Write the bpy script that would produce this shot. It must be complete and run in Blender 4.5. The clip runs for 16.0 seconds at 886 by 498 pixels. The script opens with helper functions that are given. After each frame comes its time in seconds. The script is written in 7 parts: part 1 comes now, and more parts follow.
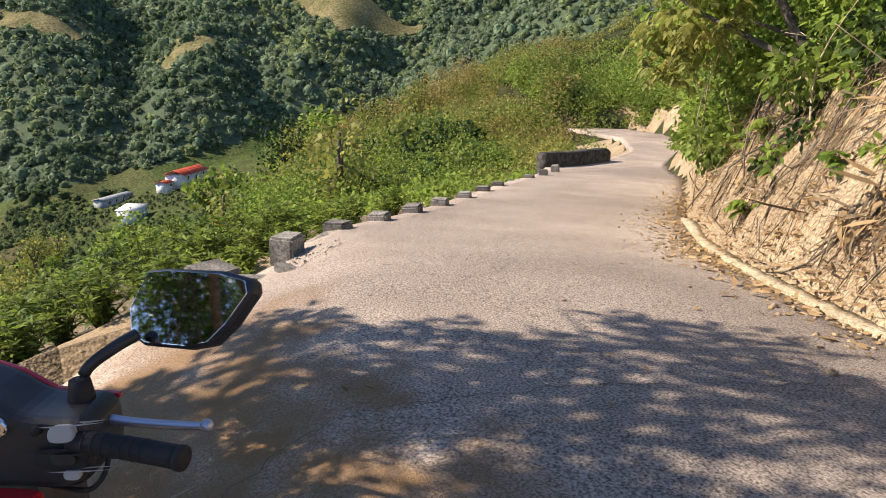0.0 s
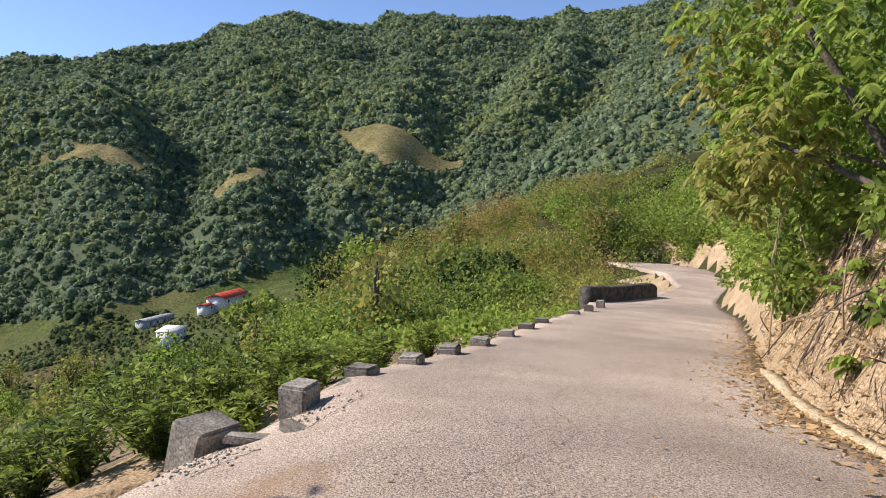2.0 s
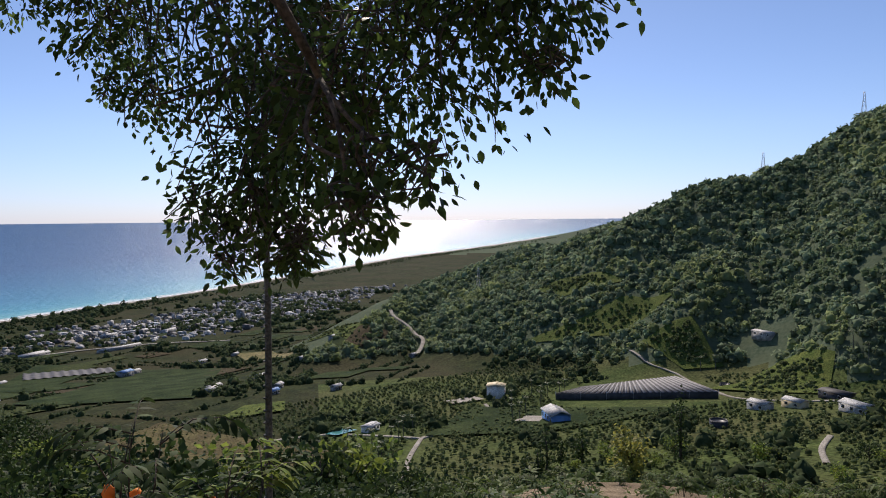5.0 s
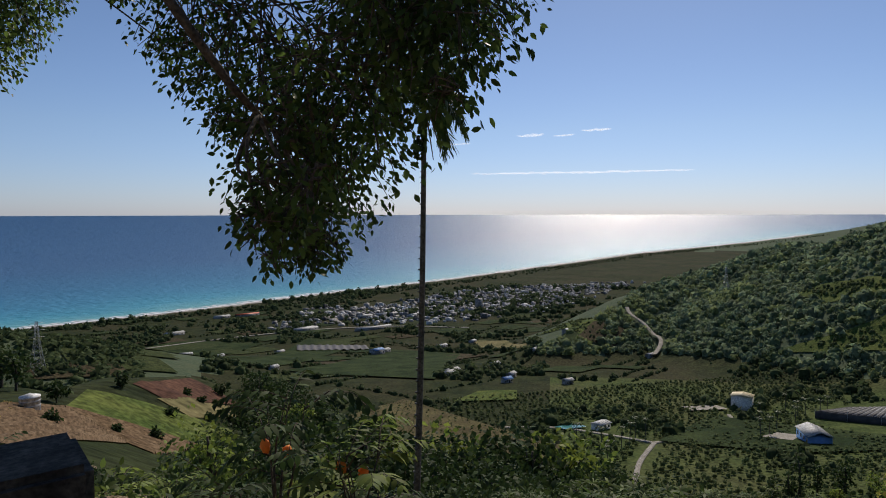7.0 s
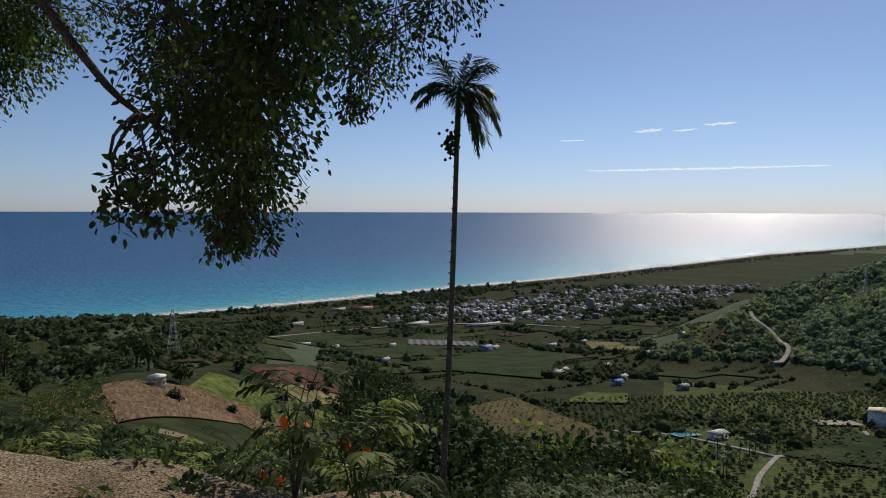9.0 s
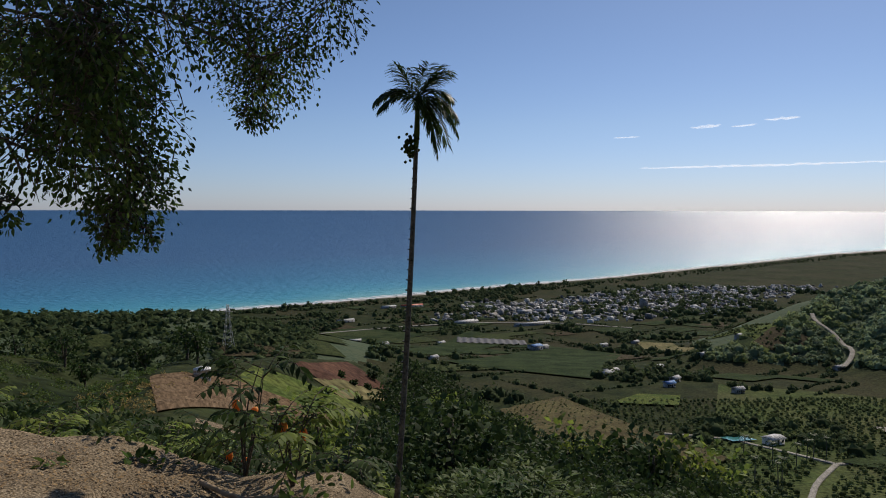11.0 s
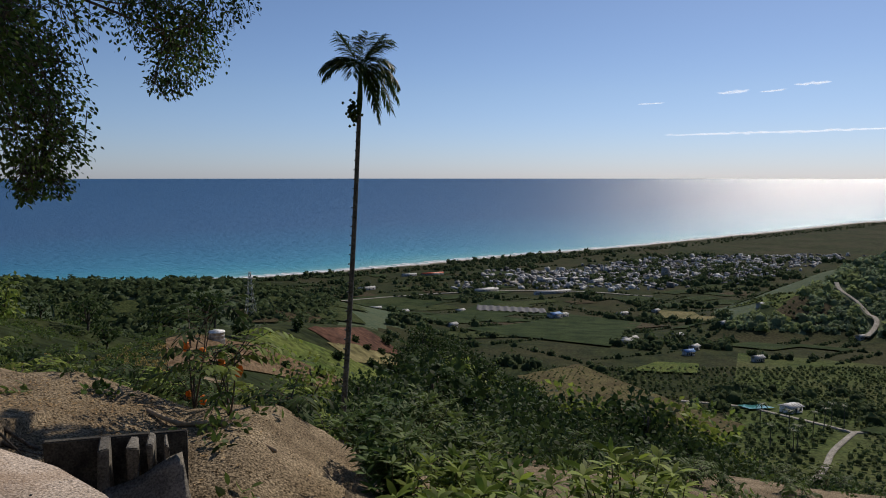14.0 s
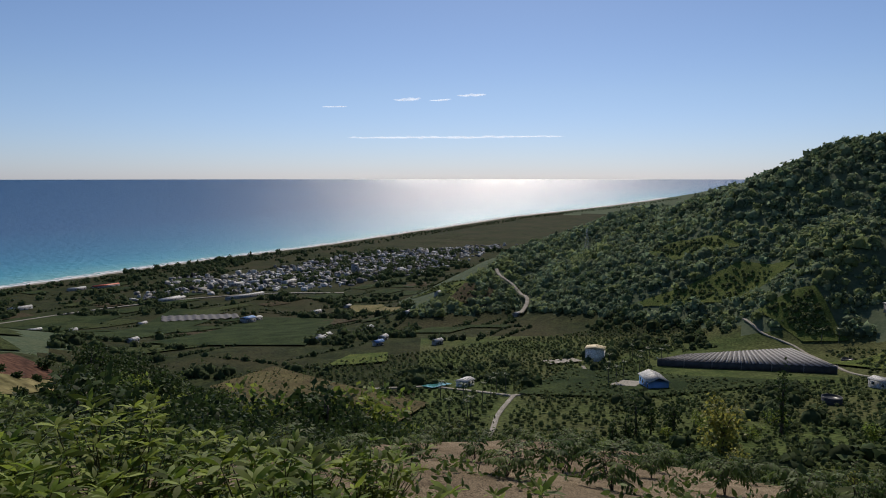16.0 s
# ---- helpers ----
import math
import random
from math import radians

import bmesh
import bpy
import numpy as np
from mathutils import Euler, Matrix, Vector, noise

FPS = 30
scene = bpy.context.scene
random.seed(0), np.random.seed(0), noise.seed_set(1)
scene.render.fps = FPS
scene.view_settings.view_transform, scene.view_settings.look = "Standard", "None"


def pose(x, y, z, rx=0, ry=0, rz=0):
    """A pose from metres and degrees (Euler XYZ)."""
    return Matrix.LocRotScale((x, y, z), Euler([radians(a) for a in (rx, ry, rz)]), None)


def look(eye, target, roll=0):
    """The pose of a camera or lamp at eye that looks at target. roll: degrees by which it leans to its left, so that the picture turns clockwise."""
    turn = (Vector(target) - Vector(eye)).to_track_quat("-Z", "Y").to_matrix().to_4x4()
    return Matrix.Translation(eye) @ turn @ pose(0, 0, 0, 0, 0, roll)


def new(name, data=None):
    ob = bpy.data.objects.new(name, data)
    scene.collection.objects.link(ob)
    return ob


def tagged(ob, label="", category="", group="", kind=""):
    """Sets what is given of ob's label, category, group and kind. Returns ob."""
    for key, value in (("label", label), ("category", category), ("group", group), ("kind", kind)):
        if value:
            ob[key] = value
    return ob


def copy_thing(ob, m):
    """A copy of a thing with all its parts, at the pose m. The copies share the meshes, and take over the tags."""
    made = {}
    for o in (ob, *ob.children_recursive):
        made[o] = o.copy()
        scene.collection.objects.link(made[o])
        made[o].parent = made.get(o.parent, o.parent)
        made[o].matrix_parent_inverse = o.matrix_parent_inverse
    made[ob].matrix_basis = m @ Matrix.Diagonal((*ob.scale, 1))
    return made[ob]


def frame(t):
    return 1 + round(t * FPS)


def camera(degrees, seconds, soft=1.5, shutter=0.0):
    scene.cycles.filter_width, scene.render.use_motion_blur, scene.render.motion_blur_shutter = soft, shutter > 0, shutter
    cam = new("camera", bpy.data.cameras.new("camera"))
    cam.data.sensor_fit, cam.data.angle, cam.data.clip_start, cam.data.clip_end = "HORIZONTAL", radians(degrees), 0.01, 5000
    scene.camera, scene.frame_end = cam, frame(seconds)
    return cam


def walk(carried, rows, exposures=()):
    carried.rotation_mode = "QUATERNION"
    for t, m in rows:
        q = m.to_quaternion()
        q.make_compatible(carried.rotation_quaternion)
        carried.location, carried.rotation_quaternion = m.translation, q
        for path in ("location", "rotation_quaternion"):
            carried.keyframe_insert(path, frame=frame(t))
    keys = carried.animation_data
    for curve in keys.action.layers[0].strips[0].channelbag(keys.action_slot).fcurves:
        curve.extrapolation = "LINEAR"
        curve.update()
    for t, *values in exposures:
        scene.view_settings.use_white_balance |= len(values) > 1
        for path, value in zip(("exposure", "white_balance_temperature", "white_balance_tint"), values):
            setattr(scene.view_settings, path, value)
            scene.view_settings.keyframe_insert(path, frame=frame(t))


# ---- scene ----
cam = camera(66.73, 16.0, soft=1.0)
PATH = [
    (0, (0.052, 0.066, 1.588), (8.389, -4.837, -0.954), -1.06),
    (0.5, (0.276, -0.096, 1.576), (8.238, -5.576, -0.988), -0.69),
    (1, (0.522, -0.232, 1.567), (8.407, -5.798, -1.049), -0.62),
    (1.5, (0.786, -0.374, 1.557), (8.945, -6.019, 0.310), -0.37),
    (2, (1.012, -0.420, 1.533), (9.866, -5.024, 0.881), -0.05),
    (2.5, (1.273, -0.454, 1.526), (10.840, -3.308, 0.957), -0.57),
    (3, (1.519, -0.478, 1.530), (11.488, -0.986, 0.929), -0.79),
    (3.5, (1.815, -0.517, 1.508), (11.617, 1.370, 0.907), -1.17),
    (4, (2.039, -0.614, 1.485), (11.097, 3.588, 0.946), -1.02),
    (4.5, (2.260, -0.705, 1.472), (10.057, 5.534, 0.947), -1.02),
    (5, (2.488, -0.866, 1.431), (8.804, 6.874, 0.971), -0.52),
    (5.2, (2.610, -0.902, 1.430), (8.334, 7.286, 0.999), -0.81),
    (7.3, (3.569, -1.906, 1.509), (6.599, 7.612, 1.016), 0.00),
    (7.5, (3.673, -1.975, 1.514), (6.511, 7.602, 1.048), 0.00),
    (8, (3.971, -2.104, 1.504), (6.597, 7.531, 0.970), 0.00),
    (8.5, (4.254, -2.230, 1.471), (6.589, 7.479, 0.934), 0.10),
    (9, (4.545, -2.308, 1.442), (6.234, 7.532, 0.870), 0.15),
    (9.2, (4.687, -2.349, 1.439), (6.223, 7.517, 0.883), 0.10),
    (11.3, (6.108, -3.152, 1.473), (7.038, 6.786, 0.871), 0.10),
    (11.5, (6.222, -3.238, 1.458), (7.154, 6.703, 0.904), 0.08),
    (12, (6.444, -3.465, 1.414), (6.978, 6.504, 0.840), 0.04),
    (12.5, (6.666, -3.558, 1.378), (6.763, 6.426, 0.814), 0.00),
    (13, (6.884, -3.775, 1.362), (6.982, 6.211, 0.847), -0.05),
    (13.5, (7.046, -3.934, 1.370), (7.389, 6.030, 0.596), -0.08),
    (14, (7.236, -3.997, 1.349), (7.858, 5.927, 0.280), 0.00),
    (14.5, (7.426, -4.200, 1.312), (8.587, 5.679, 0.286), 0.06),
    (15, (7.637, -4.353, 1.295), (9.778, 5.355, 0.207), 0.03),
    (15.5, (7.879, -4.587, 1.217), (11.595, 4.648, 0.268), 0.00),
    (16, (8.260, -4.828, 1.156), (13.155, 3.828, 0.098), 0.00),
]
walk(cam, [(t, look(eye, target, roll)) for t, eye, target, roll in PATH],
     exposures=[(0, 0.95, 7000, 15), (1.0, 0.75, 7000, 15), (2.0, 0.78, 6700, 16), (3.5, 0.95, 6350, 18), (4.2, 0.7, 6500, 18), (5.0, 0.08, 6700, 18), (7.3, -0.38, 6750, 13), (9, -0.42, 6750, 13), (16, -0.4, 6750, 13)])

# ---- world and sun ----
SUN_AZ, SUN_EL = 36.0, 40.0          # clockwise from +y, and above the horizon
SEA = -165.0
world = bpy.data.worlds.new("world")
scene.world = world
world.use_nodes = True
wn, wl = world.node_tree.nodes, world.node_tree.links
sky = wn.new("ShaderNodeTexSky")
sky.sky_type, sky.sun_disc = "NISHITA", False
sky.sun_elevation, sky.sun_rotation = radians(SUN_EL), radians(SUN_AZ)
sky.altitude, sky.air_density, sky.dust_density, sky.ozone_density = 150, 1.0, 0.25, 4.0
wn["Background"].inputs["Strength"].default_value = 0.10
# the sea haze cools the yellow of the low sky
wc, wx, wr, wm = (wn.new(k) for k in ("ShaderNodeTexCoord", "ShaderNodeSeparateXYZ", "ShaderNodeValToRGB", "ShaderNodeMix"))
wl.new(wc.outputs["Generated"], wx.inputs[0])
wl.new(wx.outputs["Z"], wr.inputs["Fac"])
wr.color_ramp.elements[0].position, wr.color_ramp.elements[0].color = 0.0, (0.72, 0.85, 1.26, 1)
wr.color_ramp.elements[1].position, wr.color_ramp.elements[1].color = 0.45, (0.84, 0.87, 0.92, 1)
wr.color_ramp.elements.new(0.12).color = (0.84, 0.91, 1.09, 1)
wm.data_type, wm.blend_type = "RGBA", "MULTIPLY"
wm.inputs[0].default_value = 1.0
wl.new(sky.outputs["Color"], wm.inputs[6])
wl.new(wr.outputs["Color"], wm.inputs[7])
wl.new(wm.outputs[2], wn["Background"].inputs["Color"])

sun = new("sun", bpy.data.lights.new("sun", "SUN"))
sun.data.energy, sun.data.angle, sun.data.color = 4.2, radians(0.5), (1.0, 0.925, 0.80)
sa, se = radians(SUN_AZ), radians(SUN_EL)
SUN_DIR = Vector((math.sin(sa) * math.cos(se), math.cos(sa) * math.cos(se), math.sin(se)))
sun.matrix_world = look((0, 0, 60), Vector((0, 0, 60)) - SUN_DIR)


# ---- materials ----
def mat(name, base, other=None, scale=1.0, rough=0.85, bump=0.0, bump_scale=None, fine=None, spec=0.3, metal=0.0, island=0.0, thin=0.0,
        low=0.35, high=0.65, detail=6.0, coarse=None, coarse_mix=0.0, grit=0.5):
    """A surface of two colours mixed by a noise of that scale (per metre), with a second, coarser noise, grain and relief."""
    m = bpy.data.materials.new(name)
    m.use_nodes = True
    n, l = m.node_tree.nodes, m.node_tree.links
    b = n["Principled BSDF"]
    b.inputs["Roughness"].default_value, b.inputs["Metallic"].default_value = rough, metal
    b.inputs["Specular IOR Level"].default_value = spec
    geo = n.new("ShaderNodeNewGeometry")
    def noise_at(s, det):
        t = n.new("ShaderNodeTexNoise")
        t.inputs["Scale"].default_value, t.inputs["Detail"].default_value = s, det
        l.new(geo.outputs["Position"], t.inputs["Vector"])
        return t
    def mix(fac, a, c, kind="MIX"):
        x = n.new("ShaderNodeMix")
        x.data_type, x.blend_type = "RGBA", kind
        for sock, v in ((x.inputs[0], fac), (x.inputs[6], a), (x.inputs[7], c)):
            if isinstance(v, (int, float)):
                sock.default_value = v
            elif isinstance(v, tuple):
                sock.default_value = (*v, 1)
            else:
                l.new(v, sock)
        return x.outputs[2]
    first = noise_at(scale, detail)
    ramp = n.new("ShaderNodeMapRange")
    ramp.inputs[1].default_value, ramp.inputs[2].default_value = low, high
    l.new(first.outputs["Fac"], ramp.inputs[0])
    col = mix(ramp.outputs[0], tuple(base), tuple(other or base))
    if coarse:
        big = noise_at(scale * 0.13, 3.0)
        r2 = n.new("ShaderNodeMapRange")
        r2.inputs[1].default_value, r2.inputs[2].default_value, r2.inputs[4].default_value = 0.42, 0.62, coarse_mix
        l.new(big.outputs["Fac"], r2.inputs[0])
        col = mix(r2.outputs[0], col, tuple(coarse))
    if fine:
        grain = noise_at(fine, 2.0)
        r3 = n.new("ShaderNodeMapRange")
        r3.inputs[1].default_value, r3.inputs[2].default_value = 0.3, 0.7
        r3.inputs[3].default_value, r3.inputs[4].default_value = 1 - grit, 1 + grit * 0.84
        l.new(grain.outputs["Fac"], r3.inputs[0])
        col = mix(1.0, col, r3.outputs[0], "MULTIPLY")
    if island:
        r4 = n.new("ShaderNodeMapRange")
        r4.inputs[3].default_value, r4.inputs[4].default_value = 1 - island, 1 + island
        l.new(geo.outputs["Random Per Island"], r4.inputs[0])
        col = mix(1.0, col, r4.outputs[0], "MULTIPLY")
    l.new(col, b.inputs["Base Color"])
    if bump:
        bt = noise_at(bump_scale or scale * 4, 5.0)
        bn = n.new("ShaderNodeBump")
        bn.inputs["Strength"].default_value, bn.inputs["Distance"].default_value = 1.0, bump
        l.new(bt.outputs["Fac"], bn.inputs["Height"])
        l.new(bn.outputs["Normal"], b.inputs["Normal"])
    if thin:
        tr = n.new("ShaderNodeBsdfTranslucent")
        hs = n.new("ShaderNodeHueSaturation")
        hs.inputs["Value"].default_value = 1.6
        l.new(col, hs.inputs["Color"])
        l.new(hs.outputs["Color"], tr.inputs["Color"])
        ms = n.new("ShaderNodeMixShader")
        ms.inputs[0].default_value = thin
        l.new(b.outputs[0], ms.inputs[1])
        l.new(tr.outputs[0], ms.inputs[2])
        l.new(ms.outputs[0], n["Material Output"].inputs["Surface"])
    return m


M_CONCRETE_ROAD = mat("road_concrete", (0.41, 0.33, 0.265), (0.55, 0.455, 0.375), 1.1, 0.9, 0.008, 120, fine=75, coarse=(0.25, 0.205, 0.17), coarse_mix=0.8, grit=0.75)


def stain(m, spots, colour):
    """Rust-brown stains with ragged outlines round places of the plan."""
    n, l = m.node_tree.nodes, m.node_tree.links
    b = n["Principled BSDF"]
    col = b.inputs["Base Color"].links[0].from_socket
    geo = n.new("ShaderNodeNewGeometry")
    ns = n.new("ShaderNodeTexNoise")
    ns.inputs["Scale"].default_value, ns.inputs["Detail"].default_value = 2.2, 5
    l.new(geo.outputs["Position"], ns.inputs["Vector"])
    for x, y, r, amount in spots:
        dist = n.new("ShaderNodeVectorMath")
        dist.operation = "DISTANCE"
        l.new(geo.outputs["Position"], dist.inputs[0])
        dist.inputs[1].default_value = (x, y, 0.0)
        add = n.new("ShaderNodeMath")
        add.operation = "MULTIPLY_ADD"
        l.new(ns.outputs["Fac"], add.inputs[0])
        add.inputs[1].default_value = 1.6 * r
        l.new(dist.outputs["Value"], add.inputs[2])
        mr = n.new("ShaderNodeMapRange")
        mr.inputs[1].default_value, mr.inputs[2].default_value = 1.9 * r, 1.35 * r
        mr.inputs[3].default_value, mr.inputs[4].default_value = 0, amount
        l.new(add.outputs[0], mr.inputs[0])
        mx = n.new("ShaderNodeMix")
        mx.data_type = "RGBA"
        l.new(mr.outputs[0], mx.inputs[0])
        l.new(col, mx.inputs[6])
        mx.inputs[7].default_value = (*colour, 1)
        col = mx.outputs[2]
    l.new(col, b.inputs["Base Color"])


stain(M_CONCRETE_ROAD, ((2.2, 0.35, 1.7, 0.85), (3.4, -0.1, 1.3, 0.7), (4.4, -0.6, 1.0, 0.5), (1.1, 0.6, 1.3, 0.7)), (0.24, 0.135, 0.055))
M_BLOCK = mat("weathered_concrete", (0.22, 0.205, 0.18), (0.40, 0.37, 0.32), 6, 0.95, 0.006, 60, fine=45, coarse=(0.07, 0.065, 0.055), coarse_mix=0.7)
# darker twin of the block concrete: shade on unlit faces is put into its colour
M_DARK_BLOCK = mat("shaded_concrete", (0.032, 0.03, 0.028), (0.10, 0.094, 0.082), 5, 0.95, 0.006, 60, fine=45)
# dry soil again, darker: its look against the sun is put into the colour
M_MOUND = mat("backlit_soil", (0.17, 0.13, 0.085), (0.29, 0.23, 0.155), 1.6, 0.95, 0.04, 22, fine=38, coarse=(0.13, 0.10, 0.066), coarse_mix=0.6, spec=0.04, grit=0.85)
M_SOIL = mat("dry_soil", (0.31, 0.23, 0.145), (0.44, 0.34, 0.22), 1.5, 0.95, 0.03, 12, fine=40, coarse=(0.30, 0.22, 0.14), coarse_mix=0.6, spec=0.04)
M_FIELD = mat("valley_ground", (0.018, 0.028, 0.011), (0.042, 0.052, 0.02), 0.09, 0.95, 0.4, 0.5, fine=0.6, coarse=(0.055, 0.05, 0.026), coarse_mix=0.7, spec=0.04)
M_ORCHARD = mat("orchard_floor", (0.042, 0.066, 0.020), (0.085, 0.112, 0.036), 0.12, 0.95, 0.3, 0.7, fine=0.8, coarse=(0.10, 0.098, 0.045), coarse_mix=0.6, spec=0.04)
M_FOREST = mat("forest_leaves", (0.108, 0.165, 0.098), (0.190, 0.243, 0.150), 0.5, 0.9, island=0.5, coarse=(0.200, 0.235, 0.135), coarse_mix=0.5, spec=0.06, thin=0.35)


M_LEAF = mat("broad_leaf", (0.092, 0.152, 0.030), (0.190, 0.244, 0.053), 3, 0.62, island=0.45, thin=0.35, spec=0.18, coarse=(0.195, 0.195, 0.030), coarse_mix=0.35)
# darker copy of the broad leaf: its backlit look is put into the colour
M_LEAF_MID = mat("backlit_leaf", (0.045, 0.085, 0.02), (0.105, 0.145, 0.035), 1.2, 0.6, island=0.45, thin=0.3, spec=0.15)
M_STALK = mat("green_stalk", (0.06, 0.07, 0.03), (0.11, 0.11, 0.05), 8, 0.8)
M_LEAF_GLOSSY = mat("glossy_leaf", (0.085, 0.135, 0.02), (0.19, 0.24, 0.04), 1.5, 0.6, island=0.55, thin=0.3, spec=0.14)
# bright leaf tones, raised to put sunlight into the scrub's colour
M_LEAF_BRIGHT = mat("young_sunlit_leaf", (0.131, 0.214, 0.035), (0.248, 0.311, 0.062), 2, 0.62, island=0.45, thin=0.4, spec=0.15)
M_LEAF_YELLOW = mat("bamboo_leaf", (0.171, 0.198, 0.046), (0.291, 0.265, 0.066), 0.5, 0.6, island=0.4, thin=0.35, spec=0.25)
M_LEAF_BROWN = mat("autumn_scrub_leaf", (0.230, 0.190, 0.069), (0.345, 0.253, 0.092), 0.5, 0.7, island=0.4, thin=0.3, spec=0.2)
# dark leaves; also carries the unlit side of thickets seen against the sun
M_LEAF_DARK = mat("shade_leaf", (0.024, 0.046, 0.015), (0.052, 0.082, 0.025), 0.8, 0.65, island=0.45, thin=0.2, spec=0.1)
M_BARK = mat("bark", (0.06, 0.05, 0.04), (0.14, 0.115, 0.09), 12, 0.9, 0.01, 40, fine=60)
M_STEM = mat("dry_stem", (0.30, 0.22, 0.14), (0.46, 0.36, 0.25), 6, 0.9, island=0.4)
M_STRAW = mat("dry_straw", (0.13, 0.09, 0.052), (0.27, 0.205, 0.125), 6, 0.9, island=0.5)
M_CRACK = mat("crack_dirt", (0.10, 0.078, 0.06), (0.16, 0.125, 0.095), 8, 0.95)
M_DRY = mat("dead_leaf", (0.30, 0.19, 0.09), (0.45, 0.32, 0.17), 5, 0.85, island=0.4, thin=0.2)
M_WHITE = mat("white_paint", (0.72, 0.72, 0.70), (0.82, 0.82, 0.80), 0.6, 0.6, fine=3)
M_PALEROOF = mat("pale_roof", (0.34, 0.35, 0.36), (0.50, 0.50, 0.49), 0.3, 0.6, fine=2, island=0.3)
M_GREY = mat("grey_roof", (0.30, 0.31, 0.31), (0.44, 0.44, 0.43), 0.5, 0.6, fine=2, island=0.3)
M_RED = mat("red_roof", (0.55, 0.07, 0.03), (0.66, 0.12, 0.05), 0.4, 0.5, fine=2)
M_BLUE = mat("blue_wall", (0.10, 0.24, 0.52), (0.16, 0.32, 0.60), 0.5, 0.6)
M_CREAM = mat("cream_wall", (0.55, 0.46, 0.28), (0.66, 0.57, 0.38), 0.5, 0.7)
M_DARKWALL = mat("dark_opening", (0.03, 0.03, 0.035), (0.06, 0.06, 0.06), 1, 0.4)
M_NET = mat("shade_net", (0.035, 0.035, 0.04), (0.07, 0.07, 0.075), 0.4, 0.7, spec=0.4)
M_NETPALE = mat("pale_net", (0.17, 0.17, 0.18), (0.26, 0.26, 0.265), 0.4, 0.6)
M_PATHWAY = mat("pale_track", (0.25, 0.23, 0.195), (0.34, 0.315, 0.27), 0.2, 0.9, fine=2)
M_WATERPOOL = mat("pool_water", (0.05, 0.22, 0.22), (0.07, 0.27, 0.26), 0.2, 0.15, spec=0.5)
M_RICE = mat("bright_crop", (0.06, 0.095, 0.022), (0.115, 0.14, 0.036), 0.15, 0.9, 0.3, 1.0, fine=1.2, spec=0.04)
M_CROP = mat("green_crop", (0.018, 0.034, 0.012), (0.046, 0.066, 0.024), 0.06, 0.95, 0.3, 0.7, fine=0.8, spec=0.04)
M_PLOUGH = mat("ploughed_soil", (0.13, 0.088, 0.055), (0.19, 0.135, 0.085), 0.35, 0.95, 0.1, 2.0, fine=2, spec=0.04)
M_REDSOIL = mat("red_soil", (0.085, 0.045, 0.032), (0.125, 0.065, 0.043), 0.2, 0.95, fine=1, spec=0.04)
M_TAN = mat("tan_clearing", (0.13, 0.125, 0.055), (0.23, 0.195, 0.095), 0.06, 0.95, 0.3, 0.5, fine=0.6, spec=0.04)
M_VINE = mat("vineyard_floor", (0.085, 0.07, 0.036), (0.125, 0.11, 0.05), 0.1, 0.95, 0.2, 1.0, fine=1, spec=0.04)
M_STEEL = mat("galvanised_steel", (0.42, 0.43, 0.44), (0.52, 0.53, 0.54), 2, 0.5, metal=0.6)
M_SAND = mat("beach_sand", (0.34, 0.31, 0.27), (0.42, 0.39, 0.34), 0.02, 0.95, fine=0.3)
M_FOAM = mat("sea_foam", (0.75, 0.77, 0.78), (0.85, 0.86, 0.87), 0.03, 0.8)
M_ORANGE = mat("orange_bag", (0.75, 0.26, 0.05), (0.85, 0.36, 0.08), 8, 0.6, thin=0.3)
M_TOWN = mat("town_walls", (0.17, 0.175, 0.18), (0.36, 0.36, 0.35), 0.02, 0.7, island=0.85, fine=0.5)
M_PALMTRUNK = mat("palm_trunk", (0.07, 0.07, 0.06), (0.15, 0.145, 0.13), 6, 0.85, 0.004, 30, fine=30)
M_PALMLEAF = mat("palm_leaf", (0.03, 0.06, 0.015), (0.06, 0.10, 0.025), 2, 0.5, island=0.3, thin=0.2)


def part(name, bm, material, parent=None, label=""):
    """Links a bmesh as one mesh object, under parent if there is one."""
    me = bpy.data.meshes.new(name)
    bm.to_mesh(me)
    bm.free()
    me.materials.append(material)
    ob = new(name, me)
    ob.parent = parent
    if label:
        ob["label"] = label
    return ob


def raw(name, verts, faces, material, smooth=False, parent=None):
    """Links a mesh from arrays of points and of equal-sized faces."""
    me = bpy.data.meshes.new(name)
    verts, faces = np.asarray(verts, np.float32), np.asarray(faces, np.int32)
    k = faces.shape[1]
    me.vertices.add(len(verts))
    me.vertices.foreach_set("co", verts.ravel())
    me.loops.add(faces.size)
    me.loops.foreach_set("vertex_index", faces.ravel())
    me.polygons.add(len(faces))
    me.polygons.foreach_set("loop_start", np.arange(0, faces.size, k, dtype=np.int32))
    if smooth:
        me.polygons.foreach_set("use_smooth", np.ones(len(faces), bool))
    me.update(calc_edges=True)
    me.validate()
    if material:
        me.materials.append(material)
    ob = new(name, me)
    ob.parent = parent
    return ob


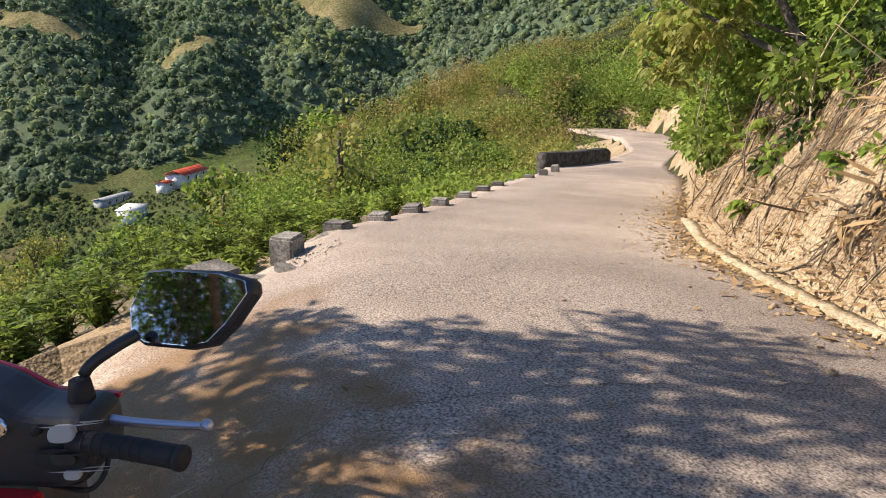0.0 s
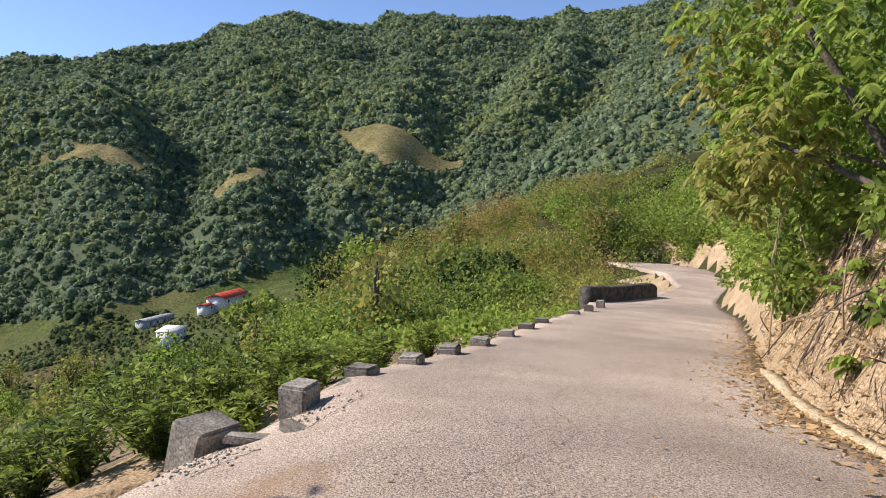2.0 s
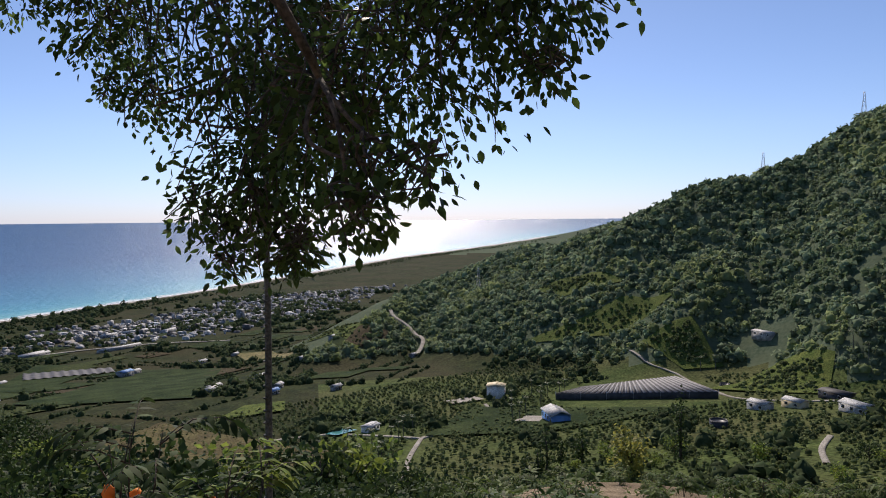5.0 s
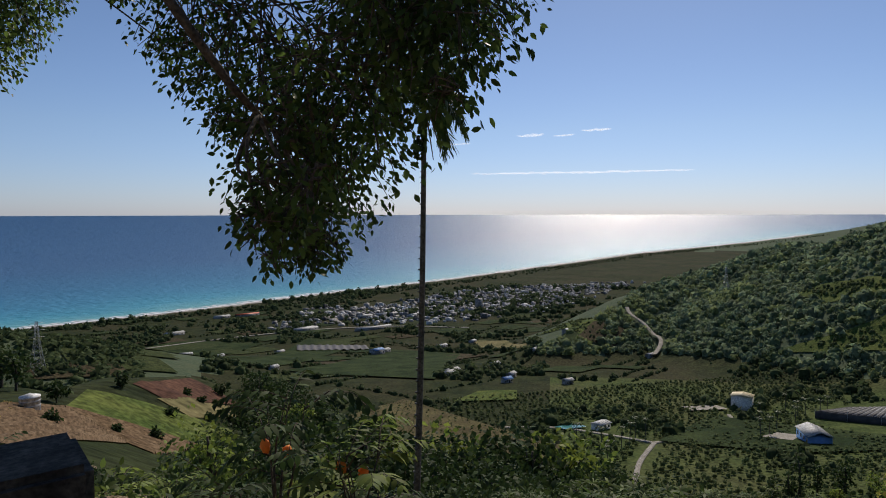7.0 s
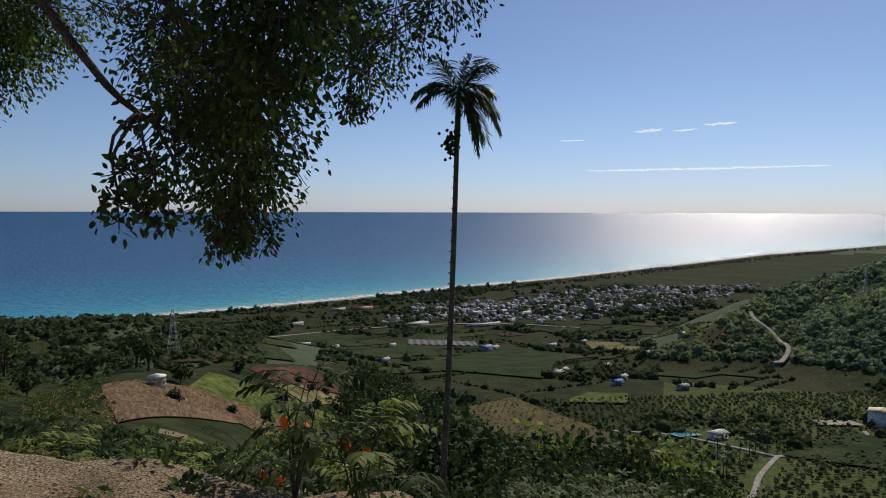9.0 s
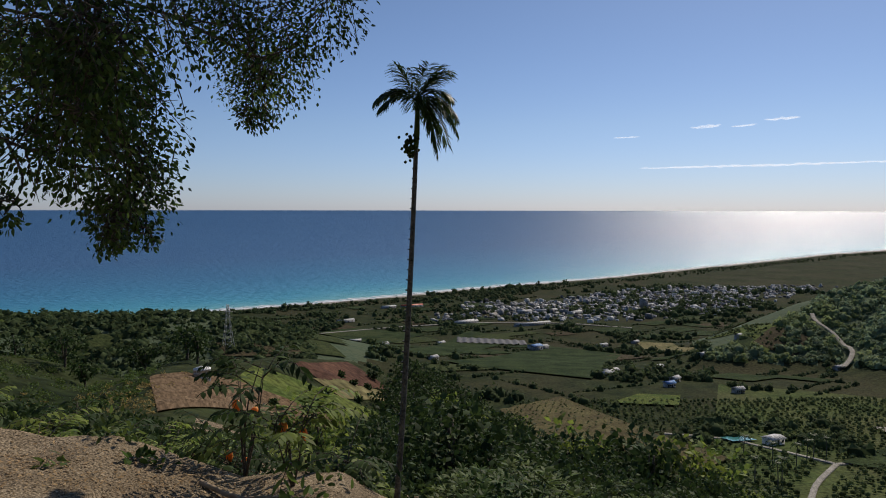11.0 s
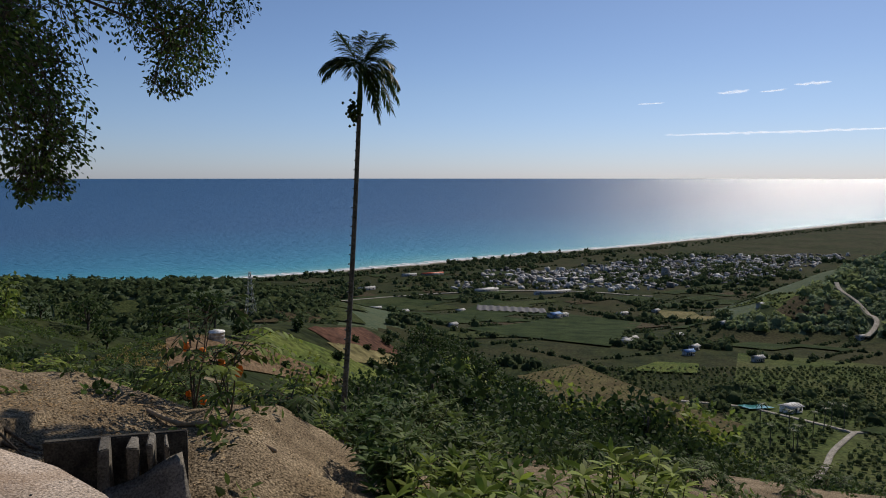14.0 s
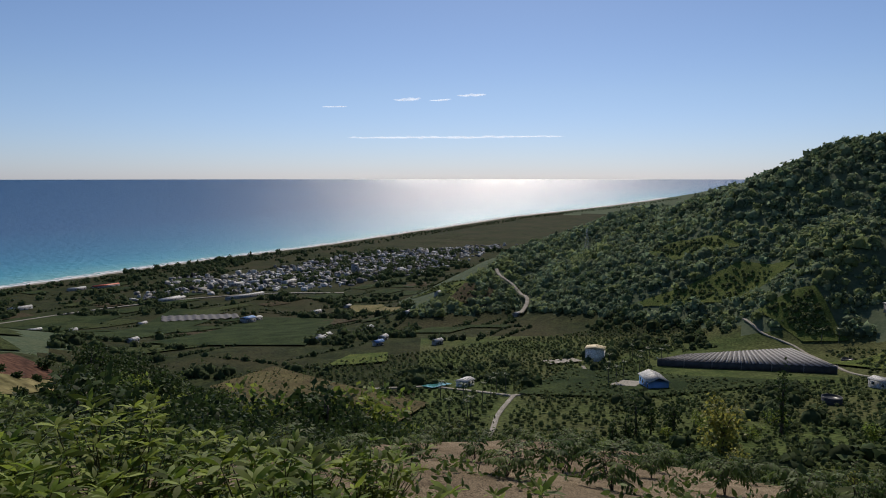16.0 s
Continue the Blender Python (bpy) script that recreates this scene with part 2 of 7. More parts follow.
# ---- the lie of the land ----
EDGE = np.array([(90, -60), (66, -47), (52, -40), (46, -38), (39, -35.8), (31.8, -32), (24, -25), (21.1, -20.2), (19.9, -16.2), (16.8, -13.4), (13.1, -9.5), (9.4, -5.3), (8.0, -3.6), (6.95, -2.1), (6.5, -1.5), (6.2, -1.1), (5.85, -0.65), (5.1, 0.0), (4.4, 0.35),
                 (3.5, 0.65), (2.3, 0.9), (0.6, 1.4), (-2, 2.4), (-6, 4.5), (-14, 9), (-24, 15)], float)      # valley side of the road
DRAIN = np.array([(92, -68), (68, -54), (54, -46), (44, -43), (34, -39), (24, -28.5), (19.2, -22.0), (14, -16.8), (9.3, -11.2), (6.7, -8.1), (5.2, -6.65), (4.2, -5.9), (3.2, -5.25), (2.3, -4.75), (1.0, -4.4), (-1.5, -3.9),
                  (-6, -2.5), (-14, 1.5), (-24, 6)], float)                                              # hill side of the road


def along(line, x, y):
    """Signed distance to a polyline (positive to its left as it runs), and the index and share of the nearest stretch."""
    best = np.full(np.shape(x), 1e18)
    side = np.zeros(np.shape(x))
    at = np.zeros(np.shape(x))
    for i in range(len(line) - 1):
        a, b = line[i, :2], line[i + 1, :2]
        d = b - a
        t = np.clip(((x - a[0]) * d[0] + (y - a[1]) * d[1]) / (d @ d), 0, 1)
        px, py = x - a[0] - t * d[0], y - a[1] - t * d[1]
        q = px * px + py * py
        near = q < best
        best = np.where(near, q, best)
        side = np.where(near, np.sign(d[0] * py - d[1] * px), side)
        at = np.where(near, i + t, at)
    return np.sqrt(best), side, at


def ridge(line, x, y, slope, power=1.0, round_=10.0):
    """Height of a ridge whose crest runs along points (x, y, z) and whose flanks fall at that slope."""
    line = np.array(line, float)
    best = np.full(np.shape(x), -1e9)
    for a, b in zip(line[:-1], line[1:]):
        d = b[:2] - a[:2]
        t = np.clip(((x - a[0]) * d[0] + (y - a[1]) * d[1]) / (d @ d), 0, 1)
        dist = np.hypot(x - a[0] - t * d[0], y - a[1] - t * d[1])
        best = np.maximum(best, a[2] + (b[2] - a[2]) * t - slope * (np.sqrt(dist * dist + round_ * round_) - round_) ** power)
    return best


def smooth_max(a, b, k):
    h = np.clip(0.5 + 0.5 * (a - b) / k, 0, 1)
    return b + (a - b) * h + k * h * (1 - h)


def lattice(seed, n=256):
    return np.random.RandomState(seed).rand(n, n)


LAT = lattice(5)


def wave(x, y, size):
    """Smooth noise from -1 to 1 over the plan, with bumps of that size in metres."""
    u, v = np.asarray(x) / size + 1000.3, np.asarray(y) / size + 1000.7
    i, j = np.floor(u).astype(int), np.floor(v).astype(int)
    f, g = u - i, v - j
    f, g = f * f * (3 - 2 * f), g * g * (3 - 2 * g)
    p = lambda a, c: LAT[a % 256, c % 256]
    return 2 * ((p(i, j) * (1 - f) + p(i + 1, j) * f) * (1 - g) + (p(i, j + 1) * (1 - f) + p(i + 1, j + 1) * f) * g) - 1


def polar(az, d, z):
    return (2 + d * math.sin(radians(az)), d * math.cos(radians(az)), z)


CREST = [polar(*p) for p in ((25, 500, -134), (27, 520, -126), (30, 560, -107), (33.4, 620, -96), (36.5, 720, -84), (40, 820, -72), (47, 780, -36), (55, 700, -6), (61, 680, 16),
                             (63, 680, 28), (67, 700, 39), (72, 760, 86), (80, 860, 130), (89, 950, 174), (100, 1020, 232), (106, 1080, 276), (113, 1180, 314), (126, 1300, 342),
                             (140, 1300, 348), (155, 1100, 370))]
SPURS = [[polar(*p) for p in ((67, 700, 40), (64, 560, -25), (60, 450, -70))],
         [polar(*p) for p in ((72, 760, 80), (73, 600, 38), (74, 470, -18), (73, 380, -62))],
         [polar(*p) for p in ((86, 930, 158), (90, 760, 122), (92, 600, 52), (92, 470, -8), (90, 370, -58))],
         [polar(*p) for p in ((100, 1020, 234), (102, 800, 158), (103, 620, 68), (101, 470, -4), (98, 390, -50))],
         [polar(*p) for p in ((113, 1180, 316), (115, 900, 188), (114, 680, 84), (110, 500, 6))],
         [polar(*p) for p in ((128, 1300, 346), (128, 900, 200), (124, 640, 80))]]
HILL = [(50, -92, 19.5), (64, -72, 8.5), (78, -56, 0.2), (90, -46, -6.5), (104, -38, -15.5), (140, -32, -46)]      # the scrub spur round which the road goes
SHOULDER = [(-60, 8, 8), (-14, 13, -2.8), (-3, 12, -4.0), (-6, 30, -9.3), (-15, 62, -14.6), (-21, 92, -19.6), (-20, 130, -32), (-6, 190, -60)]   # the shoulder with the ploughed fields
SHOULDER_B = [(-70, 10, 9), (-52, 50, -4.8), (-45, 85, -17.2), (-40, 125, -31), (-30, 170, -53)]
SHOULDER_C = [(-15, 62, -14.8), (-9, 92, -19.4), (-2, 120, -26.2), (-4, 150, -40), (4, 190, -66)]
LEFT = [(-420, 180, -6), (-300, 330, -46), (-190, 400, -62), (-125, 430, -67), (-92, 442, -82)]


LIP = ((-60, -10, 0, 10, 25, 45, 65, 90, 107, 118, 130), (66, 66, 64, 60, 54, 44, 34, 25, 16, 11, 6))     # how far the slope below the road reaches, by bearing
GRADE = ((10, 30, 45, 65, 80, 95, 107, 120), (0.43, 0.41, 0.37, 0.335, 0.29, 0.24, 0.20, 0.20))


def valley(x, y):
    s = 0.22 * x + 0.975 * y
    z = np.interp(s, (-400, 0, 90, 150, 260, 420, 700, 1000, 1250, 6000), (24, -42, -60, -73, -88, -105, -143, -157, -161.5, -161.5))
    return z + 1.2 * wave(x, y, 90)


SHORE = np.array([(-900, 700), (-324, 1053), (-173, 1131), (12, 1234), (233, 1379), (570, 1566), (1030, 1880), (1590, 2235), (2080, 2395), (2900, 2600)], float)


def far_rise(x, y):
    """Beyond two kilometres sea and coast rise a little together, so that the horizon stands within reach."""
    return np.clip((np.hypot(x, y) - 2300) / 2660, 0, 1) ** 2 * 152


def road_z(x, y):
    """The road falls gently ahead, and towards the valley."""
    s = (x - 3.0) * 0.66 - (y + 2.0) * 0.75
    z = np.interp(s, (-20, -2, 1, 2, 4, 5.6, 6.7, 12.3, 16, 23, 41, 48, 100, 130), (0.5, 0.1, 0.06, 0.02, -0.23, -0.40, -0.50, -0.98, -1.4, -2.05, -2.7, -2.95, -4.2, -5.0))
    off = along(EDGE[11:], x, y)[0]
    z = z - np.interp(s, (2, 6), (0.28, 0.12)) * np.clip(1 - along(DRAIN, x, y)[0] / 2.6, 0, 1) ** 1.5
    return z - 0.38 * np.clip(1 - off / 1.6, 0, 1) * np.clip((y + 2.6) / 1.0, 0, 1) - 0.02 * np.clip(y + 1, 0, 6)


def mound(x, y):
    """The bare terrace below the viewpoint, with its worn lip."""
    z = -1.17 - 0.05 * (y - 3) - 0.03 * np.clip(x - 1.0, 0, 9) - 0.42 * np.clip(x - 2.4, 0, 1.7) - 0.72 * np.clip(y - 6.3 + 0.12 * np.clip(x - 2, 0, 4), 0, 9999) - 0.6 * np.clip(x - 5.4, 0, 99)
    z = z - 0.35 * np.exp(-((x - 5.0) ** 2 + (y - 1.9) ** 2) / 1.7)
    return z + 0.05 * wave(x, y, 0.9) + 0.1 * wave(x, y, 2.3)


def land(x, y):
    """Height of the ground at a place of the plan."""
    x, y = np.asarray(x, float), np.asarray(y, float)
    de, se_, _ = along(EDGE, x, y)
    dd, sd, _ = along(DRAIN, x, y)
    de, dd = -de * se_, -dd * sd                # positive on the valley's side
    r = np.hypot(x, y)
    base = valley(x, y)
    m = ridge(CREST, x, y, 0.56, 0.985, 30)
    for sp in SPURS:
        m = smooth_max(m, ridge(sp, x, y, 0.92, 1.0, 20) + 10, 14)
    rough_ = np.clip((r - 150) / 300, 0, 1)
    m = m + rough_ * np.clip((m + 130) / 120, 0.1, 1) * (16 * wave(x, y, 140) + 8 * wave(x, y, 55) + 4 * wave(x, y, 23))
    h = smooth_max(base, m, 14)
    h = smooth_max(h, ridge(HILL, x, y, 0.56, 1.0, 6), 4)
    h = smooth_max(h, ridge(LEFT, x, y, 0.30, 1.0, 30), 12)
    h = smooth_max(h, ridge(SHOULDER, x, y, 0.6, 1.0, 4), 2)
    h = smooth_max(h, ridge(SHOULDER_C, x, y, 0.62, 1.0, 4), 2)
    h = smooth_max(h, ridge(SHOULDER_B, x, y, 0.5, 1.0, 8), 3)
    rz = road_z(x, y)
    steep = np.where((x > 3) & (x < 6.8) & (y > -1.2) & (y < 9), 1.5, np.interp(np.degrees(np.arctan2(x - 5, y + 2)), *GRADE))
    # dry orchard slope out to a lip, then a steep fall to the valley floor
    az = np.degrees(np.arctan2(x - 5, y + 2))
    lip = np.interp(az, *LIP)
    past = de - lip
    fall = steep * np.minimum(de, lip) + 0.95 * 0.5 * (past + np.sqrt(past * past + 9))
    below = rz - 0.3 - fall + 0.475 * (-lip + np.sqrt(lip * lip + 9))
    below = np.where((y > 0.5) & (x < 9), smooth_max(below, mound(x, y), 0.5), below)
    up = np.clip(-dd, 0, None)
    bank = rz - 0.1 + np.minimum(up * 1.9, 2.1) + 0.55 * np.clip(up - 1.7, 0, np.interp(r, (18, 48), (26, 8))) + (0.32 * wave(x, y, 1.7) + 0.2 * wave(x, y, 0.6)) * np.clip(up * 1.5, 0, 1)
    on_road = (de <= 0) & (dd >= 0) & (r < 58)
    beyond = rz + 0.30 * np.clip(r - 55, 0, 14)
    slope_part = np.where(de > 0, smooth_max(h, below + 0.25 * wave(x, y, 3.1) * np.clip(de, 0, 1), 1.5), np.where(on_road, rz - 0.09, np.where(dd >= 0, smooth_max(beyond, h, 2.0), smooth_max(np.where(r < 110, bank, -999), np.where(r < 30, -99, h), 1.0))))
    ds, ss, _ = along(SHORE, x, y)
    out = slope_part
    out = np.where(ss > 0, np.minimum(out, SEA - 0.02 * ds), np.minimum(out, SEA + 1.5 + 0.06 * ds + np.clip(ds - 60, 0, None)))
    return out + far_rise(x, y)


def ground_sheet():
    rings, turns = 330, 480
    rad = np.r_[0, 0.35 * np.exp(np.linspace(0, math.log(4950 / 0.35), rings))]
    ang = np.linspace(0, 2 * np.pi, turns, endpoint=False)
    R, A = np.meshgrid(rad[1:], ang, indexing="ij")
    x, y = np.r_[3.0, 3.0 + (R * np.sin(A)).ravel()], np.r_[0.0, (R * np.cos(A)).ravel()]
    verts = np.c_[x, y, land(x, y)]
    i, j = np.meshgrid(np.arange(rings - 1), np.arange(turns), indexing="ij")
    a, b = 1 + i * turns + j, 1 + i * turns + (j + 1) % turns
    faces = np.stack([a, a + turns, b + turns, b], -1).reshape(-1, 4)
    ob = raw("ground", verts, faces, M_FIELD, True)
    ob.data.materials.append(M_SOIL)
    ob.data.materials.append(M_FOREST)
    ob.data.materials.append(M_MOUND)
    ob.data.materials.append(M_ORCHARD)
    c = verts[faces].mean(1)
    de, side, _ = along(EDGE, c[:, 0], c[:, 1])
    r = np.hypot(c[:, 0], c[:, 1])
    n = wave(c[:, 0], c[:, 1], 9) + 0.5 * wave(c[:, 0], c[:, 1], 3)
    dd, sd, _ = along(DRAIN, c[:, 0], c[:, 1])
    soil = (de < 30) & (side < 0) & (r < 48) & (n > -0.9 + de * 0.05) | (r < 14) | (dd < 3) & (sd > 0) & (r < 64)
    shoulder_ = (c[:, 0] < 9) & (c[:, 1] > 3) & (c[:, 1] < 18) & (c[:, 0] > -25)
    mount = (c[:, 2] > valley(c[:, 0], c[:, 1]) + 8) & (r > 300)
    hill_ = (c[:, 1] < -4 - 0.4 * c[:, 0] + 5 * n) & (r < 120)
    idx = np.where(mount, 2, 0)
    idx = np.where((idx == 0) & ~hill_ & (r > 40) & (r < 430) & (c[:, 0] > 0.55 * c[:, 1]), 4, idx)
    idx = np.where(soil | shoulder_, 1, idx)
    # slope and mound take the soil whose backlit tone is in its colour
    idx = np.where((idx == 1) & (side < 0) & (de > 2.0), 3, idx)
    idx = np.where((c[:, 1] > 0.2) & (r < 17) & (c[:, 0] < 7.5), 3, idx)
    ob.data.polygons.foreach_set("material_index", idx.astype(np.int32))
    return tagged(ob, "hillside and valley ground of dry soil, grass and crops", "ground", kind="structure")


ground = ground_sheet()


# ---- tools for plants and buildings ----
def unit(v):
    return v / np.maximum(np.linalg.norm(v, axis=-1, keepdims=True), 1e-9)


def leaf_arrays(pos, dirs, normal, length, width, droop=0.25):
    """Pointed leaves: each of six points and four triangles, with a drooping tip."""
    d, nrm = unit(dirs), unit(normal - (normal * unit(dirs)).sum(-1, keepdims=True) * unit(dirs))
    s = np.cross(d, nrm)
    L, W = length[:, None], width[:, None]
    mid = lambda f, w, k: pos + d * L * f + s * W * w - nrm * L * droop * k
    v = np.stack([pos, mid(0.28, -0.42, 0.02), mid(0.28, 0.42, 0.02), mid(0.62, -0.40, 0.2), mid(0.62, 0.40, 0.2), mid(1.0, 0.0, 0.8)], 1)
    f = np.array([(0, 2, 1), (1, 2, 4), (1, 4, 3), (3, 4, 5)])
    n = len(pos)
    return v.reshape(-1, 3), (f[None] + (np.arange(n) * 6)[:, None, None]).reshape(-1, 3)


def clump_arrays(pos, dirs, normal, length, width):
    """Plain kite-shaped leaf clumps for plants farther off: four points and two triangles each."""
    d, nrm = unit(dirs), unit(normal - (normal * unit(dirs)).sum(-1, keepdims=True) * unit(dirs))
    s = np.cross(d, nrm)
    L, W = length[:, None], width[:, None]
    v = np.stack([pos, pos + d * L * 0.5 - s * W * 0.5, pos + d * L - nrm * L * 0.2, pos + d * L * 0.5 + s * W * 0.5], 1)
    return v.reshape(-1, 3), (np.array([(0, 3, 1), (1, 3, 2)])[None] + (np.arange(len(pos)) * 4)[:, None, None]).reshape(-1, 3)


def leaf_cloud(rs, blobs, size, share=0.45, hang=0.6, plain=False, broad=(0.42, 0.6)):
    """Leaves spread through ellipsoids (centre, radii, count), more of them near the outside, hanging outwards and down."""
    P, D, N, L = [], [], [], []
    for c, r, n in blobs:
        r = np.array((r, r, r) if np.isscalar(r) else r)
        u = unit(rs.normal(size=(n, 3)))
        rad = rs.uniform(0.15, 1.0, (n, 1)) ** share
        P.append(np.array(c) + u * rad * r * rs.uniform(0.8, 1.15, (n, 1)))
        D.append(u * 0.6 + rs.normal(size=(n, 3)) * 0.5 + (0, 0, -hang))
        N.append(rs.normal(size=(n, 3)) + (0, 0, 0.9))
        L.append(rs.uniform(0.7, 1.25, n) * size)
    P, D, N, L = map(np.concatenate, (P, D, N, L))
    W = L * rs.uniform(*broad, len(L))
    return clump_arrays(P, D, N, L, W * 1.3) if plain else leaf_arrays(P, D, N, L, W)


def spline(pts, n):
    pts = np.array(pts, float)
    t = np.linspace(0, len(pts) - 1, n)
    i = np.clip(t.astype(int), 0, len(pts) - 2)
    f = (t - i)[:, None]
    g = lambda k: pts[np.clip(k, 0, len(pts) - 1)]
    a, b, c, d = g(i - 1), g(i), g(i + 1), g(i + 2)
    return 0.5 * (2 * b + (c - a) * f + (2 * a - 5 * b + 4 * c - d) * f * f + (3 * b - a - 3 * c + d) * f ** 3)


def tube_arrays(pts, radii, n=10, sides=6):
    p = spline(pts, n)
    r = np.interp(np.linspace(0, 1, n), np.linspace(0, 1, len(radii)), radii)
    t = unit(np.gradient(p, axis=0))
    up = np.where(np.abs(t[:, 2:]) > 0.9, np.array([[1.0, 0, 0]]), np.array([[0, 0, 1.0]]))
    a = unit(np.cross(t, up))
    b = np.cross(t, a)
    k = np.linspace(0, 2 * np.pi, sides, endpoint=False)
    v = p[:, None] + r[:, None, None] * (np.cos(k)[None, :, None] * a[:, None] + np.sin(k)[None, :, None] * b[:, None])
    i, j = np.meshgrid(np.arange(n - 1), np.arange(sides), indexing="ij")
    q = np.stack([i * sides + j, i * sides + (j + 1) % sides, (i + 1) * sides + (j + 1) % sides, (i + 1) * sides + j], -1).reshape(-1, 4)
    f = np.r_[q[:, (0, 1, 2)], q[:, (0, 2, 3)]]
    cap = n * sides
    v = np.r_[v.reshape(-1, 3), p[-1:], p[:1]]
    last = (n - 1) * sides
    f = np.r_[f, [(last + s, last + (s + 1) % sides, cap) for s in range(sides)], [((s + 1) % sides, s, cap + 1) for s in range(sides)]]
    return v, f


def merge(arrays):
    vs, fs, off = [], [], 0
    for v, f in arrays:
        vs.append(v)
        fs.append(np.asarray(f) + off)
        off += len(v)
    return np.concatenate(vs), np.concatenate(fs)


def thing(name, label, category, m=None, group="", kind=""):
    ob = new(name)
    ob.empty_display_size = 0.1
    if m is not None:
        ob.matrix_world = m
    return tagged(ob, label, category, group, kind)


def box_arrays(x0, x1, y0, y1, z0, z1):
    v = np.array([(x, y, z) for z in (z0, z1) for y in (y0, y1) for x in (x0, x1)], float)
    f = np.array([(0, 2, 3), (0, 3, 1), (4, 5, 7), (4, 7, 6), (0, 1, 5), (0, 5, 4), (2, 6, 7), (2, 7, 3), (0, 4, 6), (0, 6, 2), (1, 3, 7), (1, 7, 5)])
    return v, f


def frond_arrays(rs, base, heading, length, rise, leaflets, leaf, width, droop=0.9):
    """A feathered frond: an arching rib with two rows of leaflets."""
    n = leaflets
    t = np.linspace(0.12, 1, n)
    out = np.array([math.sin(heading), math.cos(heading), 0])
    def rib(u):
        u = np.asarray(u)[:, None]
        return base + out * length * (u * (1 - 0.12 * u)) + np.array([0, 0, 1.0]) * length * (rise * u - droop * u * u)
    p = rib(t)
    tang = unit(rib(t + 0.02) - p)
    side = unit(np.cross(tang, (0, 0, 1)))
    P, D, L = [], [], []
    for sgn in (-1, 1):
        P.append(p)
        D.append(tang * 0.75 + side * sgn * 0.9 + np.array([0, 0, -0.3]) + rs.normal(size=(n, 3)) * 0.1)
        L.append(leaf * (0.55 + 0.6 * np.sin(np.pi * np.clip(t, 0.05, 0.97))) * rs.uniform(0.85, 1.1, n))
    P, D, L = map(np.concatenate, (P, D, L))
    lv = leaf_arrays(P, D, np.tile((0, 0, 1.0), (len(P), 1)) + rs.normal(size=(len(P), 3)) * 0.25, L, np.full(len(L), width), 0.3)
    rb = tube_arrays(rib(np.linspace(0, 1, 5)), (length * 0.011, length * 0.003), 4, 3)
    return lv, rb


def leafy_plant(name, x, y, height, rs, material, label, fronds=10, length=0.7, leaf=0.16, width=0.055, stems=3, group="", category="shrub"):
    """A shrub of a few stems with feathered sprays of leaves."""
    z = float(land(x, y)) - 0.05
    ob = thing(name, label, category, pose(x, y, z), group)
    st, lv = [], []
    for s in range(stems):
        a = rs.uniform(0, 6.28)
        lean = rs.uniform(0.1, 0.35) * height
        top = np.array([math.sin(a) * lean, math.cos(a) * lean, height * rs.uniform(0.75, 1.0)])
        st.append(tube_arrays([(0, 0, 0), top * 0.5 + rs.normal(size=3) * 0.04, top], (0.012 * height + 0.004, 0.003), 6, 5))
        for k in range(fronds // stems):
            u = rs.uniform(0.35, 1.0)
            b = top * u
            f, r = frond_arrays(rs, b, rs.uniform(0, 6.28), length * rs.uniform(0.7, 1.15), rs.uniform(0.5, 1.2), 8, leaf, width, rs.uniform(0.5, 1.0))
            lv.append(f)
            st.append(r)
    raw("stem", *merge(st), M_BARK, True, ob)
    raw("foliage", *merge(lv), material, False, ob)
    return ob


def long_leaf_shrub(name, x, y, height, rs, material, label, shoots=22, leaf=0.13, group="", category="shrub"):
    """A shrub of many thin shoots, each set all along with long pointed leaves and ending in a whorl."""
    ob = thing(name, label, category, pose(x, y, float(land(x, y)) - 0.05), group)
    st, P, D, N, L = [], [], [], [], []
    for k in range(shoots):
        a, reach = rs.uniform(0, 6.28), rs.uniform(0.05, 0.62) * height
        out = np.array([math.sin(a), math.cos(a), 0])
        h = height * rs.uniform(0.55, 1.0) * (1 - 0.25 * reach / height)
        q = np.array([(0, 0, 0), out * reach * 0.45 + (0, 0, h * 0.5), out * reach + (0, 0, h)]) + rs.normal(size=(3, 3)) * 0.03
        st.append(tube_arrays(q, (0.007 + 0.004 * height, 0.0025), 7, 4))
        n = 20
        t = np.r_[np.linspace(0.25, 1, n - 6), np.full(6, 1.0)]
        p = spline(q, 60)[(t * 59).astype(int)]
        b = np.arange(n) * 2.4 + a
        up = np.where(t > 0.97, 0.55, 0.25)
        P.append(p)
        D.append(np.c_[np.sin(b), np.cos(b), up + rs.normal(size=n) * 0.25])
        N.append(np.tile((0, 0, 1.0), (n, 1)) + rs.normal(size=(n, 3)) * 0.35)
        L.append(leaf * rs.uniform(0.7, 1.2, n))
    P, D, N, L = map(np.concatenate, (P, D, N, L))
    raw("stem", *merge(st), M_STALK, True, ob)
    raw("foliage", *leaf_arrays(P, D, N, L, L * rs.uniform(0.26, 0.34, len(L)), 0.3), material, False, ob)
    return ob


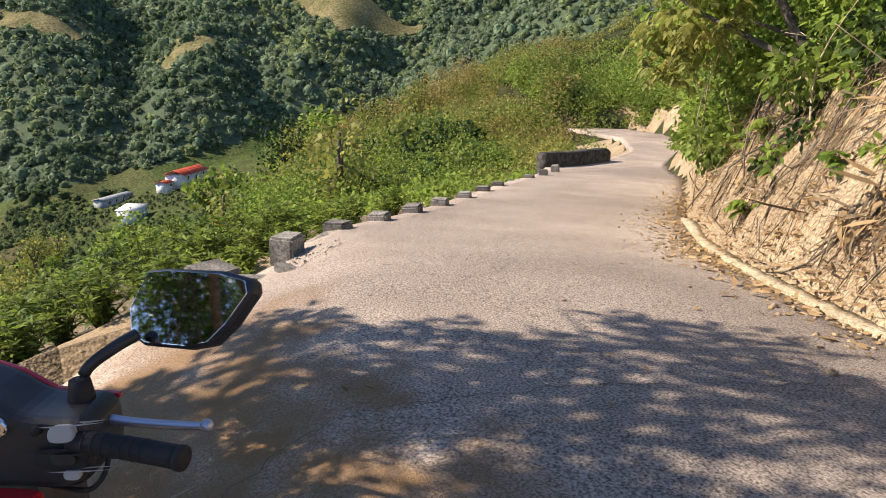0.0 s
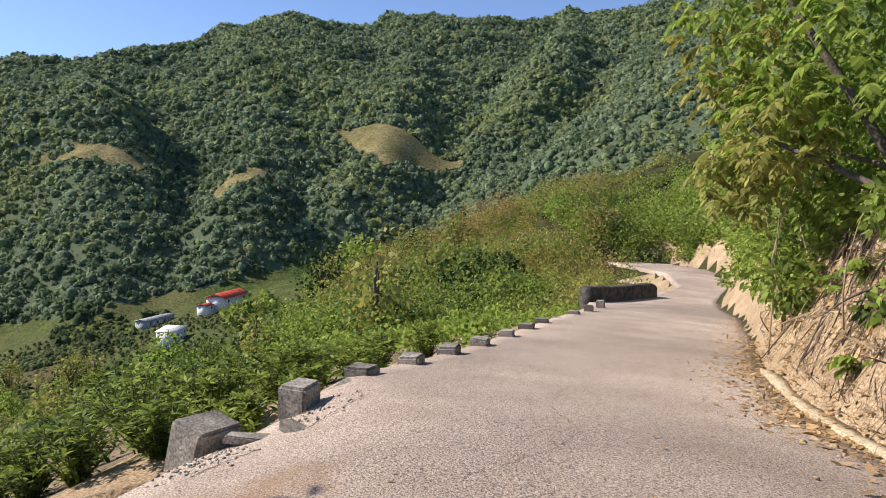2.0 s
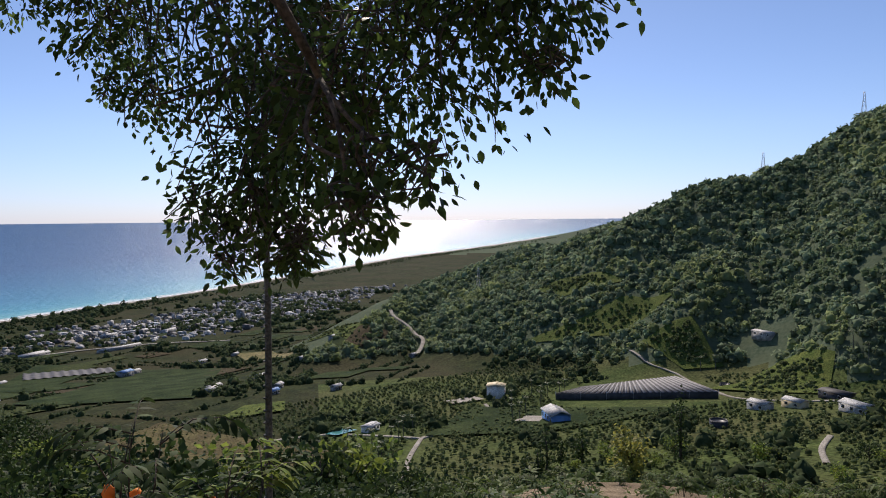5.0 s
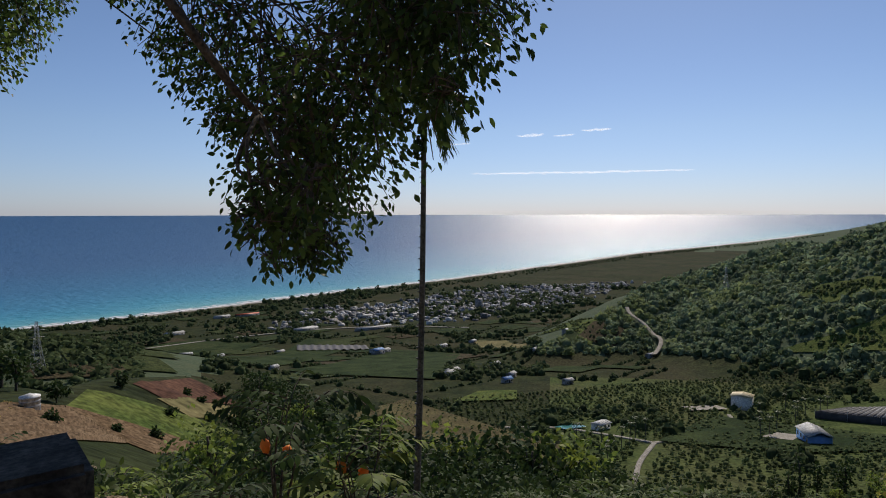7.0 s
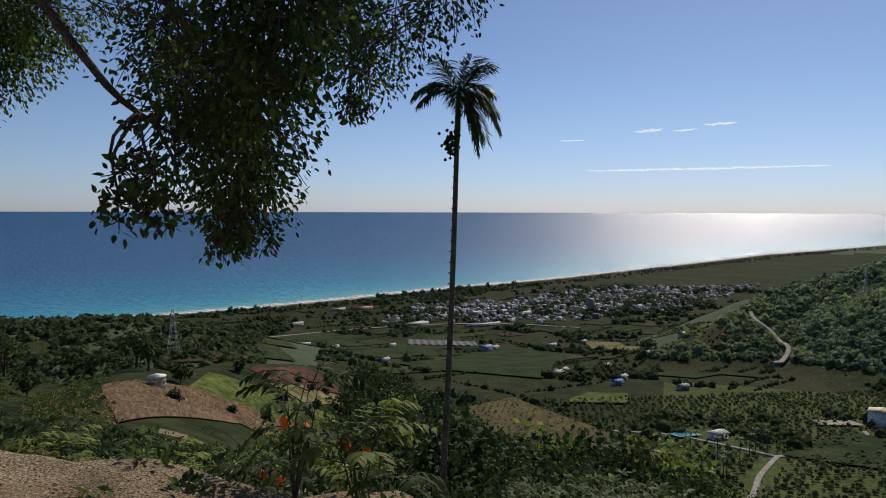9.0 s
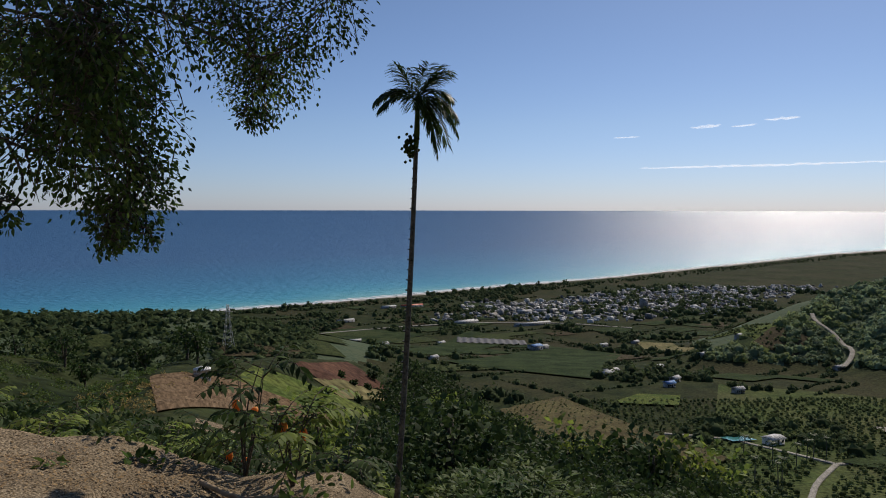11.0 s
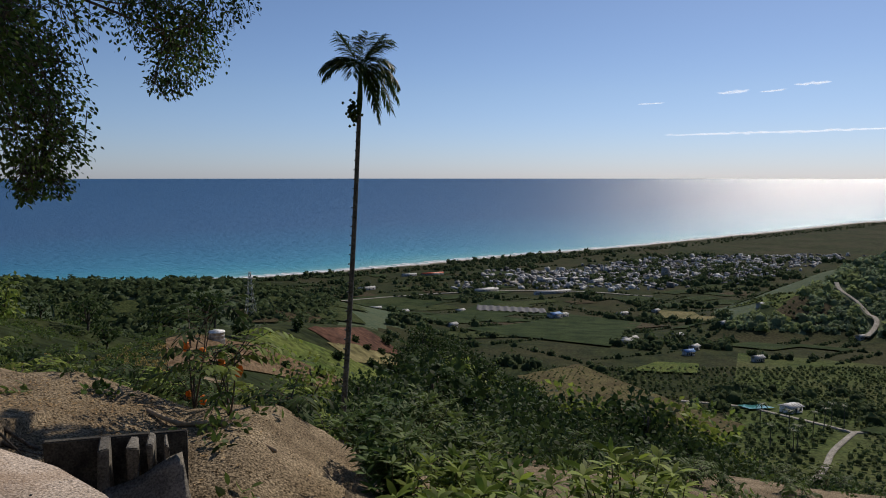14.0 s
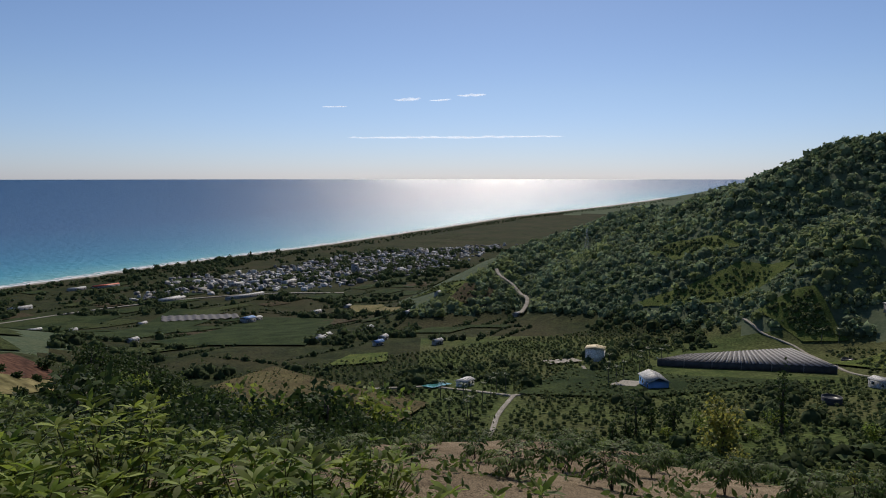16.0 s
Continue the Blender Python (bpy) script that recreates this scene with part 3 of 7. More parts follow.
def clump_tree(name, x, y, height, radius, rs, material, label, n=260, leaf=0.4, lumps=6, group="", tall=0.55, parts=True, sink=0.3):
    """A tree seen from some way off: a forked trunk and a crown of many leaf clumps in lumps, uneven in outline."""
    z = float(land(x, y)) - sink
    ob = thing(name, label, "tree", pose(x, y, z), group)
    blobs = []
    for k in range(lumps):
        a = rs.uniform(0, 6.28)
        q = rs.uniform(0.15, 0.75) * radius
        blobs.append(((math.sin(a) * q, math.cos(a) * q, height * rs.uniform(1 - tall, 0.86)), (radius * rs.uniform(0.42, 0.7),) * 2 + (height * tall * rs.uniform(0.28, 0.48),), n // lumps))
    st = [tube_arrays([(0, 0, 0), (0.05 * radius, 0.03 * radius, height * 0.35), (0, 0.08 * radius, height * 0.7)], (0.035 * height, 0.012 * height), 6, 6)]
    st += [tube_arrays([(0, 0, height * 0.25), np.array(b[0]) * (0.6, 0.6, 0.85), b[0]], (0.016 * height, 0.005 * height), 5, 5) for b in blobs]
    raw("trunk", *merge(st), M_BARK, True, ob)
    raw("crown", *leaf_cloud(rs, blobs, leaf, 0.4, 0.35, True), material, False, ob)
    return ob


def ribbon(name, pts, width, material, label, category="track", lift=0.35, n=40):
    """A track draped on the ground."""
    p = spline([(*q, 0) for q in pts], n)[:, :2]
    t = unit(np.gradient(p, axis=0))
    s = np.c_[-t[:, 1], t[:, 0]]
    rows = np.linspace(-0.5, 0.5, 4)
    q = p[:, None] + s[:, None] * (rows * width)[None, :, None]
    z = land(q[..., 0], q[..., 1]).max(1, keepdims=True) * np.ones(4) + lift
    v = np.concatenate([q, z[..., None]], -1).reshape(-1, 3)
    low = v - (0, 0, 0.5)
    i, j = np.meshgrid(np.arange(n - 1), np.arange(3), indexing="ij")
    a = i * 4 + j
    f = np.stack([a, a + 1, a + 5, a + 4], -1).reshape(-1, 4)
    m = n * 4
    edge = np.array([(i * 4, i * 4 + 4, i * 4 + 4 + m, i * 4 + m) for i in range(n - 1)] + [(i * 4 + 3, i * 4 + 3 + m, i * 4 + 7 + m, i * 4 + 7) for i in range(n - 1)])
    return tagged(raw(name, np.r_[v, low], np.r_[f, edge], material, True), label, category, kind="structure")


def patch(name, corners, material, label, lift=0.5, n=22, rows=0.0, pitch=1.0):
    """A field draped on the ground between four corners, ridged where it is ploughed."""
    a, b, c, d = (np.array(q, float) for q in corners)
    u, w = np.meshgrid(np.linspace(0, 1, n), np.linspace(0, 1, n), indexing="ij")
    wob = 0.012 * np.sin(u * 19 + corners[0][0]) * (1 - w)
    u2, w2 = u, np.clip(w + wob, 0, 1)
    p = (a * (1 - u2)[..., None] + b * u2[..., None]) * (1 - w2)[..., None] + (d * (1 - u2)[..., None] + c * u2[..., None]) * w2[..., None]
    z = land(p[..., 0], p[..., 1]) + lift + (rows * np.sin(w * n * pitch) if rows else 0)
    v = np.concatenate([p, z[..., None]], -1).reshape(-1, 3)
    i, j = np.meshgrid(np.arange(n - 1), np.arange(n - 1), indexing="ij")
    k = i * n + j
    f = np.stack([k, k + n, k + n + 1, k + 1], -1).reshape(-1, 4)
    return tagged(raw(name, v, f, material, True), label, "field", kind="structure")


def house(name, x, y, w, d, h, turn, walls, roof, label, gable=0.0, over=0.5, windows=3, eaves=0.0, lift=0.0):
    """A small house: walls, a pitched or lean-to roof with eaves, a door and windows with panes."""
    z = float(land(x, y)) + lift
    ob = thing(name, label, "house", pose(x, y, z, 0, 0, turn))
    raw("wall", *box_arrays(-w / 2, w / 2, -d / 2, d / 2, -2.5, h), walls, False, ob)
    x0, x1, y0, y1 = -w / 2 - over, w / 2 + over, -d / 2 - over, d / 2 + over
    g = gable if gable else 0.5
    if gable:
        v = np.array([(x0, y0, h), (x1, y0, h), (x1, 0, h + g), (x0, 0, h + g), (x0, y1, h), (x1, y1, h)], float)
    else:
        v = np.array([(x0, y0, h), (x1, y0, h), (x1, 0, h + 0.25), (x0, 0, h + 0.25), (x0, y1, h + g), (x1, y1, h + g)], float)
    v = np.r_[v + (0, 0, 0.16), v]
    f = [(0, 1, 2, 3), (3, 2, 5, 4), (6, 9, 8, 7), (9, 10, 11, 8), (0, 6, 7, 1), (4, 5, 11, 10), (0, 3, 9, 6), (3, 4, 10, 9), (1, 7, 8, 2), (2, 8, 11, 5)]
    r = raw("roof", v, np.array(f), roof, False, ob)
    for k in range(1, 6):                       # standing seams
        sx = x0 + (x1 - x0) * k / 6
        top = v[3, 2]
        raw("roof_seam", *merge([(np.array([(sx - 0.06, y0, v[0, 2] + 0.01), (sx + 0.06, y0, v[0, 2] + 0.01), (sx + 0.06, 0, top + 0.01), (sx - 0.06, 0, top + 0.01),
                                            (sx - 0.06, y0, v[0, 2] + 0.09), (sx + 0.06, y0, v[0, 2] + 0.09), (sx + 0.06, 0, top + 0.09), (sx - 0.06, 0, top + 0.09)]),
                                  [(0, 1, 5), (0, 5, 4), (4, 5, 6), (4, 6, 7), (1, 2, 6), (1, 6, 5), (0, 4, 7), (0, 7, 3)])]), roof, False, r)
    for side in (-1, 1):
        for k in range(windows):
            cx = -w / 2 + w * (k + 0.5) / windows
            dy = side * (d / 2 + 0.02)
            if k == windows // 2 and side < 0:
                raw("door", *box_arrays(cx - 0.5, cx + 0.5, dy - 0.04, dy + 0.04, 0, min(2.1, h - 0.3)), M_DARKWALL, False, ob)
            else:
                wn_ = raw("window", *box_arrays(cx - 0.7, cx + 0.7, dy - 0.05, dy + 0.05, h * 0.35, h * 0.8), M_WHITE, False, ob)
                raw("pane", *box_arrays(cx - 0.6, cx + 0.6, dy - 0.07 + 0.0, dy + 0.07, h * 0.4, h * 0.76), M_DARKWALL, False, wn_)
    return ob




# ---- sea, beach and sky ----
def sea_sheet():
    rings, turns = 90, 300
    rad = np.exp(np.linspace(math.log(600), math.log(4960), rings))
    ang = np.radians(np.linspace(-80, 80, turns))
    R, A = np.meshgrid(rad, ang, indexing="ij")
    lift = far_rise(R * np.sin(A), R * np.cos(A))
    x, y = (R * np.sin(A)).ravel(), (R * np.cos(A)).ravel()
    verts = np.c_[x, y, (SEA + 0.3 + lift.ravel())]
    i, j = np.meshgrid(np.arange(rings - 1), np.arange(turns - 1), indexing="ij")
    a = i * turns + j
    faces = np.stack([a, a + 1, a + turns + 1, a + turns], -1).reshape(-1, 4)
    m = bpy.data.materials.new("sea_water")
    m.use_nodes = True
    n, l = m.node_tree.nodes, m.node_tree.links
    b = n["Principled BSDF"]
    at = n.new("ShaderNodeAttribute")
    at.attribute_name = "offshore"
    geo = n.new("ShaderNodeNewGeometry")
    st = n.new("ShaderNodeTexNoise")
    st.inputs["Scale"].default_value, st.inputs["Detail"].default_value = 0.004, 4
    l.new(geo.outputs["Position"], st.inputs["Vector"])
    add = n.new("ShaderNodeMath")
    add.operation = "MULTIPLY_ADD"
    l.new(st.outputs["Fac"], add.inputs[0])
    add.inputs[1].default_value, add.inputs[2].default_value = 0.16, -0.08
    add2 = n.new("ShaderNodeMath")
    l.new(add.outputs[0], add2.inputs[0])
    l.new(at.outputs["Fac"], add2.inputs[1])
    ramp = n.new("ShaderNodeValToRGB")
    el = ramp.color_ramp.elements
    el[0].position, el[0].color = 0.0, (0.16, 0.44, 0.43, 1)
    el[1].position, el[1].color = 1.0, (0.008, 0.07, 0.17, 1)
    for pos_, c in ((0.10, (0.035, 0.29, 0.38, 1)), (0.25, (0.014, 0.19, 0.31, 1)), (0.5, (0.008, 0.125, 0.24, 1))):
        e = el.new(pos_)
        e.color = c
    l.new(add2.outputs[0], ramp.inputs["Fac"])
    l.new(ramp.outputs["Color"], b.inputs["Base Color"])
    b.inputs["Roughness"].default_value = 0.30
    b.inputs["Specular IOR Level"].default_value = 0.28
    wv = n.new("ShaderNodeTexNoise")
    wv.inputs["Scale"].default_value, wv.inputs["Detail"].default_value = 0.06, 8
    mp = n.new("ShaderNodeMapping")
    mp.inputs["Scale"].default_value = (1, 2.2, 1)
    l.new(geo.outputs["Position"], mp.inputs["Vector"])
    l.new(mp.outputs["Vector"], wv.inputs["Vector"])
    bp = n.new("ShaderNodeBump")
    bp.inputs["Strength"].default_value, bp.inputs["Distance"].default_value = 1.0, 5.0
    l.new(wv.outputs["Fac"], bp.inputs["Height"])
    l.new(bp.outputs["Normal"], b.inputs["Normal"])
    ob = raw("water", verts, faces, m, True)
    ds, ss, _ = along(SHORE, x, y)
    off = np.clip(ds / 1100, 0, 1).astype(np.float32)
    ob.data.attributes.new("offshore", "FLOAT", "POINT").data.foreach_set("value", off)
    return tagged(ob, "deep blue sea, turquoise near the shore, glittering in the sun", "sea", kind="structure")


sea_sheet()


def shore_strip(name, inner, outer, z, material, label, wob, n=260):
    t = np.linspace(0, len(SHORE) - 1, n)
    p = spline([(*q, 0) for q in SHORE], n)[:, :2]
    tan = unit(np.gradient(p, axis=0))
    s = np.c_[-tan[:, 1], tan[:, 0]]                 # towards the sea
    wig = wob * (np.sin(t * 23) + np.sin(t * 61 + 1)) * 0.5
    rows = [p + s * (inner + wig[:, None] * 0.5), p + s * (0.5 * (inner + outer) + wig[:, None]), p + s * (outer + wig[:, None])]
    v = np.concatenate([np.c_[r, z + far_rise(r[:, 0], r[:, 1])] for r in rows])
    i = np.arange(n - 1)
    f = np.concatenate([np.stack([i + k * n, i + k * n + 1, i + (k + 1) * n + 1, i + (k + 1) * n], -1) for k in range(2)])
    return tagged(raw(name, v, f, material, True), label, "shore", kind="structure")


shore_strip("beach", -34, 6, SEA + 1.6, M_SAND, "narrow grey sand beach along the coast", 4)
shore_strip("surf", 4, 15, SEA + 2.0, M_FOAM, "thin white line of surf at the beach", 5)
shore_strip("outer_surf", 26, 32, SEA + 1.2, M_FOAM, "second faint line of breaking surf", 7)


def cloud(az, el, width, height, seed):
    """A thin streak of cloud, far out over the sea."""
    rs = np.random.RandomState(seed)
    d = 4700
    arr = []
    n = max(4, int(width / 12))
    for k in range(n):
        u = (k + 0.5) / n - 0.5
        v, f = blob_template(k % 8, 2)
        a = radians(az) + u * width / d
        c = np.array([d * math.sin(a), d * math.cos(a), 1.6 + d * math.tan(radians(el)) + rs.normal() * height * 0.12 + u * height * 0.5])
        arr.append((v * (width / n * 1.3, 20, height * 0.5 * (1 - 2.4 * u * u) * rs.uniform(0.3, 1.1)) + c, f))
    m = bpy.data.materials.get("cloud_white")
    if not m:
        m = bpy.data.materials.new("cloud_white")
        m.use_nodes = True
        nn, ll = m.node_tree.nodes, m.node_tree.links
        tr, glow, mx = (nn.new(k) for k in ("ShaderNodeBsdfTransparent", "ShaderNodeEmission", "ShaderNodeMixShader"))
        # emission takes the place of sunlight in the cloud
        glow.inputs["Color"].default_value = (0.95, 0.97, 1.0, 1)
        glow.inputs["Strength"].default_value = 1.5
        mx.inputs[0].default_value = 0.13
        ll.new(tr.outputs[0], mx.inputs[1])
        ll.new(glow.outputs[0], mx.inputs[2])
        ll.new(mx.outputs[0], nn["Material Output"].inputs["Surface"])
    return tagged(raw("cloud", *merge(arr), m, True), "thin white streak of cloud low over the sea", "cloud", "streaks of cloud")


def blob_template(seed, tris=1):
    bm = bmesh.new()
    bmesh.ops.create_icosphere(bm, subdivisions=tris, radius=1.0)
    rs = np.random.RandomState(seed)
    v = np.array([q.co[:] for q in bm.verts])
    v *= rs.uniform(0.72, 1.18, (len(v), 1))
    f = np.array([[q.index for q in p.verts] for p in bm.faces])
    bm.free()
    return v, f


for az_, el_, w_, h_, s_ in ((26.6, 6.45, 170, 22, 1), (29.4, 6.42, 130, 14, 2), (32.0, 6.8, 180, 22, 3), (20.6, 5.8, 150, 9, 4), (30.7, 3.35, 1460, 17, 5)):
    cloud(az_, el_, w_, h_, s_)


# ---- mountain forest ----
def canopy(name, pts, sizes, material, label, seed=1, flat=(0.75, 1.15), lift=0.35, category="trees", clumps=12):
    """Many crowns in one mesh: each an uneven core with leaf clumps standing out of it at all angles."""
    rs = np.random.RandomState(seed)
    temps = []
    for s in range(12):
        v, f = blob_template(s + 20, 1)
        v = v * 0.86
        f = f[v[f][:, :, 2].max(1) > -0.2]
        u = unit(rs.normal(size=(clumps, 3)) + (0, 0, 0.45))
        c = u * rs.uniform(0.75, 1.12, (clumps, 1))
        nrm = unit(u + rs.normal(size=(clumps, 3)) * 0.55)
        a = unit(np.cross(nrm, rs.normal(size=(clumps, 3))))
        b = np.cross(nrm, a)
        w = rs.uniform(0.28, 0.54, (clumps, 1))
        tri = np.stack([c + a * w, c - a * w * 0.6 + b * w * 0.8, c - a * w * 0.6 - b * w * 0.8], 1).reshape(-1, 3)
        temps.append((np.r_[v, tri], np.r_[f, np.arange(clumps * 3).reshape(-1, 3) + len(v)]))
    vs, fs, off = [], [], 0
    kind = rs.randint(0, 12, len(pts))
    for k in range(12):
        sel = np.where(kind == k)[0]
        if not len(sel):
            continue
        v, f = temps[k]
        ang = rs.uniform(0, 6.28, len(sel))
        c, s = np.cos(ang), np.sin(ang)
        sz = sizes[sel]
        x = (v[None, :, 0] * c[:, None] - v[None, :, 1] * s[:, None]) * sz[:, None] + pts[sel, 0][:, None]
        y = (v[None, :, 0] * s[:, None] + v[None, :, 1] * c[:, None]) * sz[:, None] + pts[sel, 1][:, None]
        z = v[None, :, 2] * (sz * rs.uniform(*flat, len(sel)))[:, None] + pts[sel, 2][:, None] + lift * sz[:, None]
        vs.append(np.stack([x, y, z], -1).reshape(-1, 3))
        fs.append((f[None] + (off + np.arange(len(sel)) * len(v))[:, None, None]).reshape(-1, 3))
        off += len(sel) * len(v)
    return tagged(raw(name, np.concatenate(vs), np.concatenate(fs), material, False), label, category, kind="stuff")


def scatter_polar(n, az0, az1, r0, r1, seed, power=1.5):
    rs = np.random.RandomState(seed)
    a = np.radians(rs.uniform(az0, az1, n))
    r = (rs.uniform(r0 ** power, r1 ** power, n)) ** (1 / power)
    return 2 + r * np.sin(a), r * np.cos(a)


def inside(quad, x, y):
    q = np.array(quad, float)
    s = None
    ok = np.ones(len(x), bool)
    area = sum(q[i][0] * q[(i + 1) % 4][1] - q[(i + 1) % 4][0] * q[i][1] for i in range(4))
    for i in range(4):
        a, b = q[i], q[(i + 1) % 4]
        ok &= ((b[0] - a[0]) * (y - a[1]) - (b[1] - a[1]) * (x - a[0])) * np.sign(area) > 0
    return ok


CLEARINGS = {
    "tan_clearing": (M_TAN, [((634, 74), (594, 11), (600, -56), (544, -24)), ((538, -80), (500, -114), (498, -134), (478, -80)), ((600, -203), (572, -236), (526, -272), (512, -211)), ((532, -244), (518, -286), (511, -281), (518, -243))]),
    "hill_orchard": (M_RICE, [((426, 386), (435, 345), (425, 313), (414, 350)), ((358, 324), (400, 291), (401, 258), (375, 278)), ((356, 234), (371, 217), (356, 194), (347, 206)),
                              ((315, 163), (351, 154), (338, 130), (319, 125)), ((332, 639), (339, 567), (330, 500), (295, 474))]),
    "terrace": (M_RICE, [((360, 17), (348, -16), (306, -18), (336, 8)), ((305, 28), (326, 8), (292, -2), (283, 22))]),
    "brown_plot": (M_VINE, [((285, 32), (279, 2), (252, 0), (230, 11))]),
    "vineyard": (M_VINE, [((62, 305), (100, 337), (125, 212), (62, 160))]),
    "rice_plot": (M_RICE, [((121, 321), (146, 346), (167, 340), (154, 314))]),
    "crop_field": (M_CROP, [((53, 481), (181, 682), (227, 589), (137, 399)), ((-4, 500), (113, 806), (157, 746), (57, 528)), ((-200, 620), (-30, 840), (60, 780), (-60, 560)),
                            ((190, 170), (160, 205), (215, 240), (262, 150))]),
    "fallow_plot": (mat("fallow_soil", (0.05, 0.042, 0.025), (0.085, 0.07, 0.04), 0.2, 0.95, 0.2, 0.8, fine=0.8, spec=0.04), []),
    "grass_plot": (mat("olive_grass", (0.035, 0.05, 0.018), (0.06, 0.075, 0.028), 0.2, 0.95, 0.2, 0.8, fine=0.8, spec=0.04), []),
    "bare_field": (M_TAN, [((287, 713), (320, 690), (270, 519), (269, 623))]),
    "ploughed_field": (M_PLOUGH, [((-15, 59.8), (-9.7, 69), (-3.6, 62), (-7, 37)), ((-9.7, 69), (2, 75), (-1.5, 61), (-3.6, 62))]),
    "green_strip": (M_RICE, [((-9.5, 80), (6, 88), (2, 75.3), (-9.7, 69.3))]),
    "red_field": (M_REDSOIL, [((-6, 90), (0, 118), (8, 112), (-2, 88))]),
    "stubble_field": (M_TAN, [((-3, 87), (6, 106), (7, 96), (1, 85))]),
}
PLOT_RS = np.random.RandomState(77)
for k_ in range(110):
    px_, py_ = PLOT_RS.uniform(-230, 480), PLOT_RS.uniform(330, 1120)
    if px_ > 0.62 * py_ + 30 or abs(px_ - 0.35 * py_) < 16:
        continue
    a_, w_, d_ = 0.55 + PLOT_RS.normal() * 0.06, PLOT_RS.uniform(22, 60), PLOT_RS.uniform(16, 42)
    ca, sa_ = math.cos(a_), math.sin(a_)
    quad_ = tuple((px_ + u * w_ * ca - v * d_ * sa_, py_ + u * w_ * sa_ + v * d_ * ca) for u, v in ((-0.5, -0.5), (0.5, -0.5), (0.5, 0.5), (-0.5, 0.5)))
    CLEARINGS[("crop_field", "crop_field", "fallow_plot", "grass_plot", "crop_field", "grass_plot")[k_ % 6]][1].append(quad_)
LABELS = {"fallow_plot": "dull brown fallow plot on the plain", "grass_plot": "olive green grass plot on the plain", "tan_clearing": "bare tan clearing in the mountain forest", "hill_orchard": "light green hillside orchard", "terrace": "yellow-green terrace in the valley", "brown_plot": "bare brown plot in the valley",
          "vineyard": "reddish-brown vineyard floor with thin rows", "rice_plot": "bright green plot beside trees", "crop_field": "dark green crop field on the plain", "bare_field": "bare tan field on the plain",
          "ploughed_field": "ploughed orange-brown field with furrows", "green_strip": "bright green grass strip beside furrows", "red_field": "dark red bare soil field", "stubble_field": "dry stubble field with small bushes"}
ALL_QUADS = []
for key, (m_, quads) in CLEARINGS.items():
    for q in quads:
        if key in ("tan_clearing", "hill_orchard"):
            mid_ = np.mean(q, 0)
            q = tuple(tuple(mid_ + (np.array(c) - mid_) * (1.15 if key == "tan_clearing" else 1.4 if mid_[1] < 400 else 1.0)) for c in q)
        near_ = abs(q[0][1]) < 145 and abs(q[0][0]) < 60
        patch(key, q, m_, LABELS[key], 0.12 if near_ else 0.75 + 0.02 * (len(ALL_QUADS) % 15), 60 if key == "ploughed_field" else (8 if len(quads) > 20 else 24), 0.22 if key == "ploughed_field" else 0, 2.2)
        ALL_QUADS.append((key, q))

TRACKS = [((108, 150), (122, 165), (136, 182), (158, 204)), ((158, 204), (180, 207), (204, 212), (225, 240)), ((158, 204), (149, 230), (141, 245), (121, 256)),
          ((350, 244), (341, 226), (339, 212), (334, 198), (311, 170), (293, 147), (296, 124), (309, 104)), ((231, 85), (209, 79), (189, 70))]
for q in TRACKS:
    ribbon("track", q, 1.7, M_PATHWAY, "pale concrete farm track across the valley")
ribbon("mountain_road", ((374, 536), (367, 519), (368, 497), (355, 460), (328, 432)), 3.4, M_PATHWAY, "pale road cut along the wooded hill", "road", 3.0)
ribbon("coast_road", ((185, 1094), (179, 1020), (174, 953)), 13, M_PATHWAY, "wide pale road running to the coast", "road", 1.0)
ribbon("plain_road", ((-330, 640), (-100, 760), (60, 860), (200, 880), (330, 830)), 4, M_PATHWAY, "pale road across the coastal plain", "road", 1.0)


def open_ground(x, y):
    """Places kept free of trees: fields, tracks and yards."""
    free = np.zeros(len(x), bool)
    for key, q in ALL_QUADS:
        if key in ("fallow_plot", "grass_plot"):
            continue
        free |= inside(q, x, y)
    for q in TRACKS:
        free |= along(np.array(q, float), x, y)[0] < 4
    free |= along(np.array(((374, 536), (367, 519), (368, 497), (355, 460), (328, 432)), float), x, y)[0] < 6
    for hx, hy, hr in ((318, -54, 15), (314, -46, 12), (266, -25, 11), (328, -24, 13), (300, -50, 12), (252, -24, 12), (380, 176, 14), (370, 171, 12)):
        free |= np.hypot(x - hx, y - hy) < hr
    return free


x, y = scatter_polar(190000, 24, 142, 300, 1330, 3, 1.7)
z = land(x, y)
crest_az = np.degrees(np.arctan2(np.array(CREST)[:, 0] - 2, np.array(CREST)[:, 1]))
crest_r = np.interp(np.degrees(np.arctan2(x - 2, y)), crest_az, np.hypot(np.array(CREST)[:, 0] - 2, np.array(CREST)[:, 1]))
keep = (z > valley(x, y) + 7) & (np.hypot(x - 2, y) < crest_r + 30) & ~open_ground(x, y) & ((z > SEA + 8))
x, y, z = x[keep][:48000], y[keep][:48000], z[keep][:48000]
r = np.hypot(x, y)
sz = np.random.RandomState(4).gamma(5, 0.62, len(x)).clip(1.5, 6.5) * np.interp(r, (300, 600, 1200), (0.62, 0.86, 1.2))
tone = wave(x, y, 120) + 0.6 * wave(x, y, 40) + np.random.RandomState(6).normal(size=len(x)) * 0.5
M_FOREST_PALE = mat("forest_leaves_pale", (0.150, 0.200, 0.088), (0.240, 0.280, 0.130), 0.6, 0.9, island=0.3, spec=0.06, thin=0.35)
M_FOREST_DEEP = mat("forest_leaves_deep", (0.072, 0.112, 0.060), (0.125, 0.172, 0.085), 0.6, 0.9, island=0.35, spec=0.06, thin=0.3)
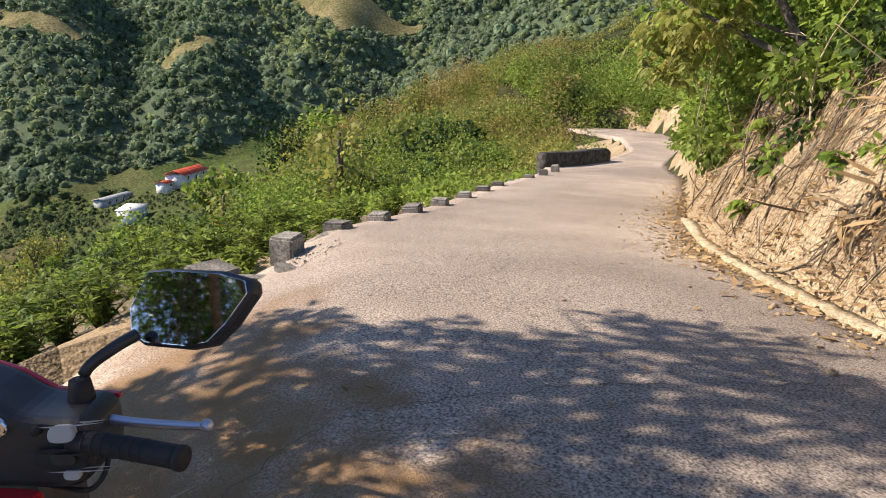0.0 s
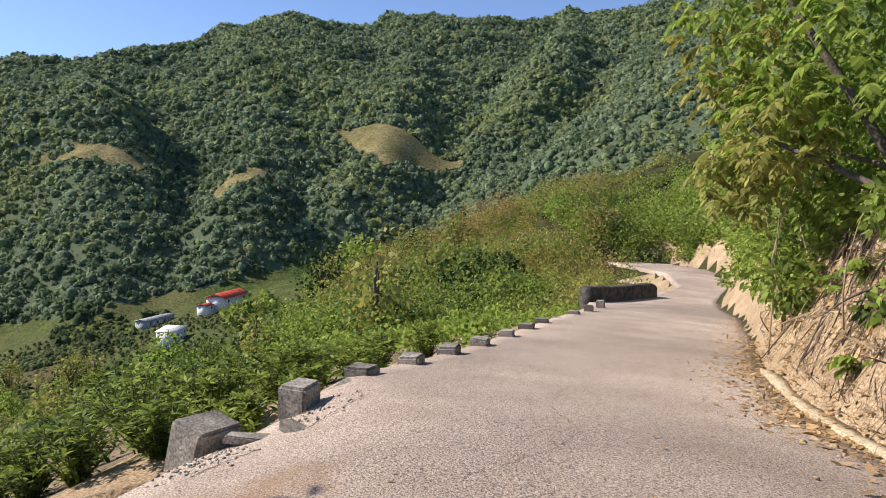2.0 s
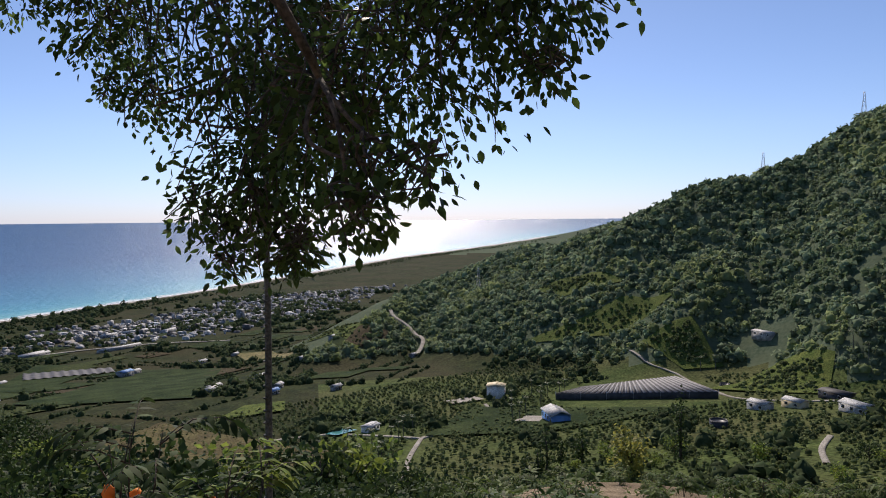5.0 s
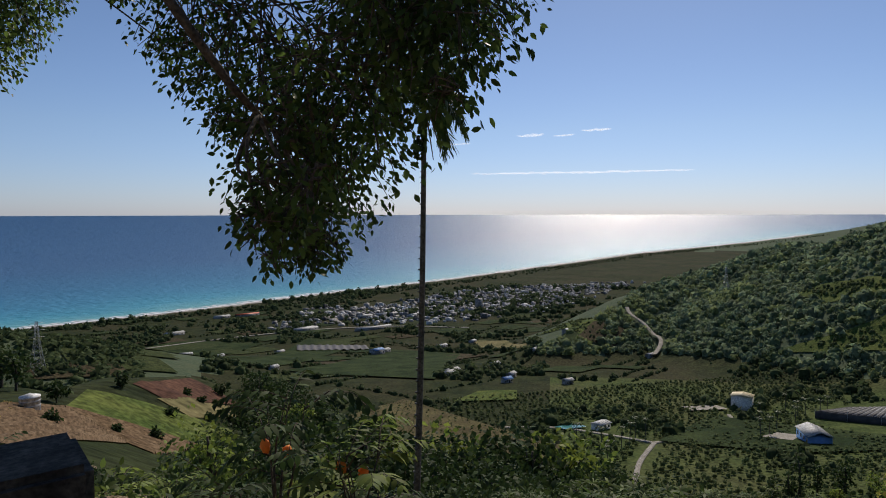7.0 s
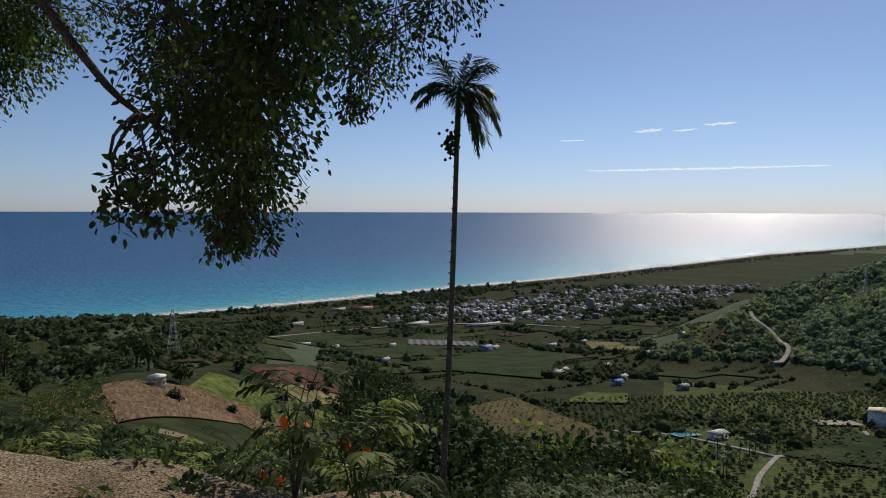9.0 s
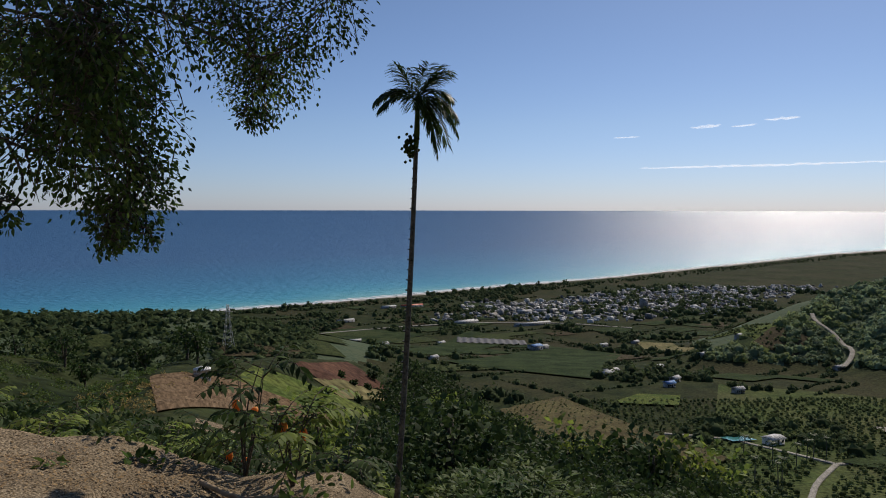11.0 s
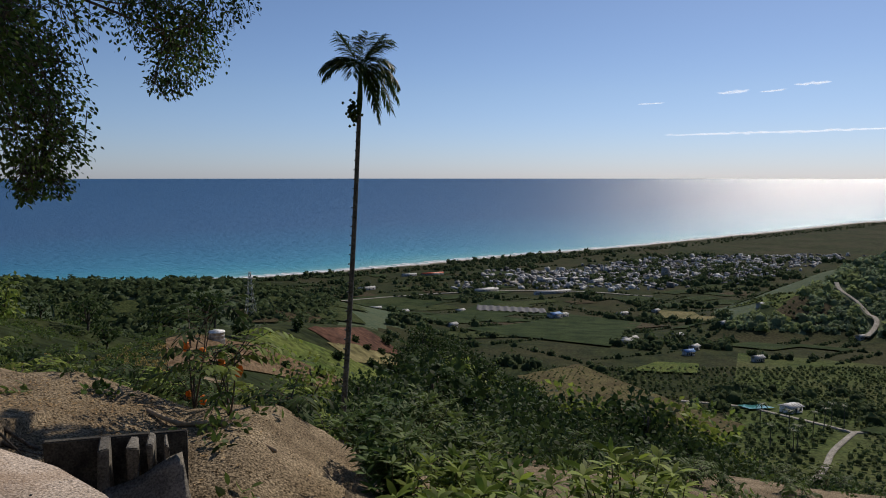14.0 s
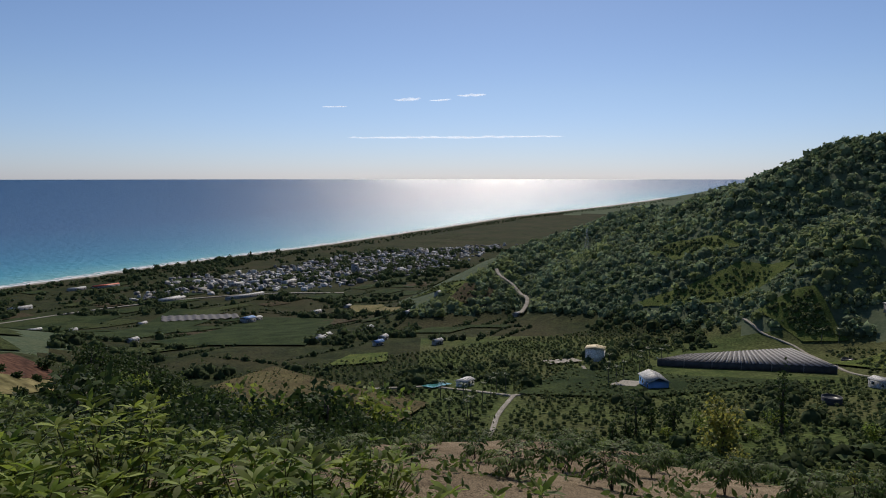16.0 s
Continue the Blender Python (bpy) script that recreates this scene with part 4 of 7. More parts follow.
for name_, sel, m_, lab in (("forest", np.abs(tone) <= 0.55, M_FOREST, "dense green forest on the mountain side"), ("pale_forest", tone > 0.55, M_FOREST_PALE, "yellow-green trees among the mountain forest"),
                            ("deep_forest", tone < -0.55, M_FOREST_DEEP, "dark green trees among the mountain forest")):
    canopy(name_, np.c_[x, y, z][sel], sz[sel], m_, lab, 5)

M_PLAIN_TREES = mat("plain_tree_leaves", (0.04, 0.065, 0.03), (0.08, 0.105, 0.045), 0.6, 0.9, island=0.4, spec=0.06, thin=0.25)
# trees and hedges of the valley and the plain
rs = np.random.RandomState(21)
x, y = scatter_polar(45000, -40, 100, 130, 1500, 8, 1.35)
z = land(x, y)
dsh, ssh, _ = along(SHORE, x, y)
hedge = wave(x, y, 60) + 0.7 * wave(x + 300, y, 22)
town_zone = inside(((215, 1050), (470, 1290), (830, 1290), (480, 900)), x, y)
keep = (z < valley(x, y) + 12) & (ssh < 0) & (dsh > 30) & ~open_ground(x, y) & (hedge > np.where(town_zone, 0.0, np.interp(np.hypot(x, y), (150, 330, 500, 1100), (0.42, 0.45, 0.30, 0.16))))
x, y, z = x[keep][:8000], y[keep][:8000], z[keep][:8000]
sz = rs.gamma(5, 0.42, len(x)).clip(0.9, 4.5) * np.interp(np.hypot(x, y), (150, 500, 1200), (0.9, 1.1, 1.7))
canopy("valley_trees", np.c_[x, y, z], sz, M_PLAIN_TREES, "dark trees and hedges among the valley fields", 9, clumps=8)
# field hedges: rows along the boundaries of a skewed grid of plots
hx, hy = [], []
for k in range(260):
    cx, cy = rs.uniform(-260, 520), rs.uniform(330, 1230)
    ang = 0.55 + rs.normal() * 0.12 + (math.pi / 2 if rs.uniform() < 0.4 else 0)
    ln = rs.uniform(18, 80)
    m_ = int(ln / 2.2)
    q = np.linspace(-ln / 2, ln / 2, m_)
    hx.append(cx + q * math.cos(ang) + rs.normal(size=m_) * 0.8)
    hy.append(cy + q * math.sin(ang) + rs.normal(size=m_) * 0.8)
hx, hy = np.concatenate(hx), np.concatenate(hy)
hz = land(hx, hy)
dsh, ssh, _ = along(SHORE, hx, hy)
keep = (hz < valley(hx, hy) + 8) & (ssh < 0) & (dsh > 40) & ~open_ground(hx, hy)
canopy("field_hedges", np.c_[hx, hy, hz][keep], rs.gamma(4, 0.3, keep.sum()).clip(0.6, 3.4), M_PLAIN_TREES, "dark hedges and bushes along the plots of the plain", 44, clumps=8)
n_ = 1500
t_ = rs.uniform(0, len(SHORE) - 1.01, n_)
i_ = t_.astype(int)
p_ = SHORE[i_] + (SHORE[i_ + 1] - SHORE[i_]) * (t_ - i_)[:, None]
tan_ = unit(SHORE[i_ + 1] - SHORE[i_])
p_ = p_ - np.c_[-tan_[:, 1], tan_[:, 0]] * rs.uniform(46, 100, n_)[:, None]
canopy("coast_trees", np.c_[p_, land(p_[:, 0], p_[:, 1])], rs.uniform(1.6, 4, n_), M_PLAIN_TREES, "dark belt of trees behind the beach", 10, (0.5, 1.2), clumps=8)

x, y = scatter_polar(7000, -45, -5, 300, 640, 18, 1.5)
z = land(x, y)
keep = (ridge(LEFT, x, y, 0.30, 1.0, 30) > valley(x, y) + 1.5)
x, y, z = x[keep][:4600], y[keep][:4600], z[keep][:4600]
canopy("shore_wood", np.c_[x, y, z - 2.2], rs.uniform(2.2, 5.0, len(x)), M_PLAIN_TREES, "dark wood on a low ridge above the shore", 11, clumps=8)

M_ORCHARD_LEAF = mat("orchard_leaves", (0.075, 0.105, 0.045), (0.14, 0.165, 0.07), 0.3, 0.9, island=0.5, spec=0.06, thin=0.3)
# orchard rows round the blue house and in the vineyard
gx, gy = np.meshgrid(np.arange(20, 400, 3.3), np.arange(-70, 330, 2.7))
gx, gy = (gx + 0.35 * gy + rs.normal(size=gx.shape) * 0.5).ravel() - 60, (gy + rs.normal(size=gy.shape) * 0.5).ravel()
gz = land(gx, gy)
keep = (gz < valley(gx, gy) + 6) & (np.hypot(gx, gy) > 95) & (rs.uniform(size=len(gx)) < 0.72) & (wave(gx, gy, 70) > -0.55)
for q in TRACKS:
    keep &= along(np.array(q, float), gx, gy)[0] > 3.5
for hx, hy, hr in ((214, 184, 14), (240, 250, 12), (285, 190, 46), (155, 238, 14), (318, -54, 16), (266, -25, 12), (328, -24, 13), (283, 95, 10), (303, 81, 10), (311, 113, 9), (275, 122, 12)):
    keep &= np.hypot(gx - hx, gy - hy) > hr
gx, gy, gz = gx[keep], gy[keep], gz[keep]
ox, oy = [], []
for q in CLEARINGS["hill_orchard"][1] + CLEARINGS["terrace"][1]:
    u, w = rs.uniform(size=(2, 130))
    a, b, c, d = (np.array(v, float) for v in q)
    p = (a * (1 - u)[:, None] + b * u[:, None]) * (1 - w)[:, None] + (d * (1 - u)[:, None] + c * u[:, None]) * w[:, None]
    ox.append(p[:, 0])
    oy.append(p[:, 1])
ox, oy = np.concatenate(ox), np.concatenate(oy)
canopy("hill_orchard_trees", np.c_[ox, oy, land(ox, oy) + 0.8], rs.uniform(0.6, 1.7, len(ox)), M_ORCHARD_LEAF, "small fruit trees on the hillside orchards", 14, clumps=8)
in_vine = inside(CLEARINGS["vineyard"][1][0], gx, gy)
canopy("orchard_rows", np.c_[gx, gy, gz + 0.4][~in_vine], rs.uniform(0.55, 1.2, (~in_vine).sum()), M_ORCHARD_LEAF, "rows of small green fruit trees in the valley", 12, clumps=10)
canopy("vineyard_rows", np.c_[gx, gy, gz + 0.7][in_vine], rs.uniform(0.35, 0.75, in_vine.sum()), M_ORCHARD_LEAF, "thin rows of low fruit bushes on brown soil", 13, clumps=8)

# ---- the town on the coast ----
def town():
    rs = np.random.RandomState(33)
    arr = []
    quads = (((230, 1090), (545, 1340), (950, 1330), (500, 960)), ((60, 900), (180, 1150), (330, 1060), (430, 900)))
    n = 0
    while n < 1500:
        u, w = rs.uniform(0, 1, 2)
        a, b, c, d = (np.array(q, float) for q in quads[n % 4 == 3])
        p = (a * (1 - u) + b * u) * (1 - w) + (d * (1 - u) + c * u) * w + rs.normal(size=2) * 8
        p[0] = round(p[0] / 14) * 14 + rs.normal() * 4.5
        wx, wy, h = rs.gamma(4, 0.95), rs.gamma(5, 1.15), rs.choice((2.2, 2.6, 3.2, 4.5, 7), p=(0.35, 0.3, 0.2, 0.11, 0.04))
        z = float(land(p[0], p[1]))
        ang = 0.45 + rs.normal() * 0.08
        v, f = box_arrays(-wx / 2, wx / 2, -wy / 2, wy / 2, -2, h)
        if rs.uniform() < 0.35:
            v = np.r_[v, [(-wx / 2, 0, h + 1.1), (wx / 2, 0, h + 1.1)]]
            f = np.r_[f, [(4, 5, 9), (4, 9, 8), (6, 8, 9), (6, 9, 7), (4, 8, 6), (5, 7, 9)]]
        c_, s_ = math.cos(ang), math.sin(ang)
        v = np.c_[v[:, 0] * c_ - v[:, 1] * s_ + p[0], v[:, 0] * s_ + v[:, 1] * c_ + p[1], v[:, 2] + z]
        arr.append((v, f))
        n += 1
    return tagged(raw("town_houses", *merge(arr), M_TOWN), "crowded pale houses of a small coastal town", "town", kind="stuff")


town()
rs = np.random.RandomState(40)
for (hx, hy, w_, d_, h_, mm) in ((434, 1050, 16, 16, 24, M_GREY), (262, 1010, 60, 16, 6, M_PALEROOF), (300, 985, 46, 14, 6, M_PALEROOF), (225, 1000, 40, 14, 6, M_PALEROOF), (120, 880, 60, 12, 5, M_PALEROOF), (58, 1085, 60, 16, 6, M_RED),
                                 (20, 1075, 40, 14, 5, M_PALEROOF), (-40, 900, 40, 14, 5, M_GREY), (168, 650, 18, 12, 6, M_GREY), (254, 490, 12, 9, 4, M_PALEROOF), (187, 391, 12, 7, 4, M_PALEROOF), (154, 420, 16, 9, 4, M_GREY),
                                 (70, 700, 15, 9, 4, M_PALEROOF), (-60, 640, 16, 9, 4, M_PALEROOF), (-20, 700, 20, 9, 4, M_PALEROOF), (300, 520, 12, 8, 4, M_PALEROOF), (210, 470, 12, 8, 4, M_PALEROOF), (330, 440, 12, 8, 4, M_GREY),
                                 (10, 560, 10, 7, 4, M_PALEROOF), (175, 372, 10, 7, 4, M_BLUE), (205, 350, 10, 7, 4, M_PALEROOF), (-120, 560, 14, 8, 4, M_PALEROOF), (-150, 700, 22, 9, 4, M_GREY), (-90, 760, 24, 9, 4, M_PALEROOF), (45, 485, 11, 8, 4, M_PALEROOF), (160, 432, 22, 9, 4, M_GREY), (198, 414, 15, 9, 4, M_PALEROOF), (283, 700, 14, 9, 4, M_PALEROOF), (238, 676, 20, 9, 4, M_PALEROOF), (156, 632, 20, 16, 9, M_BLUE), (119, 887, 50, 10, 5, M_PALEROOF), (205, 856, 90, 10, 5, M_PALEROOF)):
    house("house", hx, hy, w_ * 0.6, d_ * 0.55, h_ * 0.6, rs.uniform(10, 40), M_TOWN, mm, {M_PALEROOF: "white flat house on the plain", M_GREY: "grey roofed building on the plain", M_RED: "long red-roofed hall near the beach", M_BLUE: "small blue-roofed house among trees"}[mm], 1.2, 0.5, 4)


# ---- houses and works of the valley ----
house("farmhouse", 318, -54, 20, 9, 3.6, -40, M_WHITE, M_RED, "white farmhouse with a bright red metal roof", 1.9, 1.0, 3, lift=2.5)
house("farmhouse_wing", 314, -46, 14, 5, 2.6, -40, M_WHITE, M_RED, "low red-roofed porch wing of a farmhouse", 0.8, 0.6, 2, lift=2.0)
house("white_house", 266, -25, 13, 7, 3.2, -22, M_WHITE, M_WHITE, "small white flat-roofed house with an open carport", 0.0, 0.4, 3, lift=1.2)
house("grey_shed", 328, -24, 19, 6, 2.8, -42, M_GREY, M_GREY, "long low grey farm shed", 0.7, 0.4, 4)
house("field_shed", 272, 127, 8, 6, 2.8, 80, M_GREY, M_GREY, "small pale-roofed field shed", 0.8, 0.3, 2)
house("field_shed", 283, 118, 8, 6, 2.8, 80, M_CREAM, M_GREY, "small cream shed with a white roof", 0.9, 0.3, 2)
house("dark_shed", 311, 113, 12, 7, 2.8, 80, M_DARKWALL, M_NET, "dark open shed in shadow under trees", 0.5, 0.4, 2)
house("long_shed", 283, 95, 11, 7, 3.0, 70, M_GREY, M_GREY, "pale metal-roofed shed beside the track", 1.1, 0.4, 3)
house("long_shed", 303, 81, 12, 7, 3.2, 70, M_GREY, M_GREY, "white metal-roofed shed beside trees", 1.1, 0.4, 3)
house("hill_house", 380, 176, 13, 6, 2.5, 75, M_TOWN, M_GREY, "low grey house on the wooded slope", 0.6, 0.4, 3)
house("blue_house", 212, 183, 12, 8, 3.8, 62, M_BLUE, M_GREY, "blue two-storey house with a pale grey roof", 1.8, 0.5, 4)
house("temple_hall", 241, 249, 7, 9, 6.5, 40, M_WHITE, M_CREAM, "tall white hall with a cream-yellow roof", 0.8, 0.5, 2)
house("pool_house", 156, 237, 7, 4.5, 2.4, 20, M_WHITE, M_PALEROOF, "white flat pavilion beside a pool", 0.6, 0.5, 3)
patch("yard", ((216, 262), (234, 258), (232, 248), (214, 252)), M_PATHWAY, "pale concrete yard before a hall", 0.9, 10)
patch("yard", ((200, 196), (212, 200), (216, 192), (205, 186)), M_PATHWAY, "pale concrete yard before a blue house", 0.9, 10)
patch("net_plot", ((93, 747), (88, 708), (161, 688), (164, 715)), M_NET, "long plot under dark striped nets", 1.4, 40, 0.5, 1.5)
patch("pool", ((139, 246), (149, 248), (152, 241), (141, 239)), M_WATERPOOL, "turquoise fish pool beside palms", 0.8, 10)


def shade_net():
    """A large net house: posts, dark side walls and a striped, slightly sagging net roof."""
    a, b, c, d = (np.array(q, float) for q in ((254, 220), (289, 154), (326, 199), (276, 221)))
    ob = thing("net_house", "wide dark shade-net house with pale stripes on its roof", "net house", pose(0, 0, 0))
    at = lambda u, w: (a * (1 - u) + b * u) * (1 - w) + (d * (1 - u) + c * u) * w
    top = lambda p: float(land(p[0], p[1])) + 3.2
    n = 26
    for k in range(n):
        u0, u1 = k / n, (k + 1) / n
        dark = []
        for w0, w1 in ((0, 1),):
            q = [at(u0, w0), at(u1, w0), at(u1, w1), at(u0, w1)]
            zz = [max(top(p), 0 + float(valley(p[0], p[1])) + 3.2) for p in q]
            split = 0.62
            m0, m1 = q[0] + (q[1] - q[0]) * split, q[3] + (q[2] - q[3]) * split
            z0, z1 = zz[0] + (zz[1] - zz[0]) * split, zz[3] + (zz[2] - zz[3]) * split
            lo = np.array([(*q[0], zz[0]), (*m0, z0 - 0.25), (*m1, z1 - 0.25), (*q[3], zz[3])])
            hi = np.array([(*m0, z0 - 0.25), (*q[1], zz[1]), (*q[2], zz[2]), (*m1, z1 - 0.25)])
            for nm, quad_, mm in (("dark_strip", lo, M_NET), ("pale_strip", hi, M_NETPALE)):
                v = np.r_[quad_, quad_ - (0, 0, 0.05)]
                raw(nm, v, np.array([(0, 1, 2, 3), (7, 6, 5, 4), (0, 4, 5, 1), (2, 6, 7, 3), (1, 5, 6, 2), (3, 7, 4, 0)]), mm, False, ob)
    for p, q in ((a, b), (b, c), (c, d), (d, a)):
        t = unit((q - p)[None])[0] * 0.0
        v = []
        for s in (p, q):
            g = float(land(*s))
            v += [(*s, g - 1.5), (*s, g + 3.0)]
        nrm = np.array([-(q - p)[1], (q - p)[0]]) / np.linalg.norm(q - p) * 0.06
        v = np.array(v)
        v = np.r_[v, v + (*nrm, 0)]
        raw("net_wall", v, np.array([(0, 2, 3, 1), (4, 5, 7, 6), (1, 3, 7, 5), (0, 4, 6, 2), (0, 1, 5, 4), (2, 6, 7, 3)]), M_NET, False, ob)
    for k in range(7):
        p = at(k / 6, 0)
        g = float(land(*p))
        raw("post", *tube_arrays([(*p, g - 1), (*p, g + 4.2)], (0.08, 0.08), 2, 6), M_STEEL, False, ob)
    return ob


shade_net()


def tank(x, y, r, h, material, label, open_top=True):
    z = float(land(x, y))
    ob = thing("water_tank", label, "tank", pose(x, y, z))
    k = np.linspace(0, 2 * np.pi, 28, endpoint=False)
    ring = lambda rr, zz: np.c_[np.cos(k) * rr, np.sin(k) * rr, np.full(28, zz)]
    prof = [(r, -1.2), (r, h), (r * 0.93, h), (r * 0.93, h - 0.5), (0.01, h - 0.5)] if open_top else [(r, -1.2), (r, h), (r * 1.04, h), (r * 1.04, h + 0.1), (0.01, h + 0.35)]
    v = np.concatenate([ring(*q) for q in prof])
    j = np.arange(28)
    f = np.concatenate([np.stack([i * 28 + j, i * 28 + (j + 1) % 28, (i + 1) * 28 + (j + 1) % 28, (i + 1) * 28 + j], -1) for i in range(len(prof) - 1)])
    raw("shell", v, f, material, True, ob)
    for zz in (h * 0.33, h * 0.72):
        v2, f2 = np.concatenate([ring(r * 1.02, zz), ring(r * 1.02, zz + 0.12)]), np.stack([j, (j + 1) % 28, 28 + (j + 1) % 28, 28 + j], -1)
        raw("hoop", v2, f2, material, True, ob)
    return ob


tank(232, 123, 3.2, 2.4, M_DARKWALL, "round black open water tank in an orchard")
tank(325, 170, 2.6, 1.2, M_DARKWALL, "round dark pond tank on the slope")
tank(-11.3, 63.5, 0.8, 1.05, M_WHITE, "round white water tank beside a ploughed field", False)


def pylon(x, y, h, label, lift=0.0):
    """A lattice power pylon."""
    z = float(land(x, y)) + lift
    ob = thing("power_pylon", label, "pylon", pose(x, y, z, 0, 0, 30), "power pylons")
    half = lambda t: h * (0.10 * (1 - t) ** 1.4 + 0.018)
    for sx, sy in ((-1, -1), (1, -1), (1, 1), (-1, 1)):
        raw("leg", *tube_arrays([(sx * half(t), sy * half(t), h * t) for t in (0, 0.3, 0.6, 1)], (0.14, 0.09), 7, 4), M_STEEL, False, ob)
    ts = np.linspace(0, 1, 9) ** 0.85
    arr = []
    for a, b in zip(ts[:-1], ts[1:]):
        for (s1, s2) in (((-1, -1), (1, -1)), ((1, -1), (1, 1)), ((1, 1), (-1, 1)), ((-1, 1), (-1, -1))):
            arr.append(tube_arrays([(s1[0] * half(a), s1[1] * half(a), h * a), (s2[0] * half(b), s2[1] * half(b), h * b)], (0.06, 0.06), 2, 3))
            arr.append(tube_arrays([(s2[0] * half(a), s2[1] * half(a), h * a), (s1[0] * half(b), s1[1] * half(b), h * b)], (0.06, 0.06), 2, 3))
    raw("bracing", *merge(arr), M_STEEL, False, ob)
    for t in (0.68, 0.82, 0.95):
        raw("cross_arm", *tube_arrays([(-h * 0.14, 0, h * t), (0, 0, h * (t + 0.02)), (h * 0.14, 0, h * t)], (0.07, 0.07), 5, 4), M_STEEL, False, ob)
    return ob


px_, py_, _ = polar(64.7, 700, 0)
pylon(px_, py_, 30, "tall steel lattice pylon on the mountain ridge")
px_, py_, _ = polar(71.2, 760, 0)
pylon(px_, py_, 26, "steel lattice pylon high on the mountain ridge")
pylon(-80, 386, 26, "steel lattice pylon on the plain behind trees")
pylon(455, 498, 24, "steel lattice pylon on the wooded hill")


def valley_palm():
    rs = np.random.RandomState(3)
    ob = thing("coconut_palm", "tall palm with a feathered crown in the valley", "palm", pose(0, 0, -500), "palms in the valley")
    raw("trunk", *tube_arrays([(0, 0, -1), (0.1, 0, 4), (0.35, 0.1, 8)], (0.2, 0.12), 8, 6), M_PALMTRUNK, True, ob)
    for k in range(11):
        lv, rb = frond_arrays(rs, np.array([0.35, 0.1, 7.9]), k * 0.571 + rs.uniform(-0.15, 0.15), rs.uniform(2.0, 2.7), rs.uniform(0.5, 1.1), 12, 0.75, 0.16, rs.uniform(0.8, 1.3))
        raw("frond", *merge([lv, rb]), M_PALMLEAF, False, ob)
    return ob


first = valley_palm()
SPOTS = [(132, 216), (118, 185), (121, 178), (126, 184), (143, 203), (150, 208), (158, 216), (160, 212), (136, 205), (213, 210), (206, 198), (228, 225), (256, 238), (255, 226), (258, 221), (218, 206), (234, 212), (246, 222), (200, 196), (268, 226),
         (347, 196), (352, 190), (338, 110), (343, 118), (350, 126)]
for k, (sx, sy) in enumerate(SPOTS):
    m_ = pose(sx, sy, float(land(sx, sy)) - 0.3, 0, 0, k * 67)
    if k == 0:
        first.matrix_world = m_
    else:
        copy_thing(first, m_)

# ---- groves and single trees of the slopes ----
rs = np.random.RandomState(50)
KINDS = (("dark_tree", M_LEAF_DARK, "dark green broad-crowned tree on the slope", 1.0), ("green_tree", M_LEAF, "mid green leafy tree on the slope", 1.0),
         ("bamboo_clump", M_LEAF_YELLOW, "pale yellow-green bamboo clump on the slope", 1.5), ("young_tree", M_LEAF_BRIGHT, "bright green leafy tree on the slope", 0.9))


def grove(n, az0, az1, r0, r1, weights, seed, size=(2.0, 4.2), count=230, leaf=0.55, cond=None):
    """Trees of mixed kinds over a stretch of the slope."""
    x, y = scatter_polar(n * 4, az0, az1, r0, r1, seed, 1.2)
    de, sd, _ = along(EDGE, x, y)
    ok = (sd < 0) & (de > 7)
    az = np.degrees(np.arctan2(x - 2, y))
    ok &= ~((az > 90) & (az < 104) & (np.hypot(x, y) > (95 if seed == 66 else 110))) 
    if cond is not None:
        ok &= cond(x, y)
    x, y = x[ok][:n], y[ok][:n]
    r = np.random.RandomState(seed)
    base = {}
    for k in range(len(x)):
        i = r.choice(4, p=weights)
        s = r.uniform(*size)
        key = (i, k % 5)
        h = s * (1.9 if i != 2 else 2.6)
        if key not in base:
            base[key] = (clump_tree(KINDS[i][0], x[k], y[k], h, s * (1 if i != 2 else 0.75), r, KINDS[i][1], KINDS[i][2], count, leaf, 7, "trees of the slope", 0.8 if i == 2 else 0.72), s)
        else:
            ob, s0 = base[key]
            c = copy_thing(ob, pose(x[k], y[k], float(land(x[k], y[k])) - 0.4, 0, 0, r.uniform(0, 360)))
            c.scale = (s / s0,) * 3


grove(170, 77, 112, 95, 250, (0.22, 0.33, 0.25, 0.2), 61, (2.2, 4.8), 480, 0.6)
# shade of trees seen against the sun is put in as dark leaf colour
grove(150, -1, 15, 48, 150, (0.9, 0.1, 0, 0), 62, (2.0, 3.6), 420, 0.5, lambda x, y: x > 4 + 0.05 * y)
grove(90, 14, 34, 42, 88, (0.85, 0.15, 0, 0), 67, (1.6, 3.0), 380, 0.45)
grove(120, 102, 133, 32, 98, (0.22, 0.33, 0.3, 0.15), 66, (1.2, 2.8), 420, 0.4)
grove(26, 50, 80, 120, 215, (0.4, 0.4, 0.15, 0.05), 65, (2.0, 3.8), 420, 0.55)
grove(44, -42, -20, 88, 150, (0.85, 0.15, 0, 0), 64, (1.8, 3.4), 380, 0.45)
# nearer domes likewise: their unlit side is painted by the dark leaf
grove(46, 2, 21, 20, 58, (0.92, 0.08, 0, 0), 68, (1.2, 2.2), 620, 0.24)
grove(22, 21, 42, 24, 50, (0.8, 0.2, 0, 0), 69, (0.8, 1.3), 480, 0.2)
